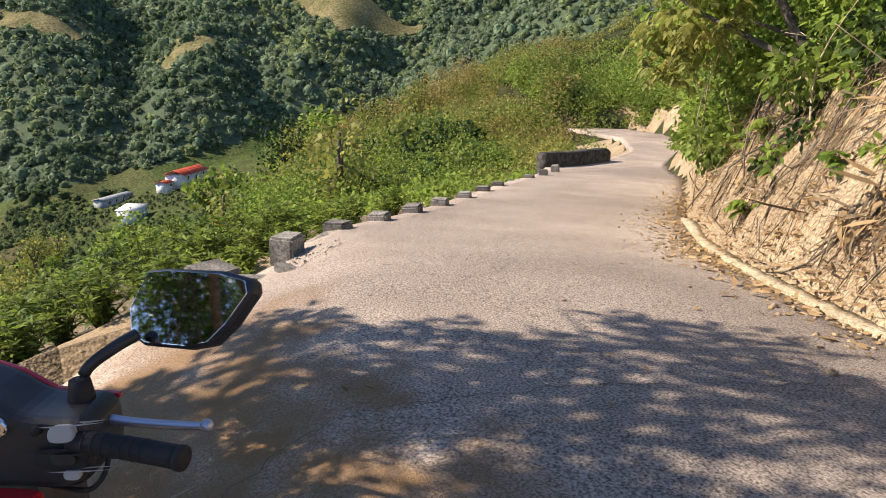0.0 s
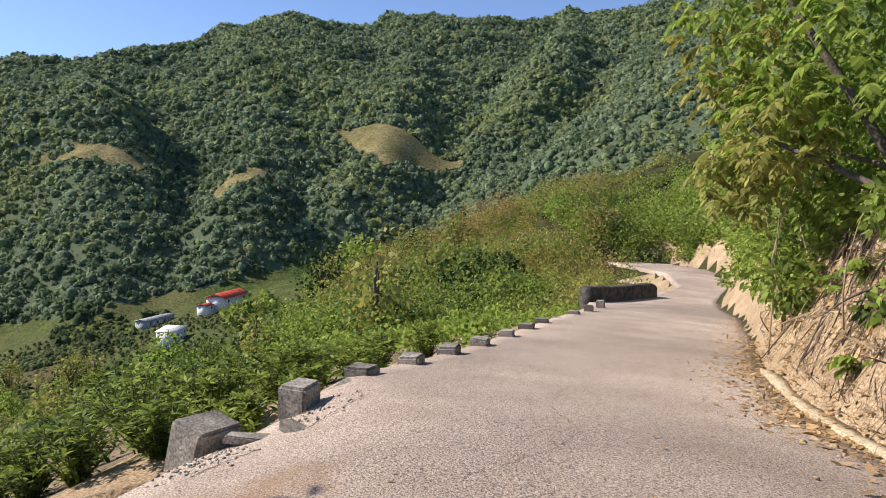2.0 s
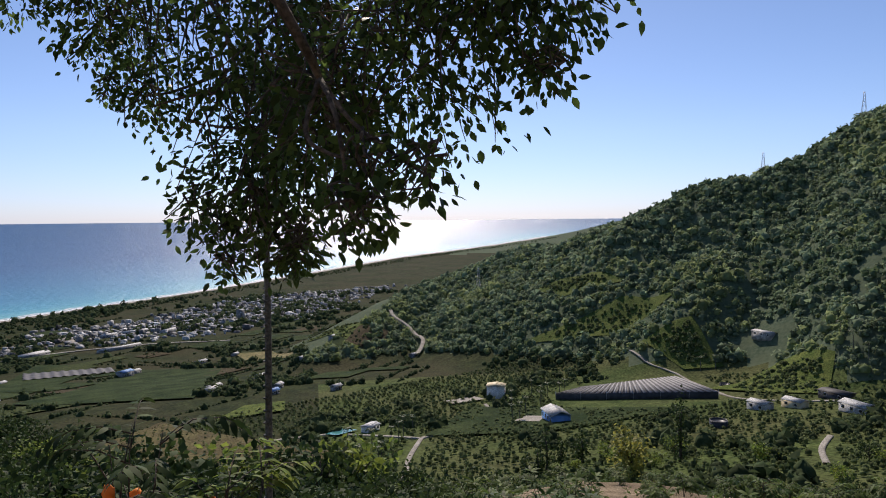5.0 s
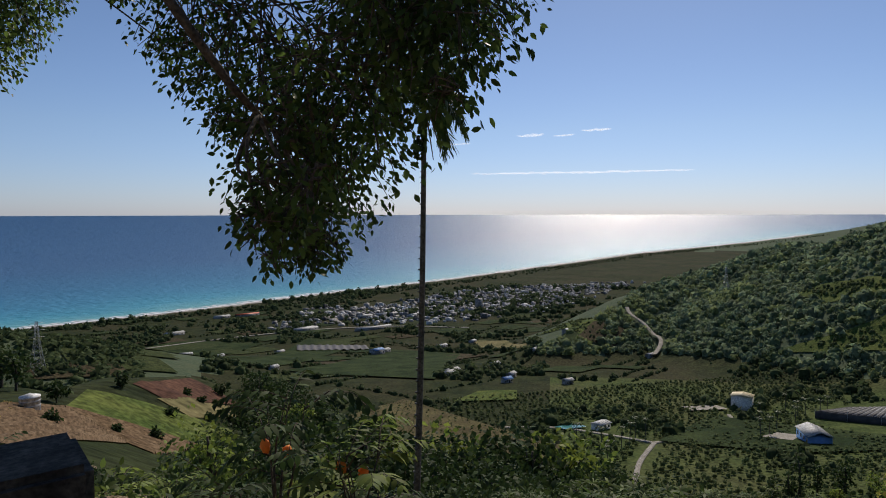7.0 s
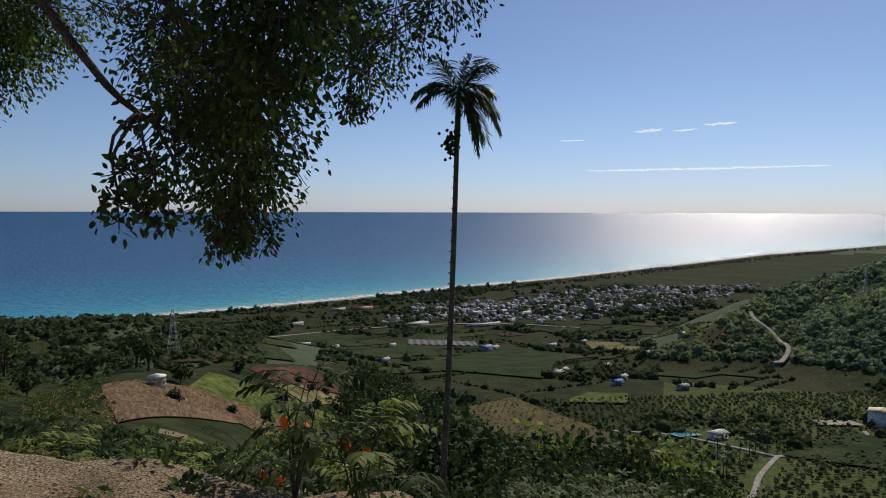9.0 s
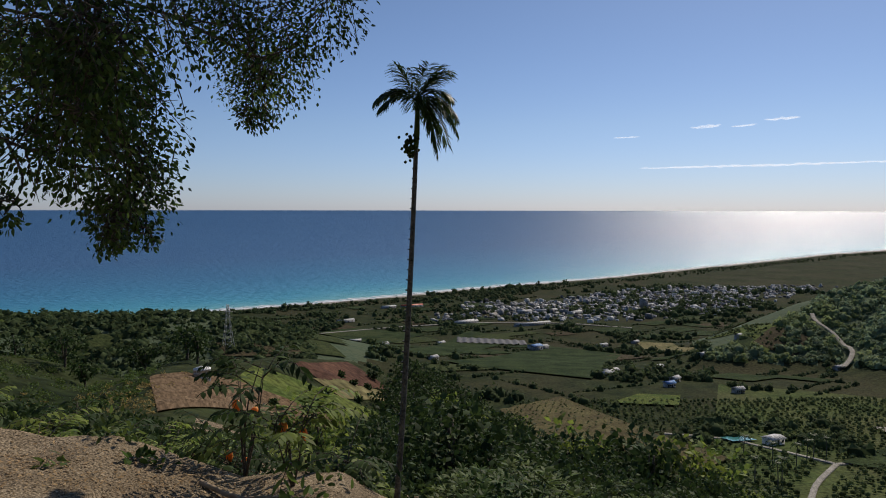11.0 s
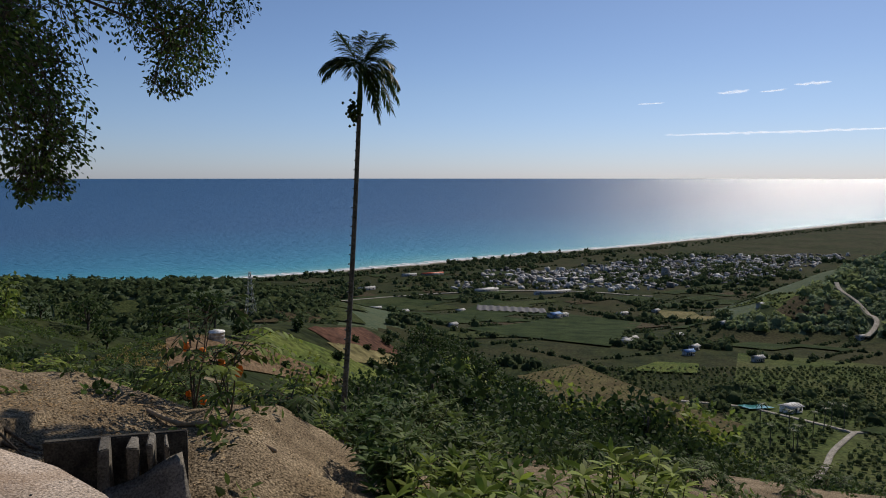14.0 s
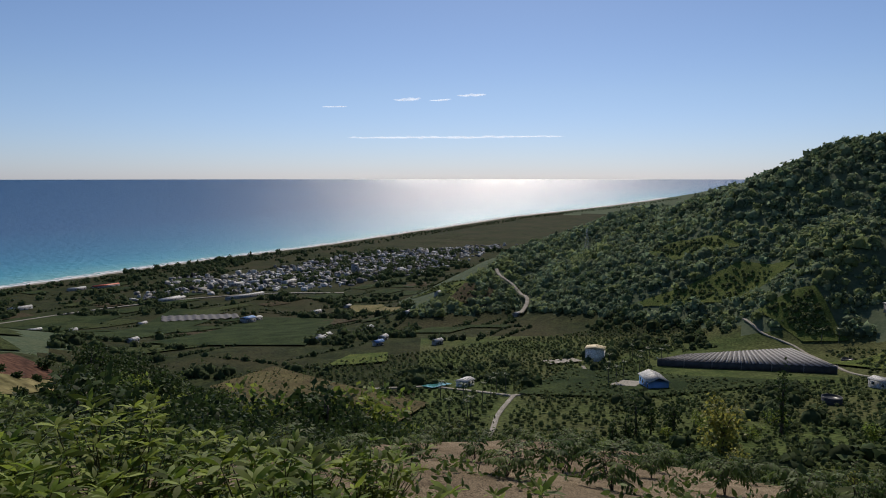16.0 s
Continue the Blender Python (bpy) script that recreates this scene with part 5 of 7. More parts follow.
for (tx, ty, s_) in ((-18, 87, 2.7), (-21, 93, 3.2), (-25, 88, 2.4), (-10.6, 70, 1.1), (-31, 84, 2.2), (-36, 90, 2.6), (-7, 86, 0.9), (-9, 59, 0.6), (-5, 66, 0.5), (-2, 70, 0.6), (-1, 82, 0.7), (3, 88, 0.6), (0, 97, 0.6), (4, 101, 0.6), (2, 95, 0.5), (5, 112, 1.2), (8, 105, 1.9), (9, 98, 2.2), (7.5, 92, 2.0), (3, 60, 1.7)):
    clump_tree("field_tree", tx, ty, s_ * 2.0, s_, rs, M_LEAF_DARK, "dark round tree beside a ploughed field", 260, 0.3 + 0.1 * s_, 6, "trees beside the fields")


clump_tree("cypress", 179, 106, 18.5, 1.9, rs, M_LEAF_DARK, "tall narrow dark cypress in the valley orchard", 420, 0.9, 9, "", 0.92)
clump_tree("giant_bamboo", 152, 104, 15.0, 5.6, rs, M_LEAF_YELLOW, "big yellow-green bamboo clump in the valley orchard", 900, 1.1, 10, "", 0.75)
for k, (tx, ty, h_) in enumerate(((151, 133, 12.5), (155, 131, 9.5), (146, 132, 9.0), (160, 127, 12.0), (163, 131, 8.0), (139, 130, 7.0))):
    clump_tree("dark_conifer", tx, ty, h_, h_ * 0.2, rs, M_LEAF_DARK, "dark pointed conifer in a row beside the orchard", 260, 0.8, 6, "conifers beside the orchard", 0.9)


# ---- scrub on the slopes ----
def scrub(name, n, pick, radius, count, leaf, material, label, seed, rise=0.35):
    """Low scrub: many heaps of leaves that hug the ground."""
    rs = np.random.RandomState(seed)
    x, y = pick(rs, n)
    z = land(x, y)
    r = rs.uniform(*radius, len(x))
    lift, tall = rs.uniform(0.6, 1.5, len(x)), rs.uniform(0.6, 1.15, len(x))
    blobs = [((x[k], y[k], z[k] + r[k] * rise * lift[k]), (r[k], r[k], r[k] * tall[k]), count) for k in range(len(x))]
    return tagged(raw(name, *leaf_cloud(rs, blobs, leaf, 0.5, 0.2, plain=leaf > 0.14), material), label, "scrub", kind="stuff")


def on_slope(az0, az1, r0, r1, d0, d1, power=1.0, hill=False, cx=1.0, cy=-0.5):
    def pick(rs, n):
        a = np.radians(rs.uniform(az0, az1, n * 4))
        r = rs.uniform(r0 ** power, r1 ** power, n * 4) ** (1 / power)
        x, y = cx + r * np.sin(a), cy + r * np.cos(a)
        de, se_, _ = along(EDGE, x, y)
        dd, sd, _ = along(DRAIN, x, y)
        ok = ((sd > 0) & (dd > d0) & (dd < d1)) if hill else ((se_ < 0) & (de > d0) & (de < d1))
        return x[ok][:n], y[ok][:n]
    return pick


def past_the_bend(rs, n):
    t = rs.uniform(-0.2, 1, n) * np.where(rs.uniform(size=n) < 0.6, 0.35, 1.0)
    x, y = 47 + 36 * t, -41.5 - 20 * t + rs.uniform(-5.5, 5.5, n)
    ok = np.hypot(x, y) > 55.5
    return x[ok], y[ok]


scrub("bend_scrub", 360, past_the_bend, (0.6, 1.4), 110, 0.24, M_LEAF, "green scrub where the road bends out of sight", 88, 0.4)
scrub("slope_scrub", 190, on_slope(103, 136, 34, 92, 9, 110, 1.4), (1.2, 2.8), 560, 0.2, M_LEAF, "tangled bright green scrub on the valley slope", 71, 0.85)
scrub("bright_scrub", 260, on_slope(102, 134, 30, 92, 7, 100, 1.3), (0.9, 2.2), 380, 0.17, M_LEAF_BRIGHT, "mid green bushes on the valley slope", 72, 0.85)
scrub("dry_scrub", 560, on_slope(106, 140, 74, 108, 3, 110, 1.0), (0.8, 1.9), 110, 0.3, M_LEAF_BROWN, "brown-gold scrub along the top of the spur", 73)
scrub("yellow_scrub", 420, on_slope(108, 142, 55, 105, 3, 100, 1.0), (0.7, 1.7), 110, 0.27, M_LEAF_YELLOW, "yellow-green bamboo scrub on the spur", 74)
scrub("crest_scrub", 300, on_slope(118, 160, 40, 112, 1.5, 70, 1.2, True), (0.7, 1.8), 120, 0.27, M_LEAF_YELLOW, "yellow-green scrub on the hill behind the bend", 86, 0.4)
# the brighter leaf here puts the sun on the hill into the colour
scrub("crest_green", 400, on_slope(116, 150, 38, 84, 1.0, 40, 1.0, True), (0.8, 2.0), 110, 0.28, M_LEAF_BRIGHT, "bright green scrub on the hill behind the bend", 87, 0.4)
scrub("lower_scrub", 260, on_slope(76, 104, 95, 170, 40, 170, 1.3), (0.9, 2.4), 110, 0.36, M_LEAF_BRIGHT, "green scrub covering the lower slope", 75)
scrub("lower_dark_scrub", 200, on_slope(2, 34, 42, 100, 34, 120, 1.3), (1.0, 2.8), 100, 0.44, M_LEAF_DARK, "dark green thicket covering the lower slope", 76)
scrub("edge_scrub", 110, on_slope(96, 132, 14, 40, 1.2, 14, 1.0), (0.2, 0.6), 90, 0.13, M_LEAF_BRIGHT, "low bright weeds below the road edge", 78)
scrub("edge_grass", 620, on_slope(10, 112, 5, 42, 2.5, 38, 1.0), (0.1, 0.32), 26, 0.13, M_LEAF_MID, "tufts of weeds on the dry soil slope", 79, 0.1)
# dark leaf colour paints the backlit shade of both thickets
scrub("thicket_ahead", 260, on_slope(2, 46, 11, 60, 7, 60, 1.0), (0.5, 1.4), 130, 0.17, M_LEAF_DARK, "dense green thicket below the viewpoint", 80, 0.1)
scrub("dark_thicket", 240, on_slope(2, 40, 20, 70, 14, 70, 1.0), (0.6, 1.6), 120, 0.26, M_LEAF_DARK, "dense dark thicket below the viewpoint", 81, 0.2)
# brightened leaf colour again in place of sun on the hillside bushes
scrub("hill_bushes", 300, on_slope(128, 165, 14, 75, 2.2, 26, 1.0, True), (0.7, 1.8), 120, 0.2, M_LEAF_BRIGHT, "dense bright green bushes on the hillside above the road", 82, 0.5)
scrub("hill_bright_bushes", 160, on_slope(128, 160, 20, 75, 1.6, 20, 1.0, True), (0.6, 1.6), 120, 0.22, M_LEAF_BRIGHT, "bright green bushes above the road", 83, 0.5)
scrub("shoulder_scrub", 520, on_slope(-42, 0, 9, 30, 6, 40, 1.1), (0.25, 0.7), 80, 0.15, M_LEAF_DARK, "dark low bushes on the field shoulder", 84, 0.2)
scrub("shoulder_dry_grass", 260, on_slope(-40, -12, 30, 66, 16, 80, 1.0), (0.2, 0.5), 60, 0.16, M_LEAF_BROWN, "brown dry weeds on the field shoulder", 104, 0.1)
scrub("shoulder_grass", 520, on_slope(-44, -15, 44, 104, 20, 110, 1.0), (0.35, 0.9), 80, 0.22, M_LEAF_MID, "green orchard weeds on the field shoulder", 85, 0.1)
scrub("verge_weeds", 170, on_slope(100, 134, 12, 54, 1.0, 7, 1.0), (0.2, 0.7), 90, 0.15, M_LEAF_BRIGHT, "bright weeds along the road verge", 91, 0.3)
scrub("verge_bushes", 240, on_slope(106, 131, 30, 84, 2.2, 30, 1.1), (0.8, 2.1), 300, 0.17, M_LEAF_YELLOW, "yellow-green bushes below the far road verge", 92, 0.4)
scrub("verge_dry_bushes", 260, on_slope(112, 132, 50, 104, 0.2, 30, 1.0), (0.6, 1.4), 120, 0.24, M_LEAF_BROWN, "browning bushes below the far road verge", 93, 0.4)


def round_spots(spots, spread):
    def pick(rs, n):
        k = rs.randint(0, len(spots), n)
        return np.array(spots, float)[k, 0] + rs.normal(size=n) * spread, np.array(spots, float)[k, 1] + rs.normal(size=n) * spread
    return pick


def over_the_spur(rs, n):
    a, r = np.radians(rs.uniform(116, 131, n)), rs.uniform(56, 112, n)
    return 1 + r * np.sin(a), -0.5 + r * np.cos(a)


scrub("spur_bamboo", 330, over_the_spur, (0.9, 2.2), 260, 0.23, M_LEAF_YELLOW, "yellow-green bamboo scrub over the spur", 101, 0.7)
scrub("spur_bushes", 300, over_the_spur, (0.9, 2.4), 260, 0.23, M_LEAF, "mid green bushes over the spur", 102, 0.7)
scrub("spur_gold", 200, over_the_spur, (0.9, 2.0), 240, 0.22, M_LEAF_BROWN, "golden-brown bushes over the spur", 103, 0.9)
scrub("gully_scrub", 150, round_spots(((53.4, -40.9), (50.6, -39.8), (48.4, -38.9), (56, -42.0), (60, -43.5)), 0.8), (0.7, 1.5), 120, 0.27, M_LEAF_BRIGHT, "bright green scrub in the gully of the spur", 94, 0.5)
scrub("wall_scrub", 40, round_spots(((40.2, -42.6), (39.0, -41.9), (41.5, -43.5), (38.2, -41.6)), 0.45), (0.4, 0.8), 120, 0.2, M_LEAF, "green scrub beside the road bend", 95, 0.6)
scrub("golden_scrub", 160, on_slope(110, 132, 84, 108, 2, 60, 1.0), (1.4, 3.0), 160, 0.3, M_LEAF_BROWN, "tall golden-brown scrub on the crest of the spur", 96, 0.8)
scrub("drain_scrub", 170, on_slope(122, 160, 24, 58, 0.25, 1.8, 1.0, True), (0.25, 0.75), 110, 0.16, M_LEAF_BRIGHT, "bright weeds and low bushes at the foot of the hill", 97, 0.5)
def road_mesh():
    n = 160
    t = np.linspace(0, 1, n)
    def at_share(line):
        seg = np.r_[0, np.cumsum(np.hypot(*np.diff(line, axis=0).T))]
        return np.c_[np.interp(t * seg[-1], seg, line[:, 0]), np.interp(t * seg[-1], seg, line[:, 1])]
    e, d = at_share(EDGE[3:]), at_share(DRAIN[3:])
    k = 14
    w = np.linspace(0, 1, k)
    p = e[:, None] * (1 - w)[None, :, None] + d[:, None] * w[None, :, None]
    z = road_z(p[..., 0], p[..., 1])
    top = np.c_[p.reshape(-1, 2), z.ravel()]
    low = top - (0, 0, 0.25)
    i, j = np.meshgrid(np.arange(n - 1), np.arange(k - 1), indexing="ij")
    a = i * k + j
    f = np.stack([a, a + k, a + k + 1, a + 1], -1).reshape(-1, 4)
    N = n * k
    side = [(i * k, i * k + N, (i + 1) * k + N, (i + 1) * k) for i in range(n - 1)]
    side += [((i + 1) * k - 1, (i + 2) * k - 1, (i + 2) * k - 1 + N, (i + 1) * k - 1 + N) for i in range(n - 1)]
    return tagged(raw("road", np.r_[top, low], np.r_[f, np.array(side)], M_CONCRETE_ROAD), "worn pinkish-grey concrete mountain road", "road", kind="structure")


road_mesh()


def block(name, size, m, material, label, bevel=0.025, seed=0):
    rs = np.random.RandomState(seed)
    bm = bmesh.new()
    bmesh.ops.create_cube(bm, size=1.0)
    for v in bm.verts:
        v.co = Vector((v.co.x * size[0], v.co.y * size[1], (v.co.z + 0.5) * size[2])) + Vector(rs.uniform(-0.02, 0.02, 3))
    bmesh.ops.bevel(bm, geom=bm.edges[:], offset=bevel, segments=2, affect="EDGES")
    ob = part(name, bm, material)
    ob.matrix_world = m
    return tagged(ob, label, "guard block", "guard blocks along the road edge")




# ---- road edge ----
BLOCKS = [(6.72, -1.98, 0.0), (7.32, -2.78, -0.05), (7.98, -3.62, -0.15), (8.68, -4.5, -0.26), (9.36, -5.38, -0.36), (10.25, -6.4, -0.49), (11.2, -7.45, -0.62), (12.15, -8.5, -0.75), (13.06, -9.57, -0.87),
          (14.4, -11.1, -1.02), (15.7, -12.65, -1.15), (17.0, -14.2, -1.28)]
for i, (bx, by, top_) in enumerate(BLOCKS):
    block("guard_block", (0.26, 0.29 if i else 0.30, 0.5), pose(bx, by, top_ - (0.52 if i == 0 else 0.53 if i < 8 else 0.61), 0, 0, 48 + (i * 37 % 9) - 4), M_BLOCK,
          "weathered concrete guard block at the road edge" if i else "square weathered concrete guard block beside broken kerb", seed=i)
fallen = block("fallen_guard_block", (0.34, 0.42, 0.44), pose(6.60, -1.10, -0.62, 6, -12, 30), M_BLOCK, "tilted concrete guard block on broken road edge", seed=50)
# this block's shade is part of its dark colour
block("guard_block", (0.5, 0.46, 0.95), pose(2.72, 0.98, -0.34, 0, 0, 14), M_DARK_BLOCK, "tall concrete guard block coloured dark for shade, with peeling lichen", 0.03, 98)


def kerb_strip(name, pts, width, top, height, material, label, lift=0.0, n=60, category="kerb"):
    """A low concrete strip along a line, a real step with its own thickness."""
    p = spline([(*q, 0) for q in pts], n)[:, :2]
    t = unit(np.gradient(p, axis=0))
    s = np.c_[-t[:, 1], t[:, 0]]
    z = road_z(p[:, 0], p[:, 1]) + top
    jig = np.random.RandomState(len(pts)).normal(size=n) * 0.008
    a, b = p - s * width / 2, p + s * width / 2
    v = np.concatenate([np.c_[a, z + jig], np.c_[b, z - jig], np.c_[b + s * 0.02, z - height], np.c_[a - s * 0.02, z - height]])
    i = np.arange(n - 1)
    f = np.concatenate([np.stack([i + k * n, i + k * n + 1, i + ((k + 1) % 4) * n + 1, i + ((k + 1) % 4) * n], -1) for k in range(4)])
    return tagged(raw(name, v, f[:, ::-1], material), label, category, kind="structure")


M_KERB = mat("yellowed_concrete", (0.34, 0.27, 0.17), (0.48, 0.40, 0.27), 4, 0.9, 0.006, 50, fine=40)
kerb_strip("drain_kerb", [tuple(q) for q in DRAIN[9:16]] + [(-4, -3.3)], 0.16, 0.05, 0.5, M_KERB, "yellowish concrete kerb at the foot of the bank")
kerb_strip("edge_kerb", ((8.1, -3.9), (7.0, -2.5), (6.55, -1.75), (6.2, -1.3)), 0.26, -0.04, 0.5, M_BLOCK, "broken concrete kerb slab along the road edge")


def low_wall():
    """The long low parapet where the road bends."""
    rs = np.random.RandomState(31)
    n = 34
    p = spline([(19.7, -15.8, 0), (20.1, -17.2, 0), (20.5, -18.7, 0), (20.9, -20.2, 0)], n)[:, :2]
    t = unit(np.gradient(p, axis=0))
    s = np.c_[-t[:, 1], t[:, 0]]
    z = road_z(p[:, 0], p[:, 1])
    hgt = np.interp(np.arange(n), (0, 1.2, 30, 33), (0.48, 0.56, 0.56, 0.45)) + rs.normal(size=n) * 0.012
    rows = [np.c_[p - s * 0.24, z - 0.6], np.c_[p - s * 0.22, z + hgt - 0.05], np.c_[p - s * 0.16, z + hgt], np.c_[p + s * 0.16, z + hgt], np.c_[p + s * 0.22, z + hgt - 0.05], np.c_[p + s * 0.24, z - 0.6]]
    v = np.concatenate(rows)
    i = np.arange(n - 1)
    f = [np.stack([i + k * n, i + k * n + 1, i + (k + 1) * n + 1, i + (k + 1) * n], -1) for k in range(5)]
    ends = [(0, n, 4 * n, 5 * n), (n, 2 * n, 3 * n, 4 * n), (n - 1, 6 * n - 1, 5 * n - 1, 2 * n - 1), (2 * n - 1, 5 * n - 1, 4 * n - 1, 3 * n - 1)]
    # the side turned from the sun is coloured dark
    return tagged(raw("parapet_wall", v, np.concatenate(f + [np.array(ends)]), M_DARK_BLOCK), "long low concrete parapet at the bend, its shade in the colour", "wall")


low_wall()


# broken pieces, gravel and cracks of the shoulder
def rubble(name, n, pick, size, material, label, seed):
    rs = np.random.RandomState(seed)
    arr = []
    x, y = pick(rs, n)
    de, se_, _ = along(EDGE, x, y)
    dd, sd, _ = along(DRAIN, x, y)
    on_road = (se_ > 0) & (sd < 0)
    z = np.where(on_road, road_z(x, y), land(x, y))
    for k in range(len(x)):
        v, f = blob_template(k % 9, 1)
        s = rs.uniform(*size) * rs.uniform(0.6, 1.3, 3) * (1, 1, 0.6)
        arr.append((v * s + (x[k], y[k], z[k] + s[2] * 0.3), f))
    return tagged(raw(name, *merge(arr), material), label, "gravel", kind="stuff")


def near_line(pts, spread):
    def pick(rs, n):
        p = np.array(pts, float)
        t = rs.uniform(0, len(p) - 1.001, n)
        i = t.astype(int)
        q = p[i] + (p[i + 1] - p[i]) * (t - i)[:, None] + rs.normal(size=(n, 2)) * spread
        return q[:, 0], q[:, 1]
    return pick


rubble("shoulder_gravel", 420, near_line(((6.5, -2.2), (6.3, -1.5), (6.2, -1.1), (5.8, -0.8)), 0.2), (0.005, 0.018), M_BLOCK, "loose broken gravel on the crumbling road shoulder", 5)
rubble("mound_gravel", 1800, near_line(((5.2, 3.2), (4.2, 4.4), (2.5, 4.6), (0.5, 4.8), (-1.5, 4.6)), 0.9), (0.006, 0.022), M_SOIL, "pale gravel chips on the soil mound", 7)
rubble("bank_rubble", 420, near_line([tuple(q) for q in DRAIN[9:17]], 0.45), (0.008, 0.04), M_SOIL, "clods of soil at the foot of the bank", 6)
for k, (cx_, cy_, sx_, sy_, rot) in enumerate(((6.22, -1.5, 0.5, 0.15, 62), (6.0, -1.75, 0.26, 0.13, 30))):
    block("broken_slab", (sx_, sy_, 0.08), pose(cx_, cy_, float(road_z(cx_, cy_)) - 0.03, 3, -4, rot), M_BLOCK, "broken slab of concrete on the road shoulder", 0.01, 80 + k)


def crack(name, pts, seed, width=0.0025):
    """A crack in the slab: a thin dark gap of uneven width."""
    rs = np.random.RandomState(seed)
    p = spline([(*q, 0) for q in pts], 70)[:, :2] + rs.normal(size=(70, 2)) * 0.018
    t = unit(np.gradient(p, axis=0))
    s = np.c_[-t[:, 1], t[:, 0]]
    w = width * rs.uniform(0.3, 1.2, 70)[:, None]
    z = road_z(p[:, 0], p[:, 1]) + 0.004
    v = np.concatenate([np.c_[p - s * w, z], np.c_[p + s * w, z]])
    i = np.arange(69)
    return tagged(raw(name, v, np.stack([i, i + 1, i + 71, i + 70], -1), M_CRACK), "thin dark crack in the concrete road", "crack", kind="structure")


crack("road_crack", ((4.1, -2.1), (4.3, -2.9), (4.6, -3.3), (5.4, -3.7), (6.2, -4.5)), 1)
crack("road_crack", ((2.0, 0.9), (2.6, -0.6), (2.55, -1.5), (1.9, -3.0), (1.5, -4.2)), 2, 0.003)
crack("road_crack", ((2.55, -1.4), (3.1, -1.75), (3.9, -2.0)), 3, 0.002)
crack("road_crack", ((5.5, -0.9), (5.8, -1.4), (5.95, -1.9), (6.3, -2.4)), 4, 0.007)
crack("road_crack", ((13.5, -10.6), (13.2, -12), (13, -14.5)), 5, 0.004)


# ---- bank: cut face, roots, dry stems, litter ----
def bank_face():
    """The raw cut face above the drain, lumpy and fissured."""
    line = DRAIN[7:17]
    seg = np.r_[0, np.cumsum(np.hypot(*np.diff(line, axis=0).T))]
    n, k = 330, 46
    t = np.linspace(0, seg[-1], n)
    p = np.c_[np.interp(t, seg, line[:, 0]), np.interp(t, seg, line[:, 1])]
    d = unit(np.gradient(p, axis=0))
    up = np.c_[-d[:, 1], d[:, 0]]
    w = np.linspace(0.08, 2.3, k)
    q = p[:, None] + up[:, None] * w[None, :, None] * np.where((up @ np.array([-0.6, -0.8])) < 0, -1, 1)[:, None, None]
    x, y = q[..., 0], q[..., 1]
    rough_ = 0.15 * wave(x * 1.0, y + 40, 0.55) + 0.11 * wave(x + 9, y, 0.22) + 0.05 * wave(x, y + 5, 0.09)
    z = land(x, y) + 0.06 + rough_ * np.clip(w * 3, 0, 1)
    v = np.stack([x, y, z], -1).reshape(-1, 3)
    i, j = np.meshgrid(np.arange(n - 1), np.arange(k - 1), indexing="ij")
    a = i * k + j
    return tagged(raw("bank", v, np.stack([a, a + 1, a + k + 1, a + k], -1).reshape(-1, 4), M_SOIL, False), "raw cut bank of tan clay and loose soil", "bank", kind="structure")


bank_face()



def bank_roots():
    """Roots and dead stems that hang and trail over the cut face of the bank, no two alike."""
    rs = np.random.RandomState(8)
    line = DRAIN[8:15]
    thick, thin_ = [], []
    for k in range(1500):
        t = rs.uniform(0, len(line) - 1.001)
        i = int(t)
        p = line[i] + (line[i + 1] - line[i]) * (t - i)
        d = unit((line[i + 1] - line[i])[None])[0]
        up = np.array([-d[1], d[0]])
        if (up @ np.array([-0.6, -0.8])) < 0:
            up = -up
        h0, ln = rs.uniform(0.7, 2.6), rs.gamma(2.5, 0.28)
        lean, wig = rs.normal() * 0.7 - 0.1, rs.uniform(0.05, 0.2)
        q = []
        for j in range(5):
            u = h0 - ln * j / 4
            xy = p + up * max(u, 0.12) + d * (lean * ln * j / 4 + rs.normal() * wig)
            q.append((*xy, float(land(*xy)) + abs(rs.normal()) * 0.13 + 0.01))
        (thick if k % 9 == 0 else thin_).append(tube_arrays(q, (rs.uniform(0.008, 0.020), 0.004) if k % 9 == 0 else (rs.uniform(0.002, 0.006), 0.0015), 7, 3))
    tagged(raw("hanging_roots", *merge(thin_), M_STRAW), "tangle of dry roots and dead stems on the bank", "roots", kind="stuff")
    return tagged(raw("thick_roots", *merge(thick), M_BARK), "thicker grey roots trailing over the cut bank", "roots", kind="stuff")


bank_roots()


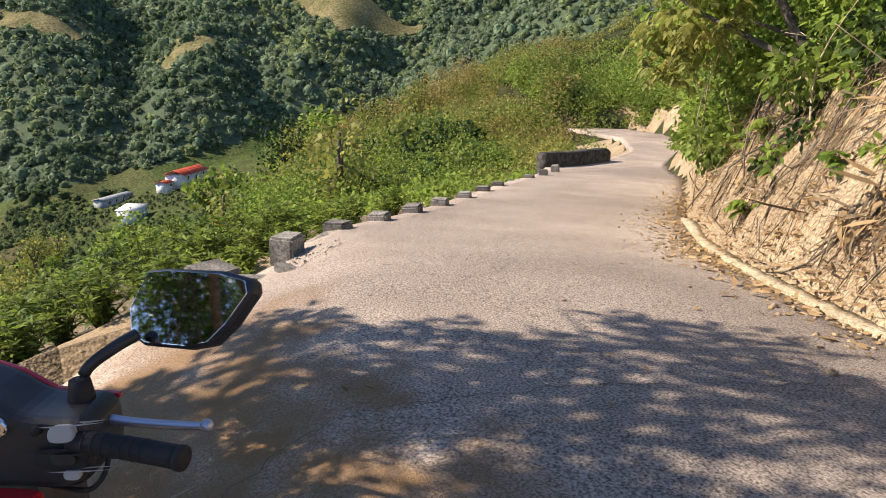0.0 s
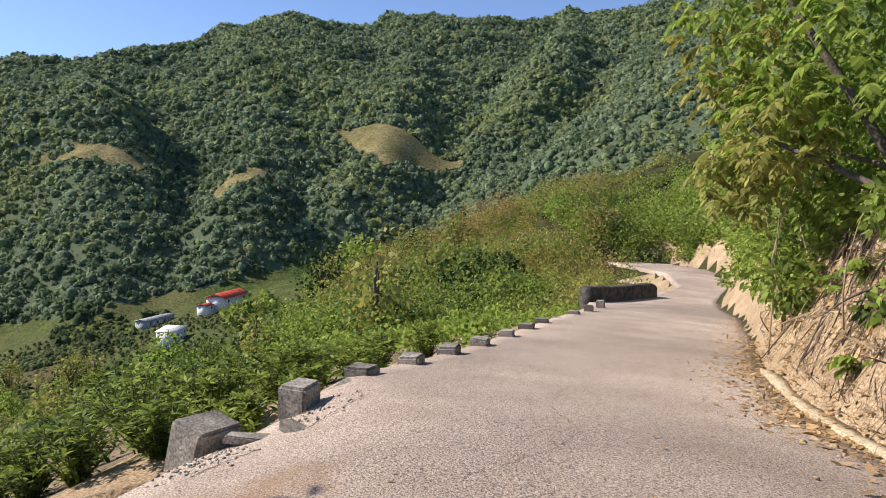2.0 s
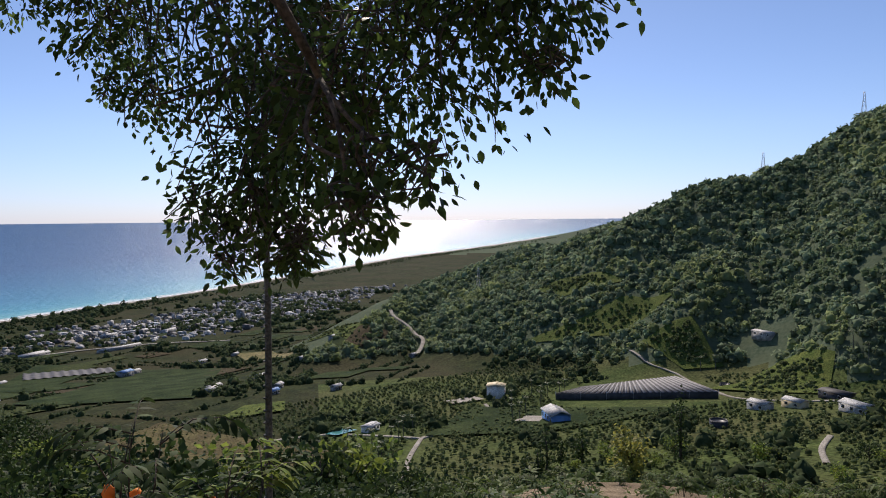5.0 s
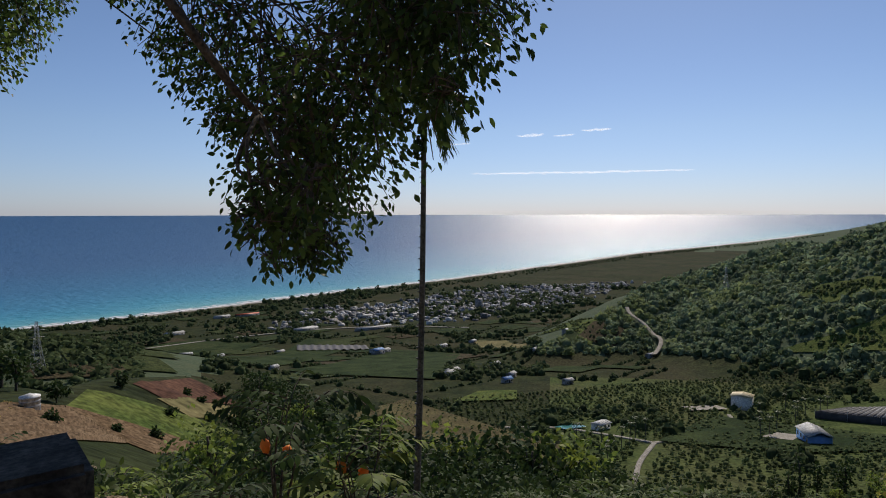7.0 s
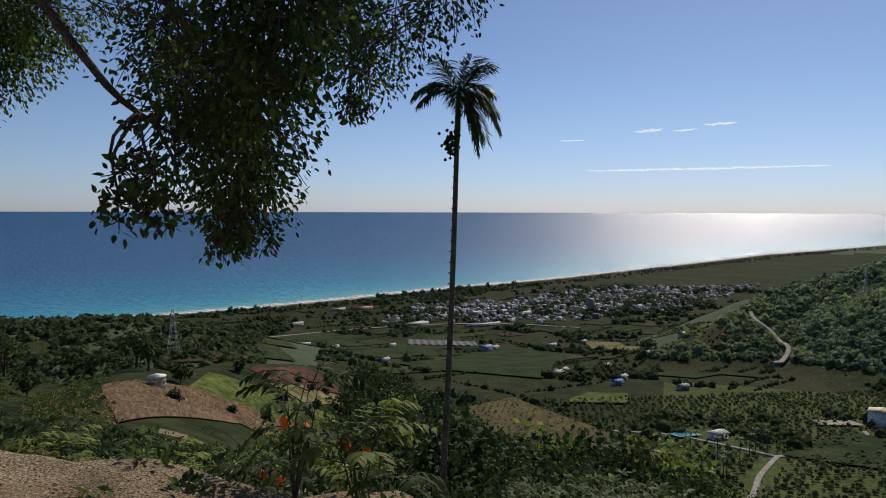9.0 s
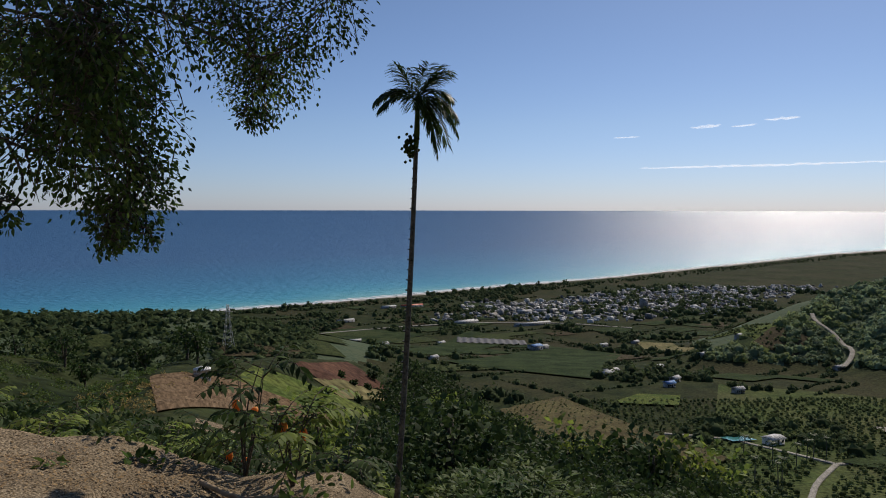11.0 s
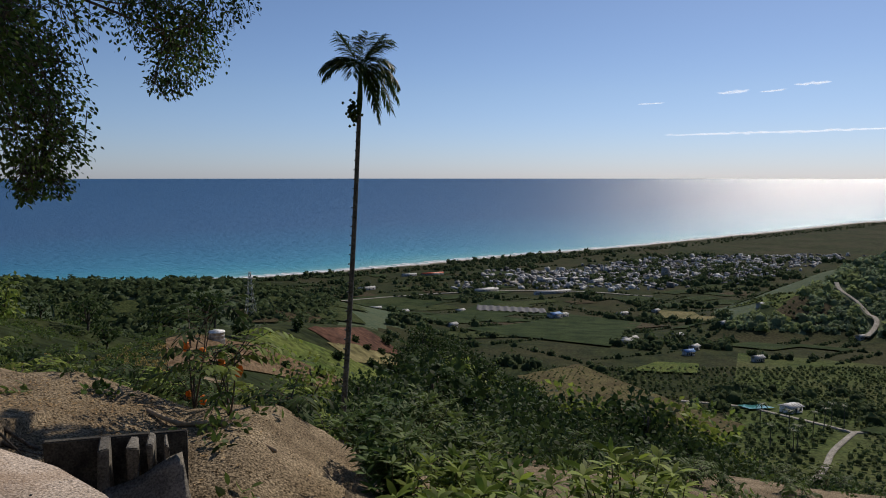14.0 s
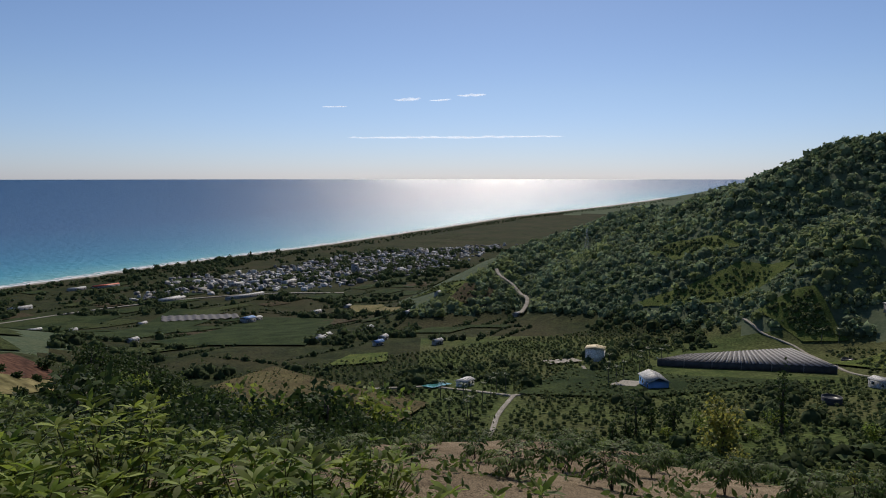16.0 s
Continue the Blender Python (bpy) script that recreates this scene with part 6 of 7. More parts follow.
def dry_skirt():
    """Dead grass blades and straw that hang down the bank."""
    rs = np.random.RandomState(88)
    line = DRAIN[8:15]
    n = 3000
    t = rs.uniform(0, len(line) - 1.001, n)
    i = t.astype(int)
    p = line[i] + (line[i + 1] - line[i]) * (t - i)[:, None]
    d = unit(line[i + 1] - line[i])
    up = np.c_[-d[:, 1], d[:, 0]]
    u = rs.uniform(0.3, 2.1, n)
    t0 = wave(p[:, 0], p[:, 1] + 3 * u, 0.45)
    u = np.where(t0 > 0, u, u * 0.5 + 1.2)
    q = p + up * u[:, None]
    L = rs.uniform(0.2, 0.75, n)
    drop = np.c_[-up * 0.55 + d * rs.normal(size=(n, 1)) * 0.9, np.full(n, -0.7) + rs.normal(size=n) * 0.5]
    pos = np.c_[q, land(q[:, 0], q[:, 1]) + rs.uniform(0.1, 0.28, n)]
    nrm = np.c_[-up, np.full(n, 0.5)] + rs.normal(size=(n, 3)) * 0.4
    for k, (m_, lab) in enumerate(((M_STRAW, "pale dry grass hanging down the bank"), (M_DRY, "brown dead leaves hanging down the bank"))):
        sel = np.arange(n) % 2 == k
        tagged(raw("dry_grass", *leaf_arrays(pos[sel], drop[sel], nrm[sel], L[sel] * (1 - 0.4 * k), rs.uniform(0.012, 0.03, sel.sum()) * (1 + k), 0.15), m_), lab, "grass", kind="stuff")


dry_skirt()


def litter(name, n, pick, size, label, seed, material):
    rs = np.random.RandomState(seed)
    x, y = pick(rs, n)
    de, se_, _ = along(EDGE, x, y)
    dd, sd, _ = along(DRAIN, x, y)
    z = np.where((se_ > 0) & (sd < 0), road_z(x, y) + 0.008, land(x, y) + 0.02)
    L = rs.uniform(*size, len(x))
    d = rs.normal(size=(len(x), 3)) * (1, 1, 0.12)
    return tagged(raw(name, *leaf_arrays(np.c_[x, y, z], d, np.tile((0, 0, 1.0), (len(x), 1)) + rs.normal(size=(len(x), 3)) * 0.3, L, L * 0.4, -0.1), material), label, "leaf litter", kind="stuff")


litter("leaf_litter", 1500, near_line([tuple(q + (0.12, 0.18)) for q in DRAIN[7:12]], 0.28), (0.03, 0.10), "brown fallen leaves along the drain", 11, M_DRY)
litter("bank_litter", 9000, near_line([tuple(q + (-0.3, -0.4)) for q in DRAIN[8:15]], 0.4), (0.03, 0.14), "dead leaves and straw on the bank", 12, M_DRY)
litter("road_leaves", 60, near_line(((4, -1), (3, -3), (5, -5), (8, -7)), 1.2), (0.03, 0.07), "single yellow leaves on the road", 13, M_DRY)
litter("mound_litter", 2600, near_line(((4.2, 4.6), (2.5, 4.6), (0.5, 4.8), (-1.5, 4.6)), 0.8), (0.02, 0.07), "dry leaf fragments on the soil mound", 14, M_DRY)
log_ = thing("dead_log", "thick dry broken log lying on the bank", "log")
raw("trunk", *tube_arrays([(6.3, -8.75, -0.35), (6.1, -9.2, 0.05), (5.9, -9.75, 0.42)], (0.10, 0.08), 8, 8), M_STEM, True, log_)
raw("branch", *tube_arrays([(5.95, -8.5, -0.1), (5.75, -9.1, 0.2), (5.6, -9.6, 0.6)], (0.06, 0.05), 8, 7), M_STEM, True, log_)


# ---- trees and shrubs over the bank ----
def bank_tree():
    rs = np.random.RandomState(15)
    ob = thing("bank_tree", "leaning grey-stemmed tree with feathery yellow-green leaves", "tree")
    stems = [tube_arrays([(3.6, -7.9, 0.4), (4.4, -7.8, 1.1), (5.0, -7.75, 1.9), (5.5, -7.5, 2.9), (6.2, -7.2, 4.2)], (0.085, 0.03), 14, 8),
             tube_arrays([(4.75, -7.75, 1.5), (5.6, -7.6, 1.95), (6.6, -7.7, 2.4), (7.4, -7.9, 2.9)], (0.045, 0.015), 10, 7),
             tube_arrays([(4.4, -7.8, 1.1), (4.1, -7.6, 2.2), (3.9, -7.2, 3.6)], (0.05, 0.02), 10, 7),
             tube_arrays([(5.0, -7.75, 1.9), (6.2, -8.4, 2.2), (7.6, -9.2, 2.5)], (0.03, 0.01), 10, 6)]
    raw("trunk", *merge(stems[:1]), M_BARK, True, ob)
    for s in stems[1:]:
        raw("limb", *s, M_BARK, True, ob)
    lv, rb = [], []
    spots = [((6.6, -8.0, 2.6), 0.8, 60), ((7.6, -9.2, 2.6), 0.9, 70), ((5.6, -7.7, 3.2), 1.0, 70), ((6.6, -7.9, 4.0), 1.2, 90), ((8.2, -10.2, 3.2), 1.1, 80), ((4.4, -7.4, 3.2), 1.0, 60), ((7.4, -8.8, 5.0), 1.4, 90), ((4.0, -7.4, 4.6), 1.2, 70),
             ((5.6, -8.4, 1.6), 0.6, 30), ((9.0, -11.4, 2.2), 0.9, 60), ((5.4, -7.2, 5.2), 1.3, 80), ((2.8, -7.6, 3.0), 0.9, 60), ((2.2, -7.0, 2.4), 0.7, 40), ((7.2, -8.2, 1.9), 0.6, 70), ((8.6, -10.0, 2.0), 0.8, 90), ((7.6, -8.6, 3.6), 0.9, 90), ((9.6, -11.6, 3.6), 1.2, 110), ((6.0, -7.4, 2.4), 0.5, 50)]
    for c, r, n in spots:
        for k in range(n):
            u = unit(rs.normal(size=(1, 3)))[0]
            b = np.array(c) + u * r * rs.uniform(0.2, 1.0) ** 0.5
            f, q = frond_arrays(rs, b, rs.uniform(0, 6.28), rs.uniform(0.22, 0.4), rs.uniform(0.1, 0.6), 6, 0.14, 0.062, rs.uniform(0.5, 1.1))
            lv.append(f)
            rb.append(q)
    half = len(lv) * 6 // 10
    raw("foliage", *merge(lv[:half]), M_LEAF_BRIGHT, False, ob, )
    raw("shaded_foliage", *merge(lv[half:]), M_LEAF_YELLOW, False, ob)
    tagged(raw("twig", *merge(rb), M_STEM, False, ob), kind="stuff")
    return ob


bank_tree()
rs = np.random.RandomState(16)
blobs = [((3.0, -7.6, 1.2), (0.7, 0.6, 0.5), 700), ((5.0, -8.8, 1.6), (0.9, 0.8, 0.7), 1200), ((6.6, -9.9, 1.5), (1.0, 0.8, 0.8), 1500), ((8.2, -11.8, 1.2), (1.2, 1.0, 1.0), 1800), ((10.0, -14.4, 1.2), (1.3, 1.2, 1.1), 1800),
         ((4.2, -8.9, 2.8), (1.2, 0.9, 1.0), 1600), ((6.2, -10.0, 3.2), (1.4, 1.0, 1.2), 2200), ((2.4, -7.9, 2.4), (1.0, 0.8, 0.9), 1300), ((8.6, -12.4, 3.2), (1.5, 1.2, 1.4), 2200), ((12, -18, 2.2), (1.6, 1.6, 1.5), 1800),
         ((1.2, -7.2, 2.2), (0.9, 0.7, 0.9), 1000), ((3.4, -8.6, 4.4), (1.4, 1.0, 1.2), 1500), ((6.2, -10.6, 5.2), (1.8, 1.2, 1.4), 2200), ((15, -23, 2.6), (2.0, 2.0, 1.8), 1800), ((9.6, -14, 5.4), (2.0, 1.4, 1.6), 2000)]
blobs += [((6.6, -8.4, 0.5), (0.4, 0.35, 0.4), 340), ((7.6, -9.5, 0.5), (0.5, 0.45, 0.5), 460), ((5.7, -7.7, 1.2), (0.45, 0.4, 0.4), 380), ((3.5, -6.7, 1.2), (0.4, 0.3, 0.35), 300), ((2.7, -6.2, 1.1), (0.4, 0.3, 0.35), 280), ((4.5, -7.1, 1.5), (0.45, 0.4, 0.35), 340), ((8.8, -11.0, 0.5), (0.6, 0.5, 0.6), 500), ((3.0, -6.6, 1.0), (0.4, 0.35, 0.3), 260), ((5.2, -8.1, 0.8), (0.4, 0.35, 0.35), 300), ((5.8, -8.9, 1.5), (0.6, 0.5, 0.5), 600), ((2.2, -6.3, 1.4), (0.5, 0.4, 0.4), 400), ((4.0, -7.5, 2.0), (0.7, 0.6, 0.5), 700), ((6.9, -9.7, 1.6), (0.6, 0.6, 0.6), 600), ((3.5, -6.9, 1.5), (0.5, 0.45, 0.4), 420), ((4.6, -7.7, 1.3), (0.5, 0.45, 0.4), 460), ((6.4, -9.3, 0.9), (0.55, 0.5, 0.45), 560), ((7.6, -10.6, 0.7), (0.7, 0.6, 0.6), 700), ((9.0, -12.4, 0.6), (0.8, 0.7, 0.8), 800), ((10.6, -14.4, 0.4), (0.9, 0.8, 0.9), 900),
          ((12.6, -17.2, 0.3), (1.1, 1.0, 1.1), 900), ((15.0, -20.4, 0.2), (1.3, 1.2, 1.3), 900), ((17.6, -23.6, 0.4), (1.5, 1.4, 1.6), 900), ((20.5, -27.5, 0.4), (1.8, 1.6, 1.8), 900), ((24, -33, 0.6), (2, 2, 2), 900)]
blobs = [q for q in blobs if not (q[0][0] < 6.5 and q[0][2] < 1.45)]
bush = thing("bank_thicket", "dense tangled green thicket on top of the bank", "thicket")
raw("foliage", *leaf_cloud(rs, blobs[::2], 0.12, 0.4, 0.5), M_LEAF, False, bush)
# every second heap gets a brighter leaf colour in place of sunlight
raw("sunlit_foliage", *leaf_cloud(rs, blobs[1::2], 0.12, 0.4, 0.5), M_LEAF_BRIGHT, False, bush)
st = []
for k in range(70):
    c = np.array(blobs[-1 - k % 15][0]) + rs.normal(size=3) * 0.5
    g = c * (1, 1, 0) + (0, 0, float(land(c[0], c[1])))
    st.append(tube_arrays([g, (g + c) / 2 + rs.normal(size=3) * 0.15, c + rs.normal(size=3) * 0.4], (rs.uniform(0.006, 0.016), 0.004), 7, 5))
tagged(raw("stem", *merge(st), M_STEM, False, bush), kind="stuff")
for k, (gx_, gy_) in enumerate(((4.6, -6.55), (5.55, -7.75), (3.4, -6.1), (6.3, -8.9), (2.2, -5.7), (7.0, -9.6), (5.2, -7.6))):
    leafy_plant("bank_weed", gx_, gy_, (0.12, 0.4, 0.1, 0.5, 0.12, 0.5, 0.3)[k], rs, M_LEAF_BRIGHT, "bright green weed growing on the bank", 8, 0.28, 0.12, 0.05, 2, "weeds on the bank", "weed")


def bank_creepers():
    """Leafy growth that covers the upper bank and hangs over the cut face."""
    rs = np.random.RandomState(47)
    line = DRAIN[8:16]
    # the dark creeper's shade is only its darker leaf colour
    kinds = (("creeper", M_LEAF, "mid green creeper over the upper bank"), ("bright_creeper", M_LEAF_BRIGHT, "bright green creeper over the upper bank"), ("dark_creeper", M_LEAF_DARK, "dark shaded creeper over the upper bank"))
    heaps = [[], [], []]
    for k in range(120):
        t = rs.uniform(0, len(line) - 1.001)
        i = int(t)
        p = line[i] + (line[i + 1] - line[i]) * (t - i)
        d = unit((line[i + 1] - line[i])[None])[0]
        low_ = k % 7 == 3
        q = p + np.array([-d[1], d[0]]) * (rs.uniform(0.5, 1.15) if low_ else rs.uniform(1.0, 2.6))
        r = rs.uniform(0.12, 0.32) if low_ else rs.uniform(0.25, 0.5)
        heaps[k % 3].append(((q[0], q[1], float(land(*q)) + r * 0.45), (r, r, r * 0.8), int(r * 520)))
    for (nm, m_, lab), h in zip(kinds, heaps):
        tagged(raw(nm, *leaf_cloud(rs, h, 0.10, 0.5, 0.6), m_), lab, "creeper", kind="stuff")


bank_creepers()


# ---- the tree that hangs over the viewpoint ----
M_TREELEAF = mat("tree_leaf", (0.034, 0.067, 0.016), (0.08, 0.122, 0.028), 3, 0.45, island=0.55, thin=0.5, spec=0.3)


def overhanging_tree():
    rs = np.random.RandomState(17)
    ob = thing("overhanging_tree", "spreading broad-leaved tree with dark hanging branches", "tree")
    raw("trunk", *tube_arrays([(0.6, 4.5, -1.8), (0.65, 4.45, 0.4), (0.8, 4.3, 1.6), (1.0, 4.2, 3.0), (1.4, 4.2, 4.8)], (0.17, 0.08), 18, 10), M_BARK, True, ob)
    limbs = [[(0.9, 4.25, 2.2), (1.5, 3.0, 3.0), (2.3, 1.7, 3.05), (3.0, 1.15, 2.7), (3.47, 1.13, 2.09), (3.62, 1.19, 1.93), (3.75, 1.36, 1.84), (3.92, 1.66, 1.75)],
             [(1.0, 4.2, 3.0), (2.0, 3.3, 3.4), (3.0, 2.55, 3.3), (4.3, 2.5, 2.98), (4.75, 2.7, 2.95)],
             [(3.0, 1.15, 2.7), (3.9, 1.2, 2.6), (4.3, 1.0, 2.36)],
             [(3.0, 2.55, 3.2), (3.7, 2.5, 2.6), (3.95, 2.55, 2.0), (3.95, 2.5, 1.65)], [(4.3, 2.5, 2.98), (4.7, 3.0, 2.85), (4.9, 3.4, 2.75)],
             [(1.2, 4.2, 3.8), (2.6, 3.6, 4.4), (4.2, 3.6, 4.7), (5.6, 3.0, 4.8)], [(1.3, 4.2, 4.3), (2.4, 4.6, 4.9), (3.6, 5.4, 4.9)], [(1.2, 4.2, 3.8), (1.2, 4.9, 4.6), (1.8, 6.0, 5.0)], [(4.2, 3.6, 4.7), (5.6, 2.2, 4.7), (6.6, 1.6, 4.6)]]
    for k, p in enumerate(limbs):
        raw("limb", *tube_arrays(p, (0.040 if k == 0 or k > 4 else (0.03 if k == 1 else 0.016), 0.004), 16, 7), M_BARK, True, ob)
    front = ((4.0, 1.32, 1.94, 0.48), (4.32, 1.01, 2.37, 0.48), (3.89, 2.45, 1.69, 0.48), (3.69, 1.89, 2.27, 0.48), (4.07, 1.9, 1.74, 0.48), (4.48, 1.67, 2.68, 0.48), (4.18, 1.15, 2.08, 0.48), (4.29, 0.84, 2.41, 0.48), (4.4, 0.92, 2.23, 0.34), (3.79, 1.45, 1.79, 0.34),
             (4.07, 2.32, 1.52, 0.34), (4.14, 2.11, 2.04, 0.48))
    back = ((5.09, 2.97, 2.92, 0.48), (4.26, 5.87, 3.05, 0.48), (2.01, 3.97, 3.15, 0.48), (5.45, 2.98, 3.17, 0.48), (3.35, 3.16, 2.81, 0.48), (4.56, 3.48, 3.05, 0.48), (4.94, 3.7, 2.78, 0.48), (3.75, 2.86, 2.33, 0.48), (4.84, 3.37, 2.55, 0.34), (3.4, 3.23, 2.52, 0.34),
            (4.58, 3.33, 3.2, 0.48), (4.03, 2.67, 1.68, 0.34))
    tips = ((3.93, 2.24, 1.31, 0.22), (3.62, 0.98, 1.44, 0.13), (3.89, 2.67, 1.32, 0.22), (3.8, 0.83, 1.57, 0.13), (2.03, 5.9, 3.6, 0.22), (3.76, 1.1, 1.43, 0.13), (3.81, 2.48, 1.18, 0.12), (3.62, 3.04, 2.06, 0.22), (3.16, 4.29, 2.86, 0.22), (4.31, 0.78, 1.94, 0.12),
            (4.13, 2.35, 1.24, 0.13), (4.77, 3.49, 2.28, 0.13), (3.73, 2.64, 1.46, 0.22), (4.84, 3.68, 2.33, 0.12), (2.84, 3.91, 3.16, 0.12), (4.72, 3.23, 2.3, 0.12), (3.52, 3.53, 2.21, 0.12), (3.97, 2.11, 1.21, 0.12), (3.65, 0.93, 1.6, 0.12), (4.01, 2.04, 1.28, 0.13))
    inner = ((0.6, 5.0, 1.9, 0.5), (-0.6, 4.9, 2.2, 0.5), (0.9, 4.8, 2.6, 0.55), (-0.2, 4.5, 2.7, 0.55), (0.3, 4.7, 3.3, 0.55), (1.1, 5.2, 3.3, 0.6), (-0.8, 4.3, 3.3, 0.55), (1.3, 4.2, 2.2, 0.4), (0.8, 3.9, 1.9, 0.35), (1.5, 4.6, 2.9, 0.6), (1.75, 5.2, 3.25, 0.45))
    near = [(q[:3], q[3] * 0.94, int((8500 if q in inner else 3000 if q[3] > 0.3 else 3300 if q[3] > 0.18 else 5000) * q[3] ** 2)) for q in front + back + tips + inner]
    # the upper crown throws the broken shade over the road
    shade = np.array([(4.2, 0.5), (4.1, -1.4), (3.3, -2.0), (3.0, -3.3), (2.3, -4.0), (0, -3.6), (-2, -2), (-2, 3), (3, 3)], float)
    high = []
    for gx in np.arange(-1.8, 4.2, 0.72):
        for gy in np.arange(-3.9, 1.2, 0.72):
            q = np.array([gx, gy]) + rs.uniform(-0.25, 0.25, 2)
            a, b = shade, np.roll(shade, -1, 0)
            cross = ((a[:, 1] > q[1]) != (b[:, 1] > q[1])) & (q[0] < (b[:, 0] - a[:, 0]) * (q[1] - a[:, 1]) / (b[:, 1] - a[:, 1] + 1e-9) + a[:, 0])
            if cross.sum() % 2 and rs.uniform() < 0.95:
                hz = rs.uniform(4.5, 5.2)
                high.append(((q[0] + 0.70 * hz, q[1] + 0.965 * hz, hz), rs.uniform(0.34, 0.5), int(rs.uniform(240, 340))))
    raw("hanging_foliage", *leaf_cloud(rs, near, 0.047, 0.6, 0.4, broad=(0.5, 0.64)), M_TREELEAF, False, ob)
    raw("upper_foliage", *leaf_cloud(rs, high, 0.145, 0.7, 0.5), M_LEAF_DARK, False, ob)
    tw = []
    knots = np.concatenate([spline(p, 16)[3:] for p in limbs])
    for c, r, n in near:
        j = knots[np.argmin(np.linalg.norm(knots - c, axis=1))]
        tw.append(tube_arrays([j, (j + np.array(c)) / 2 + rs.normal(size=3) * 0.06, c], (0.011, 0.005), 8, 5))
        for k in range(8 + int(r * 50)):
            a = np.array(c) + rs.normal(size=3) * r * 0.3 + (0, 0, r * 0.7)
            b = np.array(c) + unit(rs.normal(size=(1, 3)))[0] * r * 0.9
            tw.append(tube_arrays([a, (a + b) / 2 + rs.normal(size=3) * 0.03, b], (0.006, 0.002), 5, 4))
    for c, r, n in high:
        j = np.array([3.4, 3.6, 4.4]) if c[0] > 3.5 else np.array([2.2, 4.0, 4.6])
        tw.append(tube_arrays([j, (j + c) / 2 + rs.normal(size=3) * 0.15 + (0, 0, 0.1), c], (0.018, 0.006), 6, 5))
    tagged(raw("twig", *merge(tw), M_BARK, False, ob), kind="stuff")
    return ob


overhanging_tree()


# ---- the areca palm ----
def areca_palm():
    rs = np.random.RandomState(19)
    top, foot = np.array([6.52, 7.98, 2.46]), np.array([6.03, 7.12, -5.53])
    g = float(land(foot[0], foot[1]))
    ob = thing("areca_palm", "slender areca palm with a small dark crown and nut cluster", "palm")
    low = foot + (top - foot) * ((g - 0.3 - foot[2]) / (top[2] - foot[2]))
    pts = [low + (top - low) * t + np.array([0.03 * math.sin(3 * t), 0, 0]) for t in np.linspace(0, 1, 6)]
    raw("trunk", *tube_arrays(pts, (0.052, 0.038), 24, 10), M_PALMTRUNK, True, ob)
    for t in np.linspace(0.05, 0.97, 36):
        p = low + (top - low) * t
        raw("trunk_ring", *tube_arrays([p, p + (0, 0, 0.016)], (0.0528 - 0.014 * t, 0.0528 - 0.014 * t), 2, 10), M_PALMTRUNK, False, ob)
    raw("crownshaft", *tube_arrays([top, top + (0.02, 0.03, 0.3), top + (0.03, 0.05, 0.86)], (0.044, 0.05, 0.02), 8, 10), M_PALMLEAF, True, ob)
    crown = top + np.array([0.03, 0.05, 0.76])
    FRONDS = ((0.2, 0.36, 1.9, 0.3), (1.2, 0.46, 1.75, 0.45), (2.6, 0.36, 1.8, 0.3), (5.6, 0.34, 2.0, 0.3), (4.4, 0.42, 1.7, 0.4), (1.9, 0.58, 1.5, 0.7), (4.8, 0.78, 0.85, 0.85), (4.5, 0.7, 0.6, 0.8),
              (1.4, 0.74, 0.75, 1.1), (1.75, 0.74, 0.45, 1.15), (1.1, 0.66, 0.3, 1.3), (2.3, 0.44, 0.2, 1.75), (1.6, 0.36, 0.0, 2.3), (3.4, 0.5, 0.9, 1.2), (0.4, 0.6, 0.9, 1.2), (5.2, 0.55, 1.2, 0.9), (0.9, 0.5, 1.5, 0.6), (1.5, 0.62, 1.05, 0.95))
    for h, ln, rise, dr in FRONDS:
        lv, rb = frond_arrays(rs, crown, h, ln, rise, 46, 0.32, 0.025, dr)
        raw("frond", *merge([lv, rb]), M_PALMLEAF, False, ob)
    nuts = []
    for k in range(90):
        v, f = blob_template(k % 5, 1)
        nuts.append((v * 0.03 + top + np.array([-0.10, -0.02, 0.02]) + rs.normal(size=3) * (0.055, 0.055, 0.11), f))
    tagged(raw("fruit_bunch", *merge(nuts), M_LEAF_DARK, True, ob), kind="stuff")
    return ob


areca_palm()

# ---- shrubs below the road edge ----
rs = np.random.RandomState(23)
EDGE_PLANTS = [(7.35, -1.6, 1.0), (7.7, -2.3, 1.0), (7.6, -0.9, 1.1), (8.1, -1.5, 1.4), (7.9, -0.2, 1.2), (8.6, -2.5, 1.4), (8.4, -0.8, 1.5), (9.1, -1.8, 1.7), (7.6, 0.6, 1.0), (8.6, 0.2, 1.3), (9.5, -3.6, 1.4), (9.8, -2.6, 1.7),
               (7.2, 1.2, 0.9), (7.0, 1.9, 1.0), (7.7, 2.0, 1.3), (6.9, 2.9, 1.0), (7.4, 3.3, 1.4), (7.0, 4.0, 1.1), (6.9, 5.0, 1.1), (7.6, 4.8, 1.5), (7.2, 6.0, 1.3), (8.4, 5.2, 1.2),
               (6.6, 0.9, 0.6), (6.3, 1.5, 0.6), (10.8, -1.4, 1.3), (9.3, -0.9, 1.3), (8.9, -3.3, 1.1), (10.4, -2.6, 1.5), (10.4, -4.2, 1.5), (9.2, 0.6, 1.4), (10.2, -0.2, 1.5), (11.4, -3.6, 1.5), (11.2, -5.4, 1.4)]
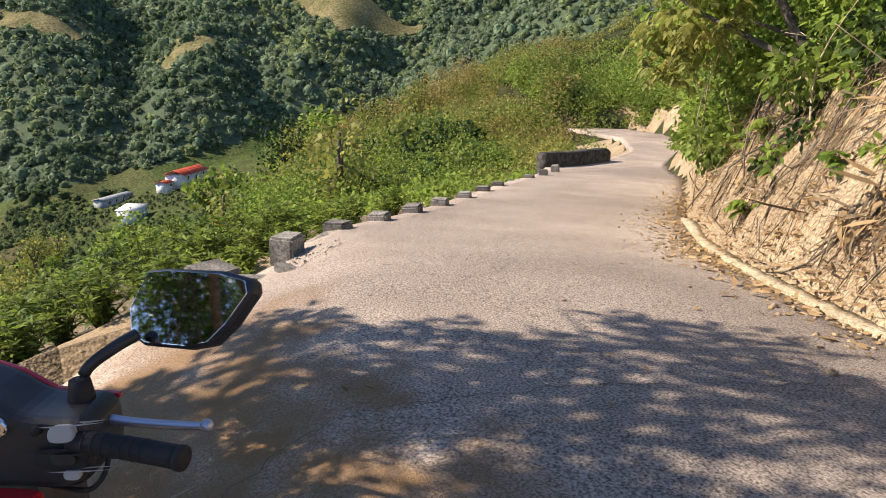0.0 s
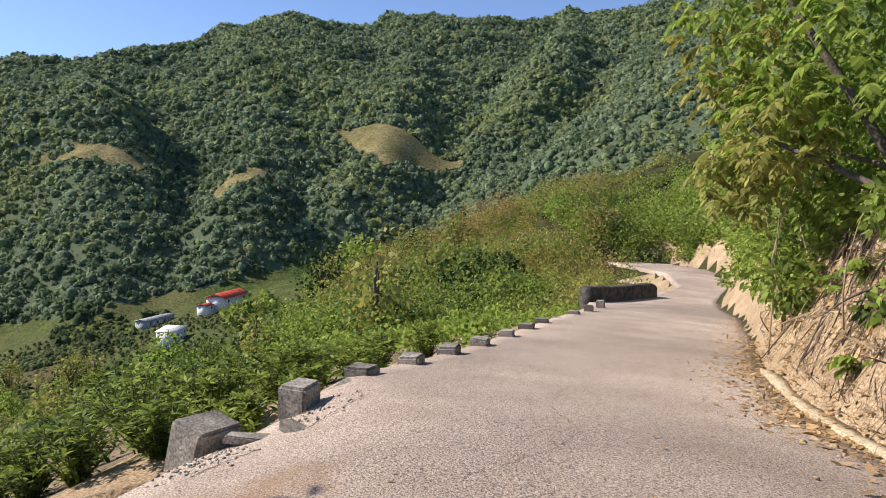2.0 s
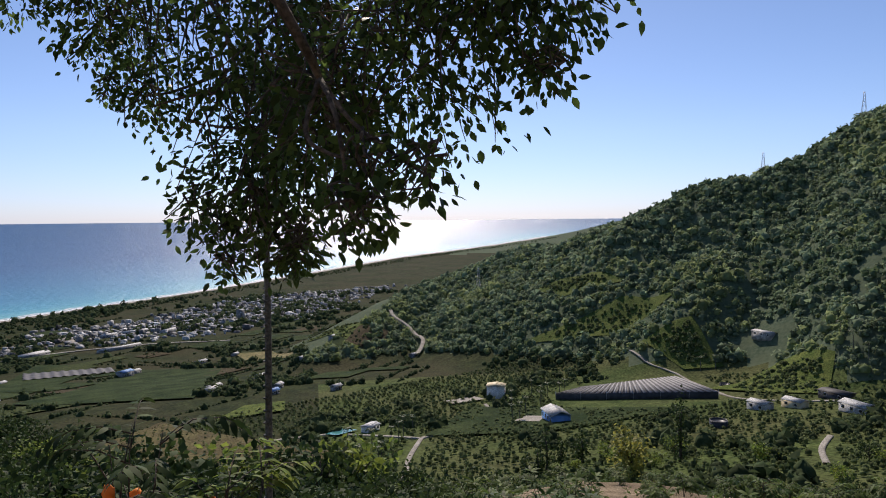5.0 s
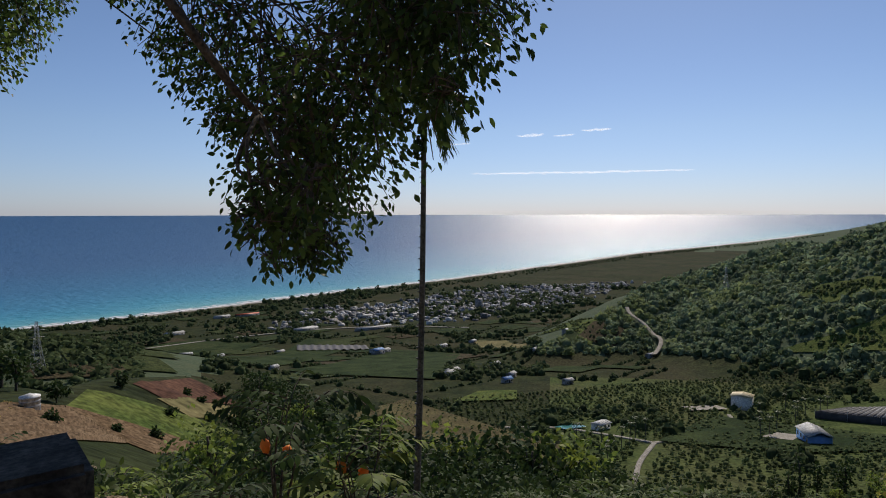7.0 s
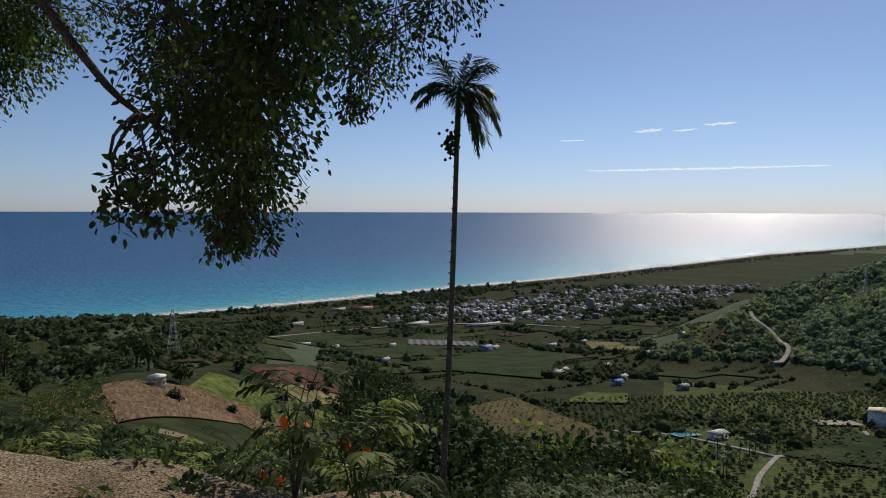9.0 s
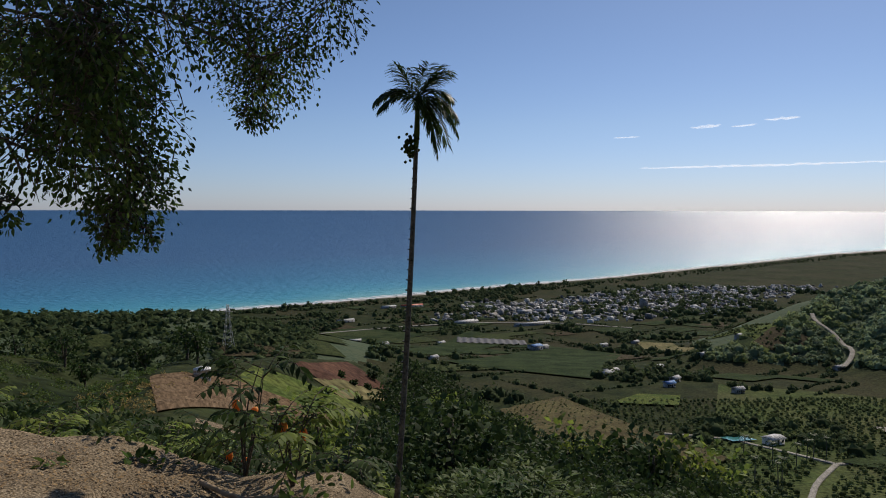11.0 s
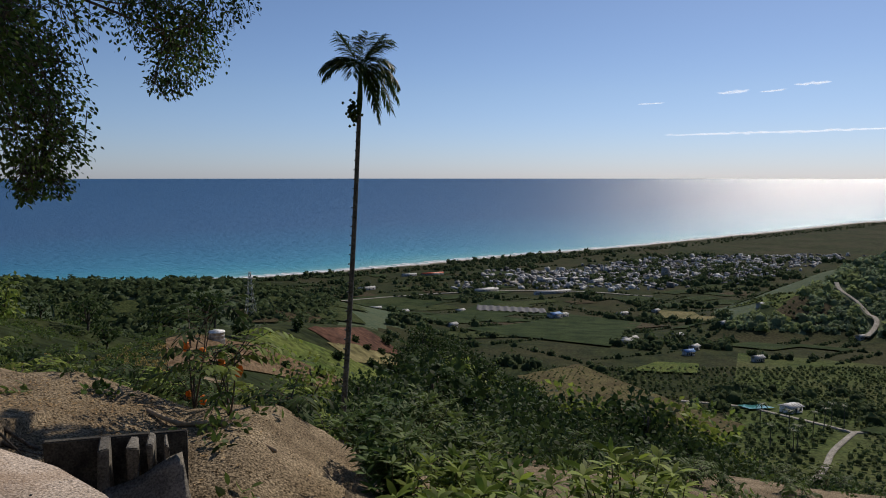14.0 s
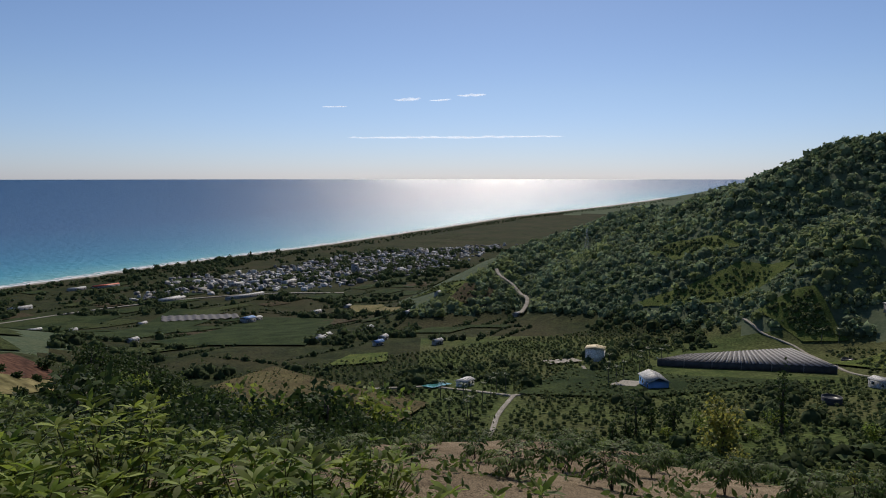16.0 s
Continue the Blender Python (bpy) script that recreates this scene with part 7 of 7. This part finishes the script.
for k, (ex, ey, h_) in enumerate(EDGE_PLANTS):
    h_ = h_ * (0.74 if ey > -1.0 else 0.6)
    # same shrub, two leaf colours: darker where seen against the sun, brighter where front-lit
    long_leaf_shrub("edge_shrub", ex, ey, h_ * 0.84, rs, M_LEAF_MID if ey > 1.0 else M_LEAF_GLOSSY, "bright green shrub with long pointed leaves below the road edge", 40, 0.115, "shrubs below the road edge")
ORCHARD = [(11.0 + 2.7 * i + 0.5 * rs.normal() + 0.6 * (j % 2), -12.5 + 2.7 * j + 0.5 * rs.normal() - 0.3 * i) for i in range(12) for j in range(16)]
de_, sd_, _ = along(EDGE, *np.array(ORCHARD).T)
lip_ = np.interp(np.degrees(np.arctan2(np.array(ORCHARD)[:, 0] - 5, np.array(ORCHARD)[:, 1] + 2)), *LIP)
ORCHARD = [q for q, d, side, l in zip(ORCHARD, de_, sd_, lip_) if side < 0 and 7.0 < d < l + 1.5]
FRUIT_BUSHES = []
for k, (ex, ey) in enumerate(ORCHARD):
    if k < 7:
        FRUIT_BUSHES.append(leafy_plant("fruit_bush", ex, ey, (0.5, 0.65, 0.8, 0.45, 0.75, 0.6, 0.85)[k], rs, M_LEAF_MID, "small custard-apple bush on dry soil", 20, 0.55, 0.15, 0.05, 5, "bushes on the dry slope", "bush"))
    else:
        c = copy_thing(FRUIT_BUSHES[rs.randint(7)], pose(ex, ey, float(land(ex, ey)) - 0.05, 0, 0, rs.uniform(0, 360)))
        c.scale = (rs.uniform(0.7, 1.1),) * 3
MOUND_PLANTS = [(4.12, 6.0, 1.75), (4.85, 5.2, 1.3), (3.75, 7.2, 1.6), (5.0, 7.1, 1.2), (3.2, 8.0, 1.2), (2.2, 8.8, 1.3), (1.0, 9.4, 1.4), (-0.4, 9.8, 1.4), (-1.6, 10.2, 1.4), (-3.0, 10.6, 1.4), (4.4, 8.4, 1.5), (1.6, 11, 1.6), (-0.6, 11.8, 1.6), (-2.8, 12.4, 1.6),
                (3.4, 10.2, 1.6), (5.6, 8.6, 1.4), (5.4, 6.6, 0.9), (-4.6, 11.6, 1.5), (-6.2, 12.6, 1.5), (2.9, 12.2, 1.6), (-1.2, 7.8, 0.8), (0.6, 7.9, 0.6)]
for k, (ex, ey, h_) in enumerate(MOUND_PLANTS):
    h_ = h_ * (0.9 if k < 2 else 0.62)
    p_ = leafy_plant("custard_apple_tree", ex, ey, h_, rs, M_LEAF if k % 2 else M_LEAF_DARK, "young fruit tree with drooping feathered branches" + (" and orange bags" if k < 3 else ""), 16, 0.95, 0.2, 0.07, 4, "fruit trees behind the mound", "fruit tree")
    if k < 3:
        for b in range(2):
            v, f = blob_template(b, 2)
            raw("fruit_bag", v * (0.06, 0.06, 0.09) + (0.12 * (-1) ** b, 0.1, h_ * 0.55 + 0.1 * b), f, M_ORANGE, True, p_)

# ---- parapet posts, pole and stones at the viewpoint ----
for k, (px_, py_, w_, h_) in enumerate(((4.30, 2.58, 0.11, 0.56), (4.57, 2.62, 0.085, 0.46), (4.72, 2.66, 0.065, 0.38), (4.87, 2.66, 0.05, 0.32))):
    block("parapet_post", (w_, 0.34, h_), pose(px_, py_, -1.26 - h_, 0, 0, 18), M_BLOCK, "thin concrete parapet post with an open gap beside it", 0.012, 90 + k)
block("parapet_block", (0.62, 0.6, 0.75), pose(4.12, 1.75, -2.2, 0, 0, 20), M_DARK_BLOCK, "thick dark concrete parapet block with lichen on top", 0.03, 97)
# dark colour fills in the shade of the recess between the posts
block("parapet_back_wall", (1.35, 0.07, 0.62), pose(4.32, 2.86, -1.92, 0, 0, 10), M_DARK_BLOCK, "thin dark concrete back wall behind the parapet posts", 0.01, 99)
def apron():
    """The sloping concrete apron in front of the posts, streaked with dirt."""
    n, k = 16, 8
    v = []
    for i in range(n):
        u = i / (n - 1)
        a = np.array([4.22 + 0.86 * u, 2.36 + 0.14 * u, -1.74 + 0.40 * u])
        b = np.array([4.62 + 0.72 * u, 1.6 + 0.5 * u, -2.02])
        for j in range(k):
            w = j / (k - 1)
            v.append(a * (1 - w) + b * w + (0, 0, 0.02 * math.sin(9 * u + 5 * w)))
    v = np.array(v)
    f = np.array([(i * k + j, i * k + j + 1, (i + 1) * k + j + 1, (i + 1) * k + j) for i in range(n - 1) for j in range(k - 1)])
    low = v - (0, 0, 0.5)
    m = len(v)
    rim = [i * k for i in range(n)] + [(n - 1) * k + j for j in range(1, k)] + [i * k + k - 1 for i in range(n - 2, -1, -1)] + [j for j in range(k - 2, 0, -1)]
    side = np.array([(p, q, q + m, p + m) for p, q in zip(rim, rim[1:] + rim[:1])])
    return tagged(raw("footing_wall", np.r_[v, low], np.r_[f, side], M_BLOCK, False), "sloping streaked concrete footing below the parapet posts", "wall")


apron()
pole = thing("fallen_pole", "pale dry pole lying on the soil", "pole")
pp = [(x_, y_, float(land(x_, y_)) + 0.03) for x_, y_ in ((3.75, 5.2), (4.3, 4.85), (4.9, 4.5), (5.7, 4.0))]
raw("shaft", *tube_arrays(pp, (0.035, 0.03), 10, 7), M_STEM, True, pole)
root = thing("grey_root", "pale grey tree root on the mound", "root")
for k in range(4):
    q = [(2.2 + 0.22 * k, 2.9 + 0.1 * k), (2.7 + 0.2 * k, 2.85 + 0.12 * k), (3.2 + 0.15 * k, 2.75 + 0.2 * k)]
    raw("strand", *tube_arrays([(a, b, float(land(a, b)) + 0.012) for i, (a, b) in enumerate(q)], (0.028, 0.008), 8, 6), M_BARK, True, root)
branch = thing("fallen_twig", "crooked grey dead twig lying on the road", "twig")
for q in ([(2.35, 0.42), (2.5, 0.22), (2.42, 0.05), (2.2, -0.12)], [(2.5, 0.22), (2.62, 0.12), (2.7, 0.16)], [(2.42, 0.05), (2.6, -0.1), (2.58, -0.28)]):
    raw("stick", *tube_arrays([(a, b, float(road_z(a, b)) + 0.02 + 0.02 * i) for i, (a, b) in enumerate(q)], (0.008, 0.004), 8, 5), M_STEM, True, branch)


# ---- the scooter beside the viewpoint ----
def scooter():
    M_PLASTIC = mat("black_plastic", (0.018, 0.018, 0.02), (0.03, 0.03, 0.032), 20, 0.42, 0.0004, 400, spec=0.5)
    M_RUBBER = mat("grip_rubber", (0.02, 0.02, 0.021), (0.03, 0.03, 0.03), 30, 0.7)
    M_REDPAINT = mat("red_lacquer", (0.45, 0.012, 0.02), (0.5, 0.02, 0.03), 5, 0.2, spec=0.6)
    M_LEVER = mat("lever_alloy", (0.42, 0.45, 0.55), (0.5, 0.53, 0.62), 10, 0.35, metal=0.8)
    M_BUTTON = mat("grey_button", (0.35, 0.35, 0.36), (0.42, 0.42, 0.42), 10, 0.5)
    M_MIRROR = bpy.data.materials.new("mirror_glass")
    M_MIRROR.use_nodes = True
    mb = M_MIRROR.node_tree.nodes["Principled BSDF"]
    mb.inputs["Base Color"].default_value = (0.75, 0.77, 0.8, 1)
    mb.inputs["Metallic"].default_value, mb.inputs["Roughness"].default_value = 1.0, 0.03
    ob = thing("scooter", "black and red motor scooter standing on the road", "scooter", Matrix.Translation((0.052, 0.066, 0.05)) @ Matrix.Rotation(radians(-120.46), 4, "Z"))

    def rounded(name, prof, depth, m, material, parent, bevel=0.006):
        """A slab of that outline (x, z), bevelled all round."""
        bm = bmesh.new()
        a = [bm.verts.new((x, -depth / 2, z)) for x, z in prof]
        f = bm.faces.new(a)
        ex = bmesh.ops.extrude_face_region(bm, geom=[f])
        for v in ex["geom"]:
            if isinstance(v, bmesh.types.BMVert):
                v.co.y += depth
        bmesh.ops.recalc_face_normals(bm, faces=bm.faces[:])
        bmesh.ops.bevel(bm, geom=[e for e in bm.edges if e.calc_face_angle(0) > 0.5], offset=bevel, segments=3, affect="EDGES", profile=0.6)
        o = part(name, bm, material, parent)
        o.matrix_local = m
        return o

    def smooth_outline(pts, n=48):
        return [tuple(q[:2]) for q in spline([(*p, 0) for p in pts + pts[:2]], n + 1)[: n]]

    # mirror: outline round its centre, facing back and to the left
    out = [(-0.062, 0.046), (-0.03, 0.052), (0.045, 0.056), (0.082, 0.050), (0.088, 0.034), (0.066, -0.012), (0.045, -0.040), (0.015, -0.050), (-0.045, -0.054), (-0.068, -0.044), (-0.078, -0.008)]
    out = [(1.18 * x, z) for x, z in out]
    face = pose(-0.336, 0.84, 1.240, -25, 0, -22)
    shell = rounded("mirror_shell", out, 0.026, face, M_PLASTIC, ob, 0.008)
    inner = [(x * 0.93, z * 0.92) for x, z in out]
    glass = rounded("mirror_glass", inner, 0.004, pose(0, -0.0135, 0), M_MIRROR, shell, 0.001)
    raw("mirror_stem", *tube_arrays([(-0.40, 0.82, 1.215), (-0.418, 0.80, 1.208), (-0.45, 0.785, 1.186), (-0.460, 0.78, 1.16), (-0.461, 0.78, 1.125)], (0.0085, 0.0075, 0.0075), 18, 10), M_PLASTIC, True, ob)
    raw("stem_boot", *tube_arrays([(-0.461, 0.78, 1.172), (-0.462, 0.78, 1.13), (-0.462, 0.78, 1.118)], (0.0125, 0.019, 0.022), 8, 12), M_RUBBER, True, ob)
    grip = raw("grip", *tube_arrays([(-0.45, 0.725, 1.119), (-0.38, 0.715, 1.113), (-0.313, 0.70, 1.108)], (0.0138, 0.0142, 0.0142), 12, 14), M_RUBBER, True, ob)
    raw("grip_end", *tube_arrays([(-0.314, 0.70, 1.108), (-0.306, 0.698, 1.1075)], (0.0158, 0.0150), 3, 14), M_RUBBER, True, grip)
    for k in range(7):
        a = np.array([-0.43, 0.722, 1.1173]) + np.array([0.085, -0.014, -0.0065]) * (k / 7)
        raw("grip_rib", *tube_arrays([a, a + (0.0016, -0.0003, -0.0001)], (0.0145, 0.0145), 2, 14), M_RUBBER, False, grip)
    lever = raw("brake_lever", *tube_arrays([(-0.45, 0.775, 1.122), (-0.40, 0.772, 1.116), (-0.34, 0.765, 1.114), (-0.303, 0.76, 1.115)], (0.009, 0.006, 0.006, 0.005), 14, 8), M_LEVER, True, ob)
    v, f = blob_template(1, 2)
    raw("lever_ball", unit(v) * 0.0085 + (-0.300, 0.76, 1.1155), f, M_LEVER, True, lever)
    # handlebar cover: a curved shell across the bar
    cover_prof = smooth_outline([(-0.62, 1.205), (-0.55, 1.178), (-0.51, 1.152), (-0.47, 1.146), (-0.432, 1.143), (-0.424, 1.11), (-0.432, 1.07), (-0.47, 1.052), (-0.54, 1.056), (-0.62, 1.05), (-0.70, 1.09), (-0.70, 1.18)])
    cover = rounded("handlebar_cover", cover_prof, 0.085, pose(0, 0.765, 0), M_PLASTIC, ob, 0.012)
    trim = [(-0.62, 1.212), (-0.55, 1.186), (-0.51, 1.160), (-0.47, 1.153), (-0.428, 1.150), (-0.428, 1.143), (-0.47, 1.144), (-0.512, 1.15), (-0.552, 1.176), (-0.62, 1.201)]
    rounded("red_trim", trim, 0.010, pose(0, 0.812, -0.012), M_REDPAINT, ob, 0.003)
    rounded("starter_button", smooth_outline([(-0.012, 0.008), (0.012, 0.009), (0.013, -0.008), (-0.013, -0.009)], 20), 0.012, pose(-0.455, -0.047, 1.132, -12, 0, 0), M_BUTTON, cover, 0.002)
    rounded("switch_plate", smooth_outline([(-0.026, 0.011), (0.026, 0.012), (0.027, -0.012), (-0.028, -0.011)], 20), 0.008, pose(-0.462, -0.045, 1.098), M_RUBBER, cover, 0.002)
    rounded("rocker_switch", smooth_outline([(-0.012, 0.006), (0.012, 0.006), (0.012, -0.006), (-0.012, -0.006)], 16), 0.008, pose(-0.456, -0.050, 1.10), M_PLASTIC, cover, 0.0015)
    rounded("indicator_switch", smooth_outline([(-0.008, 0.005), (0.008, 0.005), (0.008, -0.005), (-0.008, -0.005)], 16), 0.008, pose(-0.45, -0.049, 1.078), M_BUTTON, cover, 0.0015)
    v, f = tube_arrays([(-0.487, -0.043, 1.135), (-0.487, -0.049, 1.135)], (0.006, 0.006), 2, 12)
    raw("screw_well", v, f, M_RUBBER, False, cover)
    rounded("dashboard_glass", smooth_outline([(-0.60, 1.17), (-0.53, 1.155), (-0.525, 1.13), (-0.60, 1.12)], 24), 0.012, pose(0, -0.044, 0), M_MIRROR, cover, 0.003)
    raw("brake_cable", *tube_arrays([(-0.435, 0.76, 1.11), (-0.418, 0.74, 1.085), (-0.428, 0.73, 1.058), (-0.46, 0.74, 1.04), (-0.55, 0.78, 1.03)], (0.0035, 0.0035), 16, 6), M_RUBBER, True, ob)
    # front shield, below the bar, down to the wheel
    rounded("front_shield", smooth_outline([(-0.90, 1.0), (-0.75, 1.01), (-0.66, 0.98), (-0.62, 0.85), (-0.64, 0.55), (-0.70, 0.32), (-0.88, 0.3), (-0.94, 0.6)]), 0.12, pose(0, 0.86, 0, -8, 0, 0), M_PLASTIC, ob, 0.03)
    rounded("red_fairing", smooth_outline([(-0.66, 1.062), (-0.52, 1.060), (-0.49, 1.048), (-0.52, 1.02), (-0.66, 1.02)], 24), 0.03, pose(0, 0.705, 0), M_REDPAINT, ob, 0.006)
    raw("steering_column", *tube_arrays([(-0.66, 0.80, 1.08), (-0.66, 0.88, 0.7), (-0.66, 1.0, 0.28)], (0.03, 0.028), 8, 10), M_PLASTIC, True, ob)
    for nm, cy in (("front_wheel", 1.05), ("rear_wheel", -0.2)):
        wh = raw(nm, *tube_arrays([(-0.70, cy, 0.25), (-0.62, cy, 0.25)], (0.11, 0.11), 2, 20), M_BUTTON, True, ob)
        k = np.linspace(0, 2 * np.pi, 33)
        raw("tyre", *tube_arrays([(-0.66, cy + 0.2 * math.cos(a), 0.25 + 0.2 * math.sin(a)) for a in k], (0.05, 0.05), 48, 8), M_RUBBER, True, wh)
    rounded("floor_board", smooth_outline([(-0.80, 0.36), (-0.52, 0.36), (-0.52, 0.28), (-0.80, 0.28)], 24), 0.6, pose(0, 0.45, 0), M_PLASTIC, ob, 0.02)
    rounded("seat", smooth_outline([(-0.79, 0.76), (-0.66, 0.80), (-0.53, 0.76), (-0.53, 0.68), (-0.79, 0.68)], 30), 0.62, pose(0, -0.12, 0), M_RUBBER, ob, 0.03)
    rounded("rear_body", smooth_outline([(-0.80, 0.68), (-0.52, 0.68), (-0.54, 0.42), (-0.78, 0.42)], 30), 0.66, pose(0, -0.14, 0), M_REDPAINT, ob, 0.04)
    return ob


scooter()
